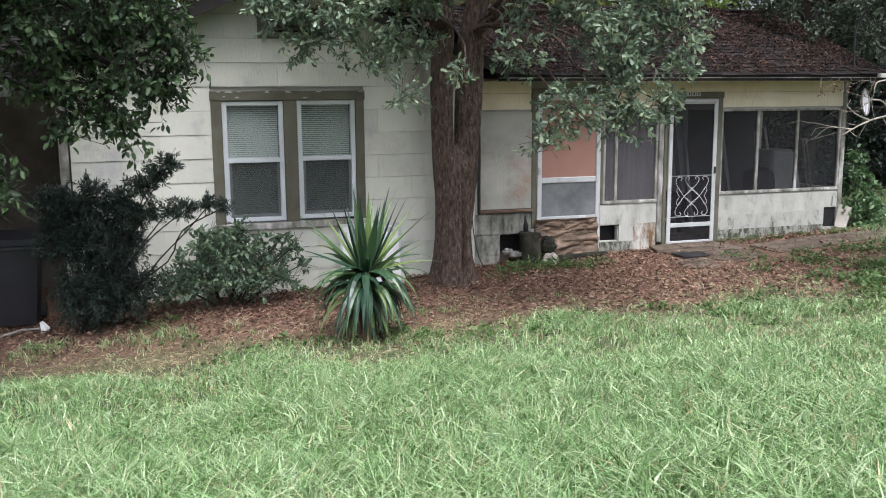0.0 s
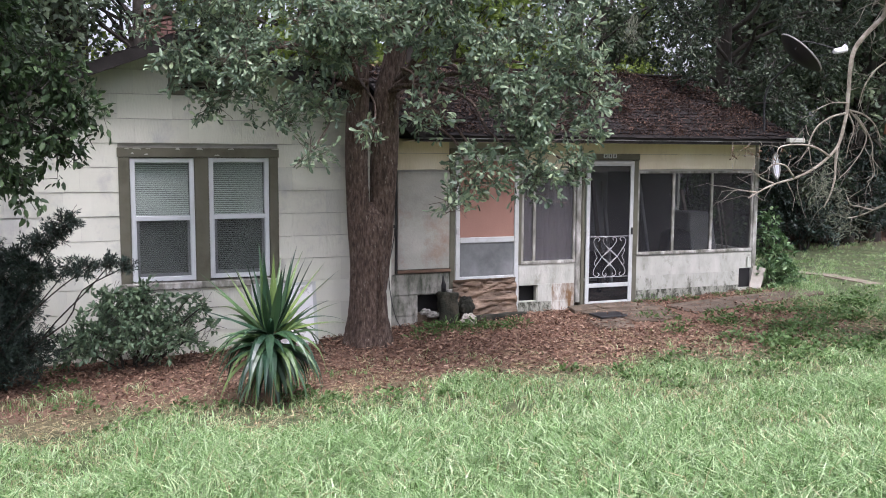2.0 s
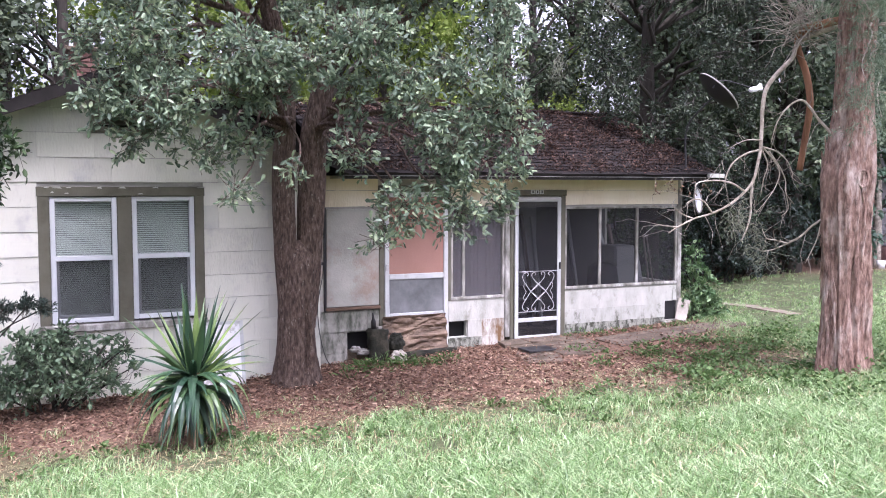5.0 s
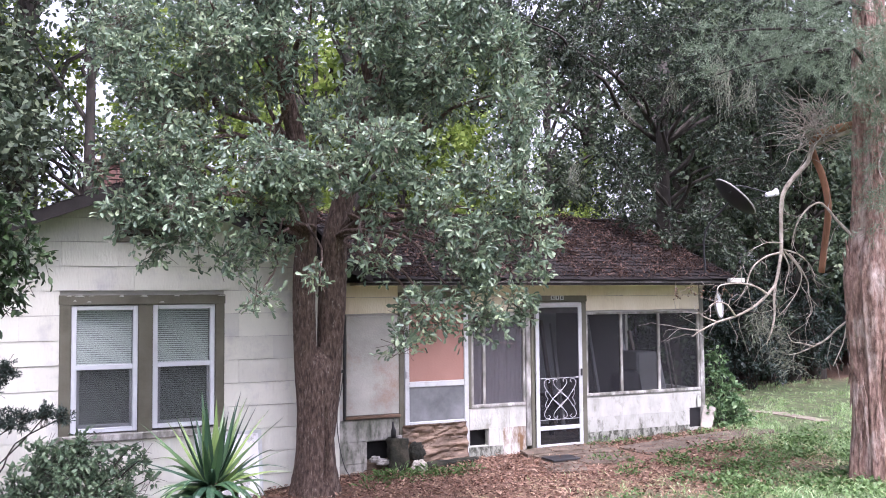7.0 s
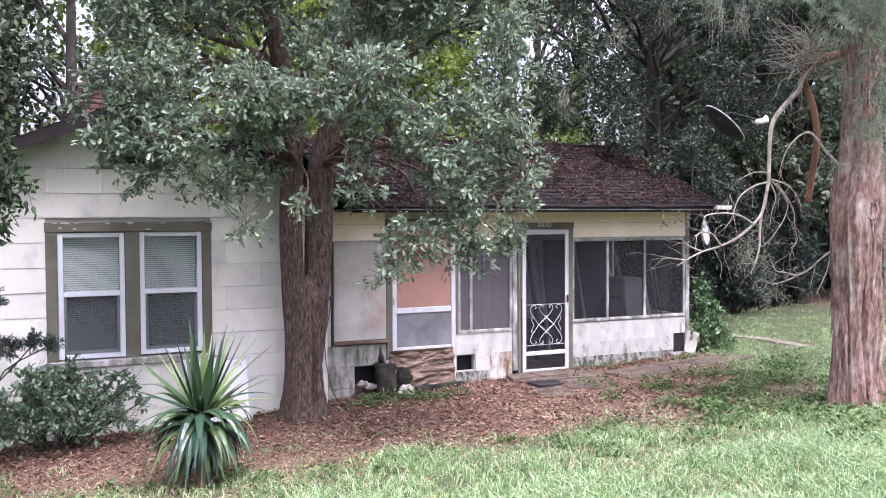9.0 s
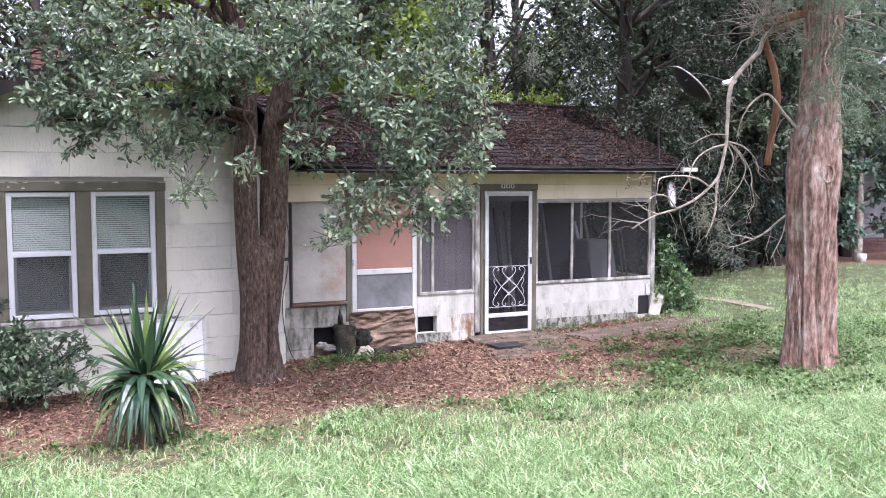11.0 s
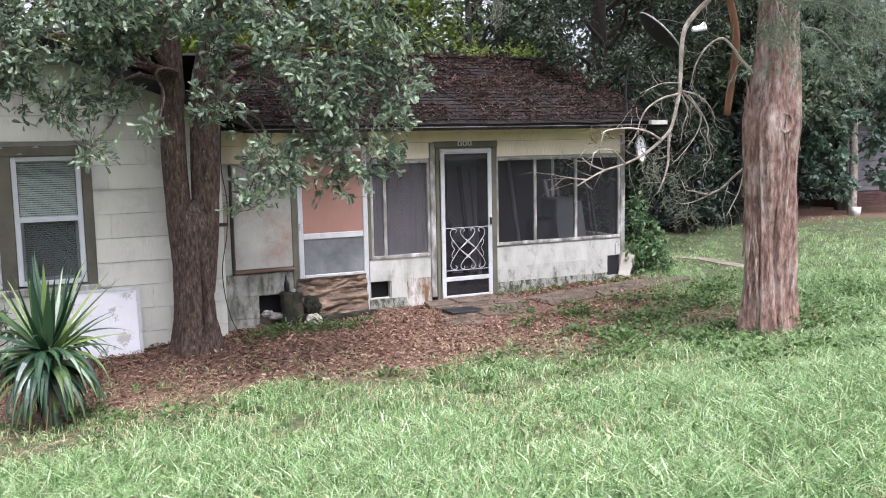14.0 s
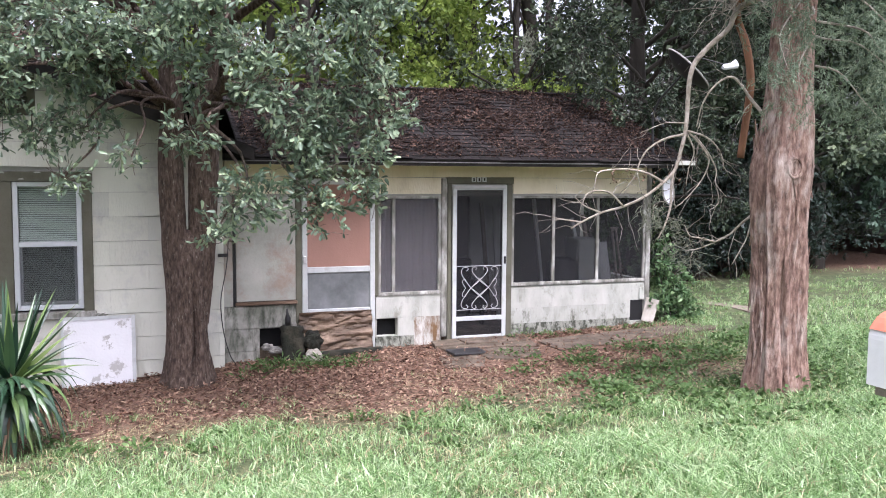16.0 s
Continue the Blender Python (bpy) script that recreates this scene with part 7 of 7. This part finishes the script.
def neighbour():
    """The house next door, glimpsed behind the creeper."""
    t = thing("neighbour_house", "grey neighbouring house on a brick base among trees", "house", at=(17.0, 17.5, 0.2))
    part("base_wall", Shape().box(13.5, 21.0, 17.5, 22.5, -0.1, 0.66, 0.01), BRICKWALL, t, "dull red brick base")
    for k in range(9):
        part("brick_course", Shape().box(13.49, 21.0, 17.475, 17.5, -0.05 + k * 0.078, 0.015 + k * 0.078, 0.006), BRICKWALL, t)
    part("wall", Shape().box(13.55, 20.9, 17.55, 22.4, 0.665, 2.7, 0.01), GREYLAP, t)
    for k in range(16):
        part("lap_board", Shape().box(13.54, 20.9, 17.52, 17.55, 0.68 + k * 0.126, 0.8 + k * 0.126, 0.008), GREYLAP, t)
    roof = part("roof", Shape().add([(13.2, 17.1, 2.62), (21.3, 17.1, 2.62), (21.3, 20.0, 4.5), (13.2, 20.0, 4.5), (21.3, 22.9, 2.62), (13.2, 22.9, 2.62), (13.2, 17.1, 2.52), (21.3, 17.1, 2.52), (21.3, 22.9, 2.52), (13.2, 22.9, 2.52)],
                                   [(0, 1, 2, 3), (3, 2, 4, 5), (6, 7, 1, 0), (9, 6, 0, 3, 5), (7, 8, 4, 2, 1), (6, 9, 8, 7)]), GREYLAP, t)
    for k in range(14):
        y = 17.08 + k * 0.2
        z = 2.63 + k * 0.13
        part("shingle_course", Shape().add([(13.2, y, z), (21.3, y, z), (21.3, y + 0.22, z + 0.15), (13.2, y + 0.22, z + 0.15), (13.2, y, z + 0.025), (21.3, y, z + 0.025), (21.3, y + 0.22, z + 0.16), (13.2, y + 0.22, z + 0.16)],
                                            [(3, 2, 1, 0), (4, 5, 6, 7), (0, 1, 5, 4), (1, 2, 6, 5), (2, 3, 7, 6), (3, 0, 4, 7)]), GREYLAP, roof)
    m = thing("bucket", "white bucket by the creeper tree", "bucket", at=(12.0, 15.7, 0.3))
    part("body", Shape().tube([(12.0, 15.7, 0.27), (12.0, 15.7, 0.48)], [0.09, 0.11], 14), DOORWHITE, m, smooth=True)


neighbour()


def vine():
    """Thin dry shoots that hang from the eave at the porch's outer end."""
    rng = np.random.default_rng(44)
    t = thing("vine", "thin hanging vine with small brownish leaves at the eave", "vine", at=(2.5, 11.5, 2.3))
    at, ax = [], []
    for k in range(9):
        x = 2.0 + 0.12 * k + rng.normal(0, 0.04)
        q = [Vector((x, 11.47, 2.34))]
        for i in range(6):
            q.append(q[-1] + Vector((rng.normal(0.0, 0.03), rng.normal(0, 0.012), -rng.uniform(0.02, 0.06))))
        part("shoot", Shape().tube(q, ramp_to(0.003, 0.0012, 7), 4, cap=False), TWIG, t)
        for p in q[2:]:
            for _ in range(2):
                at.append(np.array(p))
                ax.append(rng.normal(0, 0.6, 3) + np.array([0, 0, -0.6]))
    at, ax = np.array(at), np.array(ax)
    L = rng.uniform(0.025, 0.05, len(at))
    v, f = scatter_leaves(at, ax, L, L * 0.5, rng)
    part("leaf_mass", array_mesh("leaf_mass", v, f, YUCCADEAD), None, t, kind="stuff")


vine()


def moss():
    rng = np.random.default_rng(81)
    hangs = [(4.1, 12.6, 5.9, 0.9), (3.9, 12.6, 6.1, 0.6), (3.3, 13.0, 5.8, 0.5), (4.5, 12.5, 5.7, 0.5), (2.6, 13.3, 5.4, 0.3), (0.66, 8.33, 2.0, 0.32), (0.9, 8.31, 1.75, 0.2), (1.1, 8.33, 1.5, 0.16), (2.0, 14.0, 4.4, 0.5)]
    for x, y, z, ln in hangs:
        t = thing("moss_tuft", "grey hanging moss tuft on a branch", "moss", "hanging moss", at=(x, y, z))
        s = Shape()
        for k in range(38):
            p = Vector((x + rng.normal(0, 0.06), y + rng.normal(0, 0.05), z + rng.uniform(-0.25, 0.08)))
            q = [p]
            n = 7
            l2 = ln * rng.uniform(0.3, 1.05)
            for i in range(n):
                q.append(q[-1] + Vector((rng.normal(0, 0.03), rng.normal(0, 0.03), -l2 / n * rng.uniform(0.4, 1.4))))
            s.tube(q, ramp_to(0.0045, 0.0015, n + 1), 3, cap=False)
        part("strand_mass", s, MOSS, t, kind="stuff")


moss()


def far_woods():
    """A ring of distant woods with an uneven top, closing the view."""
    rng = np.random.default_rng(41)
    n = 42000
    a = rng.uniform(0, 2 * math.pi, n)
    r = rng.uniform(38, 52, n)
    top = 6.5 + 2.5 * np.sin(a * 7 + 1) + 1.8 * np.sin(a * 17) + 1.0 * np.sin(a * 41 + 2)
    dip = np.exp(-((a - 0.98) / 0.09) ** 2) + np.exp(-((a - 1.68) / 0.07) ** 2)
    z = rng.uniform(0, 1, n) ** 0.8 * top * (1 - 0.5 * dip)
    at = np.stack([np.cos(a) * r - 2, np.sin(a) * r + 8, z], 1)
    v, f = scatter_leaves(at, rng.normal(0, 1, (n, 3)), rng.uniform(0.5, 1.1, n), rng.uniform(0.3, 0.5, n), rng, DIAMOND, DIAMOND_F)
    ob = new("far_woods", array_mesh("far_woods", v, f, WOODLEAF))
    tagged(ob, "distant belt of dark woods", "woods", kind="stuff")


far_woods()


# ---- grass, litter, weeds ----
def litter_edge(x):
    """Where the leaf litter gives way to grass."""
    return np.interp(x, [-9, -7.4, -6.3, -5.2, -4.0, -2.8, -1.8, -1.0, 0.0, 0.9, 2.1, 3.0], [9.8, 10.15, 9.95, 9.5, 9.1, 8.95, 8.8, 8.6, 8.5, 8.5, 9.2, 10.4])


def heights(xy):
    return np.array([ground_h(x, y) for x, y in xy])


def grass():
    rng = np.random.default_rng(51)
    tufts = []
    for n, (x0, x1, y0, y1) in ((14500, (-8.6, 2.6, 3.6, 7.0)), (10500, (-9.5, 6, 7.0, 10.4)), (4200, (2.4, 11.5, 10.0, 16.0)), (500, (-10, 6, -1.0, 3.6)), (2000, (-9, 3.5, 2.6, 3.6)), (1800, (7, 14, 6, 14)), (1200, (-14, -9, 3, 10))):
        tufts.append(np.stack([rng.uniform(x0, x1, n), rng.uniform(y0, y1, n)], 1))
    t = np.concatenate(tufts)
    edge = litter_edge(t[:, 0])
    d = edge - t[:, 1]
    patch = np.array([noise.noise(Vector((x * 0.8, y * 0.8, 9.0))) for x, y in t])
    blot = np.array([noise.noise(Vector((x * 2.3, y * 2.3, 4.0))) for x, y in t])
    prob = np.where(t[:, 0] < 2.6, np.clip(0.12 + d * 0.45 + patch * 0.75 + blot * 0.7, 0.04, 1), np.clip(0.75 + patch + blot * 0.5, 0.25, 1))
    prob *= np.clip((t[:, 1] - 1.6) / 2.2, 0.35, 1) * np.clip((9.6 - np.abs(t[:, 0] + 1.0)) / 2.0, 0.3, 1)
    prob *= 1 - 0.9 * np.exp(-(((t[:, 0] + 7.85) / 0.5) ** 2 + ((t[:, 1] - 8.05) / 0.3) ** 2))
    prob *= np.where((t[:, 1] > 11.9) & (t[:, 0] < 3.2), 0, 1) * np.clip((16.2 - t[:, 1] - 0.3 * np.clip(t[:, 0] - 8, 0, 9) + patch) / 1.2, 0, 1)
    keep = rng.uniform(0, 1, len(t)) < prob
    t, d, patch = t[keep], d[keep], patch[keep]
    z = heights(t)
    k = 12
    n = len(t) * k
    base = np.repeat(np.column_stack([t, z - 0.01]), k, 0) + rng.normal(0, 0.04, (n, 3)) * np.array([1, 1, 0])
    tall = np.repeat(np.clip(0.07 + 0.022 * np.clip(d, 0, 4.5) + 0.09 * patch, 0.05, 0.2), k) * rng.uniform(0.4, 1.25, n)
    lean = np.repeat(rng.normal(0, 0.25, (len(t), 2)), k, 0) + rng.normal(0, 0.42, (n, 2))
    d1 = unit(np.column_stack([lean * 0.45, np.ones(n)]))
    d2 = unit(np.column_stack([lean * 1.3, 0.85 + 0 * lean[:, 0]]))
    d3 = unit(np.column_stack([lean * 2.0, 0.35 - rng.uniform(0, 0.9, n)]))
    side = unit(np.cross(d1, rng.normal(0, 1, (n, 3))))
    w = (rng.uniform(0.0018, 0.004, n) * np.where(rng.uniform(0, 1, n) < 0.2, 1.7, 1.0))[:, None]
    m1 = base + d1 * tall[:, None] * 0.62
    m3 = m1 + unit(d2 * 0.8 + d3 * 0.8) * tall[:, None] * 0.62
    v = np.stack([base - side * w * 0.7, base + side * w * 0.7, m1 + side * w, m1 - side * w, m3 + side * w * 0.12, m3 - side * w * 0.12], 1).reshape(-1, 3)
    q = np.array([(0, 1, 2, 3), (3, 2, 4, 5)])
    parched = np.repeat(np.where(t[:, 0] < 2.8, np.clip(0.3 - 0.14 * d - 0.3 * patch, 0.05, 0.38), 0.05), k) > rng.uniform(0, 1, n)
    blades = v.reshape(n, 6, 3)
    dry = blades[parched]
    green = blades[~parched]
    f = (q[None] + (np.arange(len(green)) * 6)[:, None, None]).reshape(-1, 4)
    ob = new("grass", array_mesh("grass", green.reshape(-1, 3), f, GRASS))
    tagged(ob, "long uncut pale green lawn grass", "grass", kind="stuff")
    # dry blades lying in the thin places
    n = 60000
    at = np.stack([rng.uniform(-9, 4, n), rng.uniform(4.0, 10.2, n)], 1)
    thin = np.array([noise.noise(Vector((x * 0.8, y * 0.8, 9.0))) + 0.9 * noise.noise(Vector((x * 2.3, y * 2.3, 4.0))) for x, y in at])
    near = np.exp(-(((at[:, 0] + 7.85) / 0.55) ** 2 + ((at[:, 1] - 8.05) / 0.35) ** 2))
    at = at[rng.uniform(0, 1, n) < np.clip(0.15 - thin * 1.3 + near, 0.03, 1) * np.clip(0.2 + 0.2 * (at[:, 1] - 4.5) + near, 0.1, 1)]
    at = np.column_stack([at, heights(at) + rng.uniform(0.004, 0.05, len(at))])
    v, f = scatter_leaves(at, rng.normal(0, 1, (len(at), 3)) * np.array([1, 1, 0.25]), rng.uniform(0.04, 0.13, len(at)), rng.uniform(0.002, 0.005, len(at)), rng, BLADE, BLADE_F, 1.2)
    f2 = (q[None] + (np.arange(len(dry)) * 6)[:, None, None]).reshape(-1, 4) + len(v)
    v, f = np.concatenate([v, dry.reshape(-1, 3)]), np.concatenate([f, f2])
    ob = new("dry_grass", array_mesh("dry_grass", v, f, STRAW))
    tagged(ob, "pale straw of dead grass among the lawn blades", "grass", kind="stuff")


def fallen_leaves():
    rng = np.random.default_rng(61)
    n = 62000
    xy = np.stack([rng.uniform(-9, 3.4, n), rng.uniform(7.6, 12.0, n)], 1)
    d = xy[:, 1] - litter_edge(xy[:, 0])
    keep = (rng.uniform(0, 1, n) < np.clip(0.4 + d * 0.6, 0.05, 1)) & ((xy[:, 1] < 11.75) | (xy[:, 0] > -2.9))
    paved = (xy[:, 0] > -0.35) & (xy[:, 0] < 3.6) & (xy[:, 1] > 10.35)
    keep &= ~paved | (xy[:, 1] > 11.6) | (rng.uniform(0, 1, n) < 0.34)
    keep &= (rng.uniform(0, 1, n) < np.clip(1.3 - 0.45 * (xy[:, 0] - 0.6), 0.1, 1)) | (xy[:, 1] > 10.3)
    xy = xy[keep]
    at = np.column_stack([xy, heights(xy) + rng.uniform(0.002, 0.03, len(xy))])
    ax = rng.normal(0, 1, (len(at), 3)) * np.array([1, 1, 0.35])
    L = rng.uniform(0.022, 0.066, len(at))
    v, f = scatter_leaves(at, ax, L, L * rng.uniform(0.15, 0.5, len(at)), rng, flat=1.6)
    ob = new("fallen_leaves", array_mesh("fallen_leaves", v, f, FALLEN))
    tagged(ob, "red-brown fallen leaves along the house", "leaf litter", kind="stuff")
    n = 42000
    x, u = rng.uniform(-2.7, 3.25, n), rng.uniform(0.0, 1, n)
    heap = np.array([noise.noise(Vector((a * 1.9, b * 5.0, 7.0))) + 0.5 * noise.noise(Vector((a * 5.0, b * 11.0, 2.0))) for a, b in zip(x, u)])
    keep = rng.uniform(0, 1, n) < np.clip(0.62 + u * 0.8 + heap * 1.6, 0.1, 1)
    heap = heap[keep]
    x, u = x[keep], u[keep]
    at = np.column_stack([x, 11.5 + u * 2.65, EAVE - 0.03 + 0.04 + u * 2.65 * 0.41 + rng.uniform(0.02, 0.05, len(x)) + 0.06 * np.clip(heap + 0.3, 0, 1) * u])
    ax = rng.normal(0, 1, (len(x), 3)) * np.array([1, 1, 0.4]) + np.array([0, 0, 0.1])
    L = rng.uniform(0.03, 0.075, len(x))
    v, f = scatter_leaves(at, ax, L, L * rng.uniform(0.1, 0.35, len(x)), rng, DIAMOND, DIAMOND_F, 1.5)
    ob = new("roof_litter", array_mesh("roof_litter", v, f, ROOFLITTER))
    tagged(ob, "brown leaves and needles lying on the porch roof", "leaf litter", kind="stuff")


def ground_cover():
    """Clover and other round-leaved creepers round the cedar's foot."""
    rng = np.random.default_rng(57)
    n = 42000
    xy = np.stack([rng.uniform(-0.6, 6.0, n), rng.uniform(5.6, 11.6, n)], 1)
    patch = np.array([noise.noise(Vector((x * 0.9, y * 1.1, 21.0))) + 0.6 * noise.noise(Vector((x * 2.6, y * 2.6, 3.0))) for x, y in xy])
    near = np.exp(-(((xy[:, 0] - 3.0) / 1.7) ** 2 + ((xy[:, 1] - 8.4) / 1.8) ** 2))
    keep = rng.uniform(0, 1, n) < np.clip(patch * 1.8 + 0.3, 0, 1) * near
    keep &= ~((xy[:, 0] < 3.6) & (xy[:, 1] > 10.3))
    xy = xy[keep]
    at = np.column_stack([xy, heights(xy) + rng.uniform(0.015, 0.11, len(xy)) * np.clip(0.6 + patch[keep], 0.4, 1.3)])
    L = rng.uniform(0.022, 0.05, len(at))
    v, f = scatter_leaves(at, rng.normal(0, 1, (len(at), 3)) * np.array([1, 1, 0.3]), L, L * rng.uniform(0.55, 0.85, len(at)), rng, flat=1.4)
    ob = new("ground_cover", array_mesh("ground_cover", v, f, WEED))
    tagged(ob, "low clover and creeping weeds about the cedar", "weeds", kind="stuff")


grass()
fallen_leaves()
ground_cover()


def weed_plant(name, label, x, y, size, n, leaf, ratio, material, seed, group):
    rng = np.random.default_rng(seed)
    z = ground_h(x, y)
    t = thing(name, label, "weed", group, at=(x, y, z))
    a = rng.uniform(0, 6.28, n)
    r = size * np.sqrt(rng.uniform(0, 1, n))
    at = np.column_stack([x + np.cos(a) * r, y + np.sin(a) * r, z + rng.uniform(0.02, 0.8, n) * size * (1.1 - r / size)])
    ax = np.column_stack([np.cos(a), np.sin(a), rng.uniform(0.0, 0.9, n)]) + rng.normal(0, 0.4, (n, 3))
    L = leaf * rng.uniform(0.6, 1.3, n)
    v, f = scatter_leaves(at, ax, L, L * ratio, rng, flat=1.2)
    part("leaf_mass", array_mesh("leaf_mass", v, f, material), None, t, kind="stuff")
    s = Shape()
    for k in range(0, n, 6):
        s.tube([(x + rng.normal(0, 0.03), y + rng.normal(0, 0.03), z - 0.02), tuple(at[k])], [0.004, 0.002], 4, cap=False)
    part("stalk_mass", s, material, t, kind="stuff")


def weeds():
    rng = np.random.default_rng(91)
    for k in range(46):
        x = rng.uniform(-8, 3.2)
        y = float(litter_edge(x)) + rng.normal(-0.45, 0.5)
        weed_plant("weed", "low broad-leaved weed at the lawn's edge", x, y, rng.uniform(0.1, 0.22), int(rng.uniform(25, 60)), 0.05, 0.55, WEED, 100 + k, "lawn weeds")
    for k in range(150):
        x, y = rng.uniform(0.0, 4.8), rng.uniform(6.2, 10.4)
        weed_plant("weed", "low broad-leaved weed in the lawn", x, y, rng.uniform(0.12, 0.28), int(rng.uniform(40, 90)), 0.045, 0.75, WEED, 200 + k, "lawn weeds")
    for k in range(14):
        x, y = rng.uniform(-2.8, -1.2), rng.uniform(11.2, 11.7)
        weed_plant("fern", "green fern growing at the wall's foot", x, y, rng.uniform(0.12, 0.26), 34, 0.085, 0.22, WEED, 300 + k, "ferns by the wall")
    for k, (x, y) in enumerate(((0.3, 10.9), (0.5, 10.75), (1.3, 11.75), (1.7, 11.8), (2.2, 11.8), (0.95, 11.85), (2.6, 11.75), (3.2, 11.7), (3.5, 11.8), (3.8, 11.9), (1.2, 10.6), (1.9, 10.4), (2.6, 10.5), (-0.05, 7.2), (0.2, 7.5), (-6.9, 11.4), (-5.2, 11.55), (-7.0, 10.6))):
        weed_plant("weed", "weed tuft beside the paving", x, y, rng.uniform(0.1, 0.2), 50, 0.05, 0.35, WEED, 400 + k, "paving weeds")


weeds()
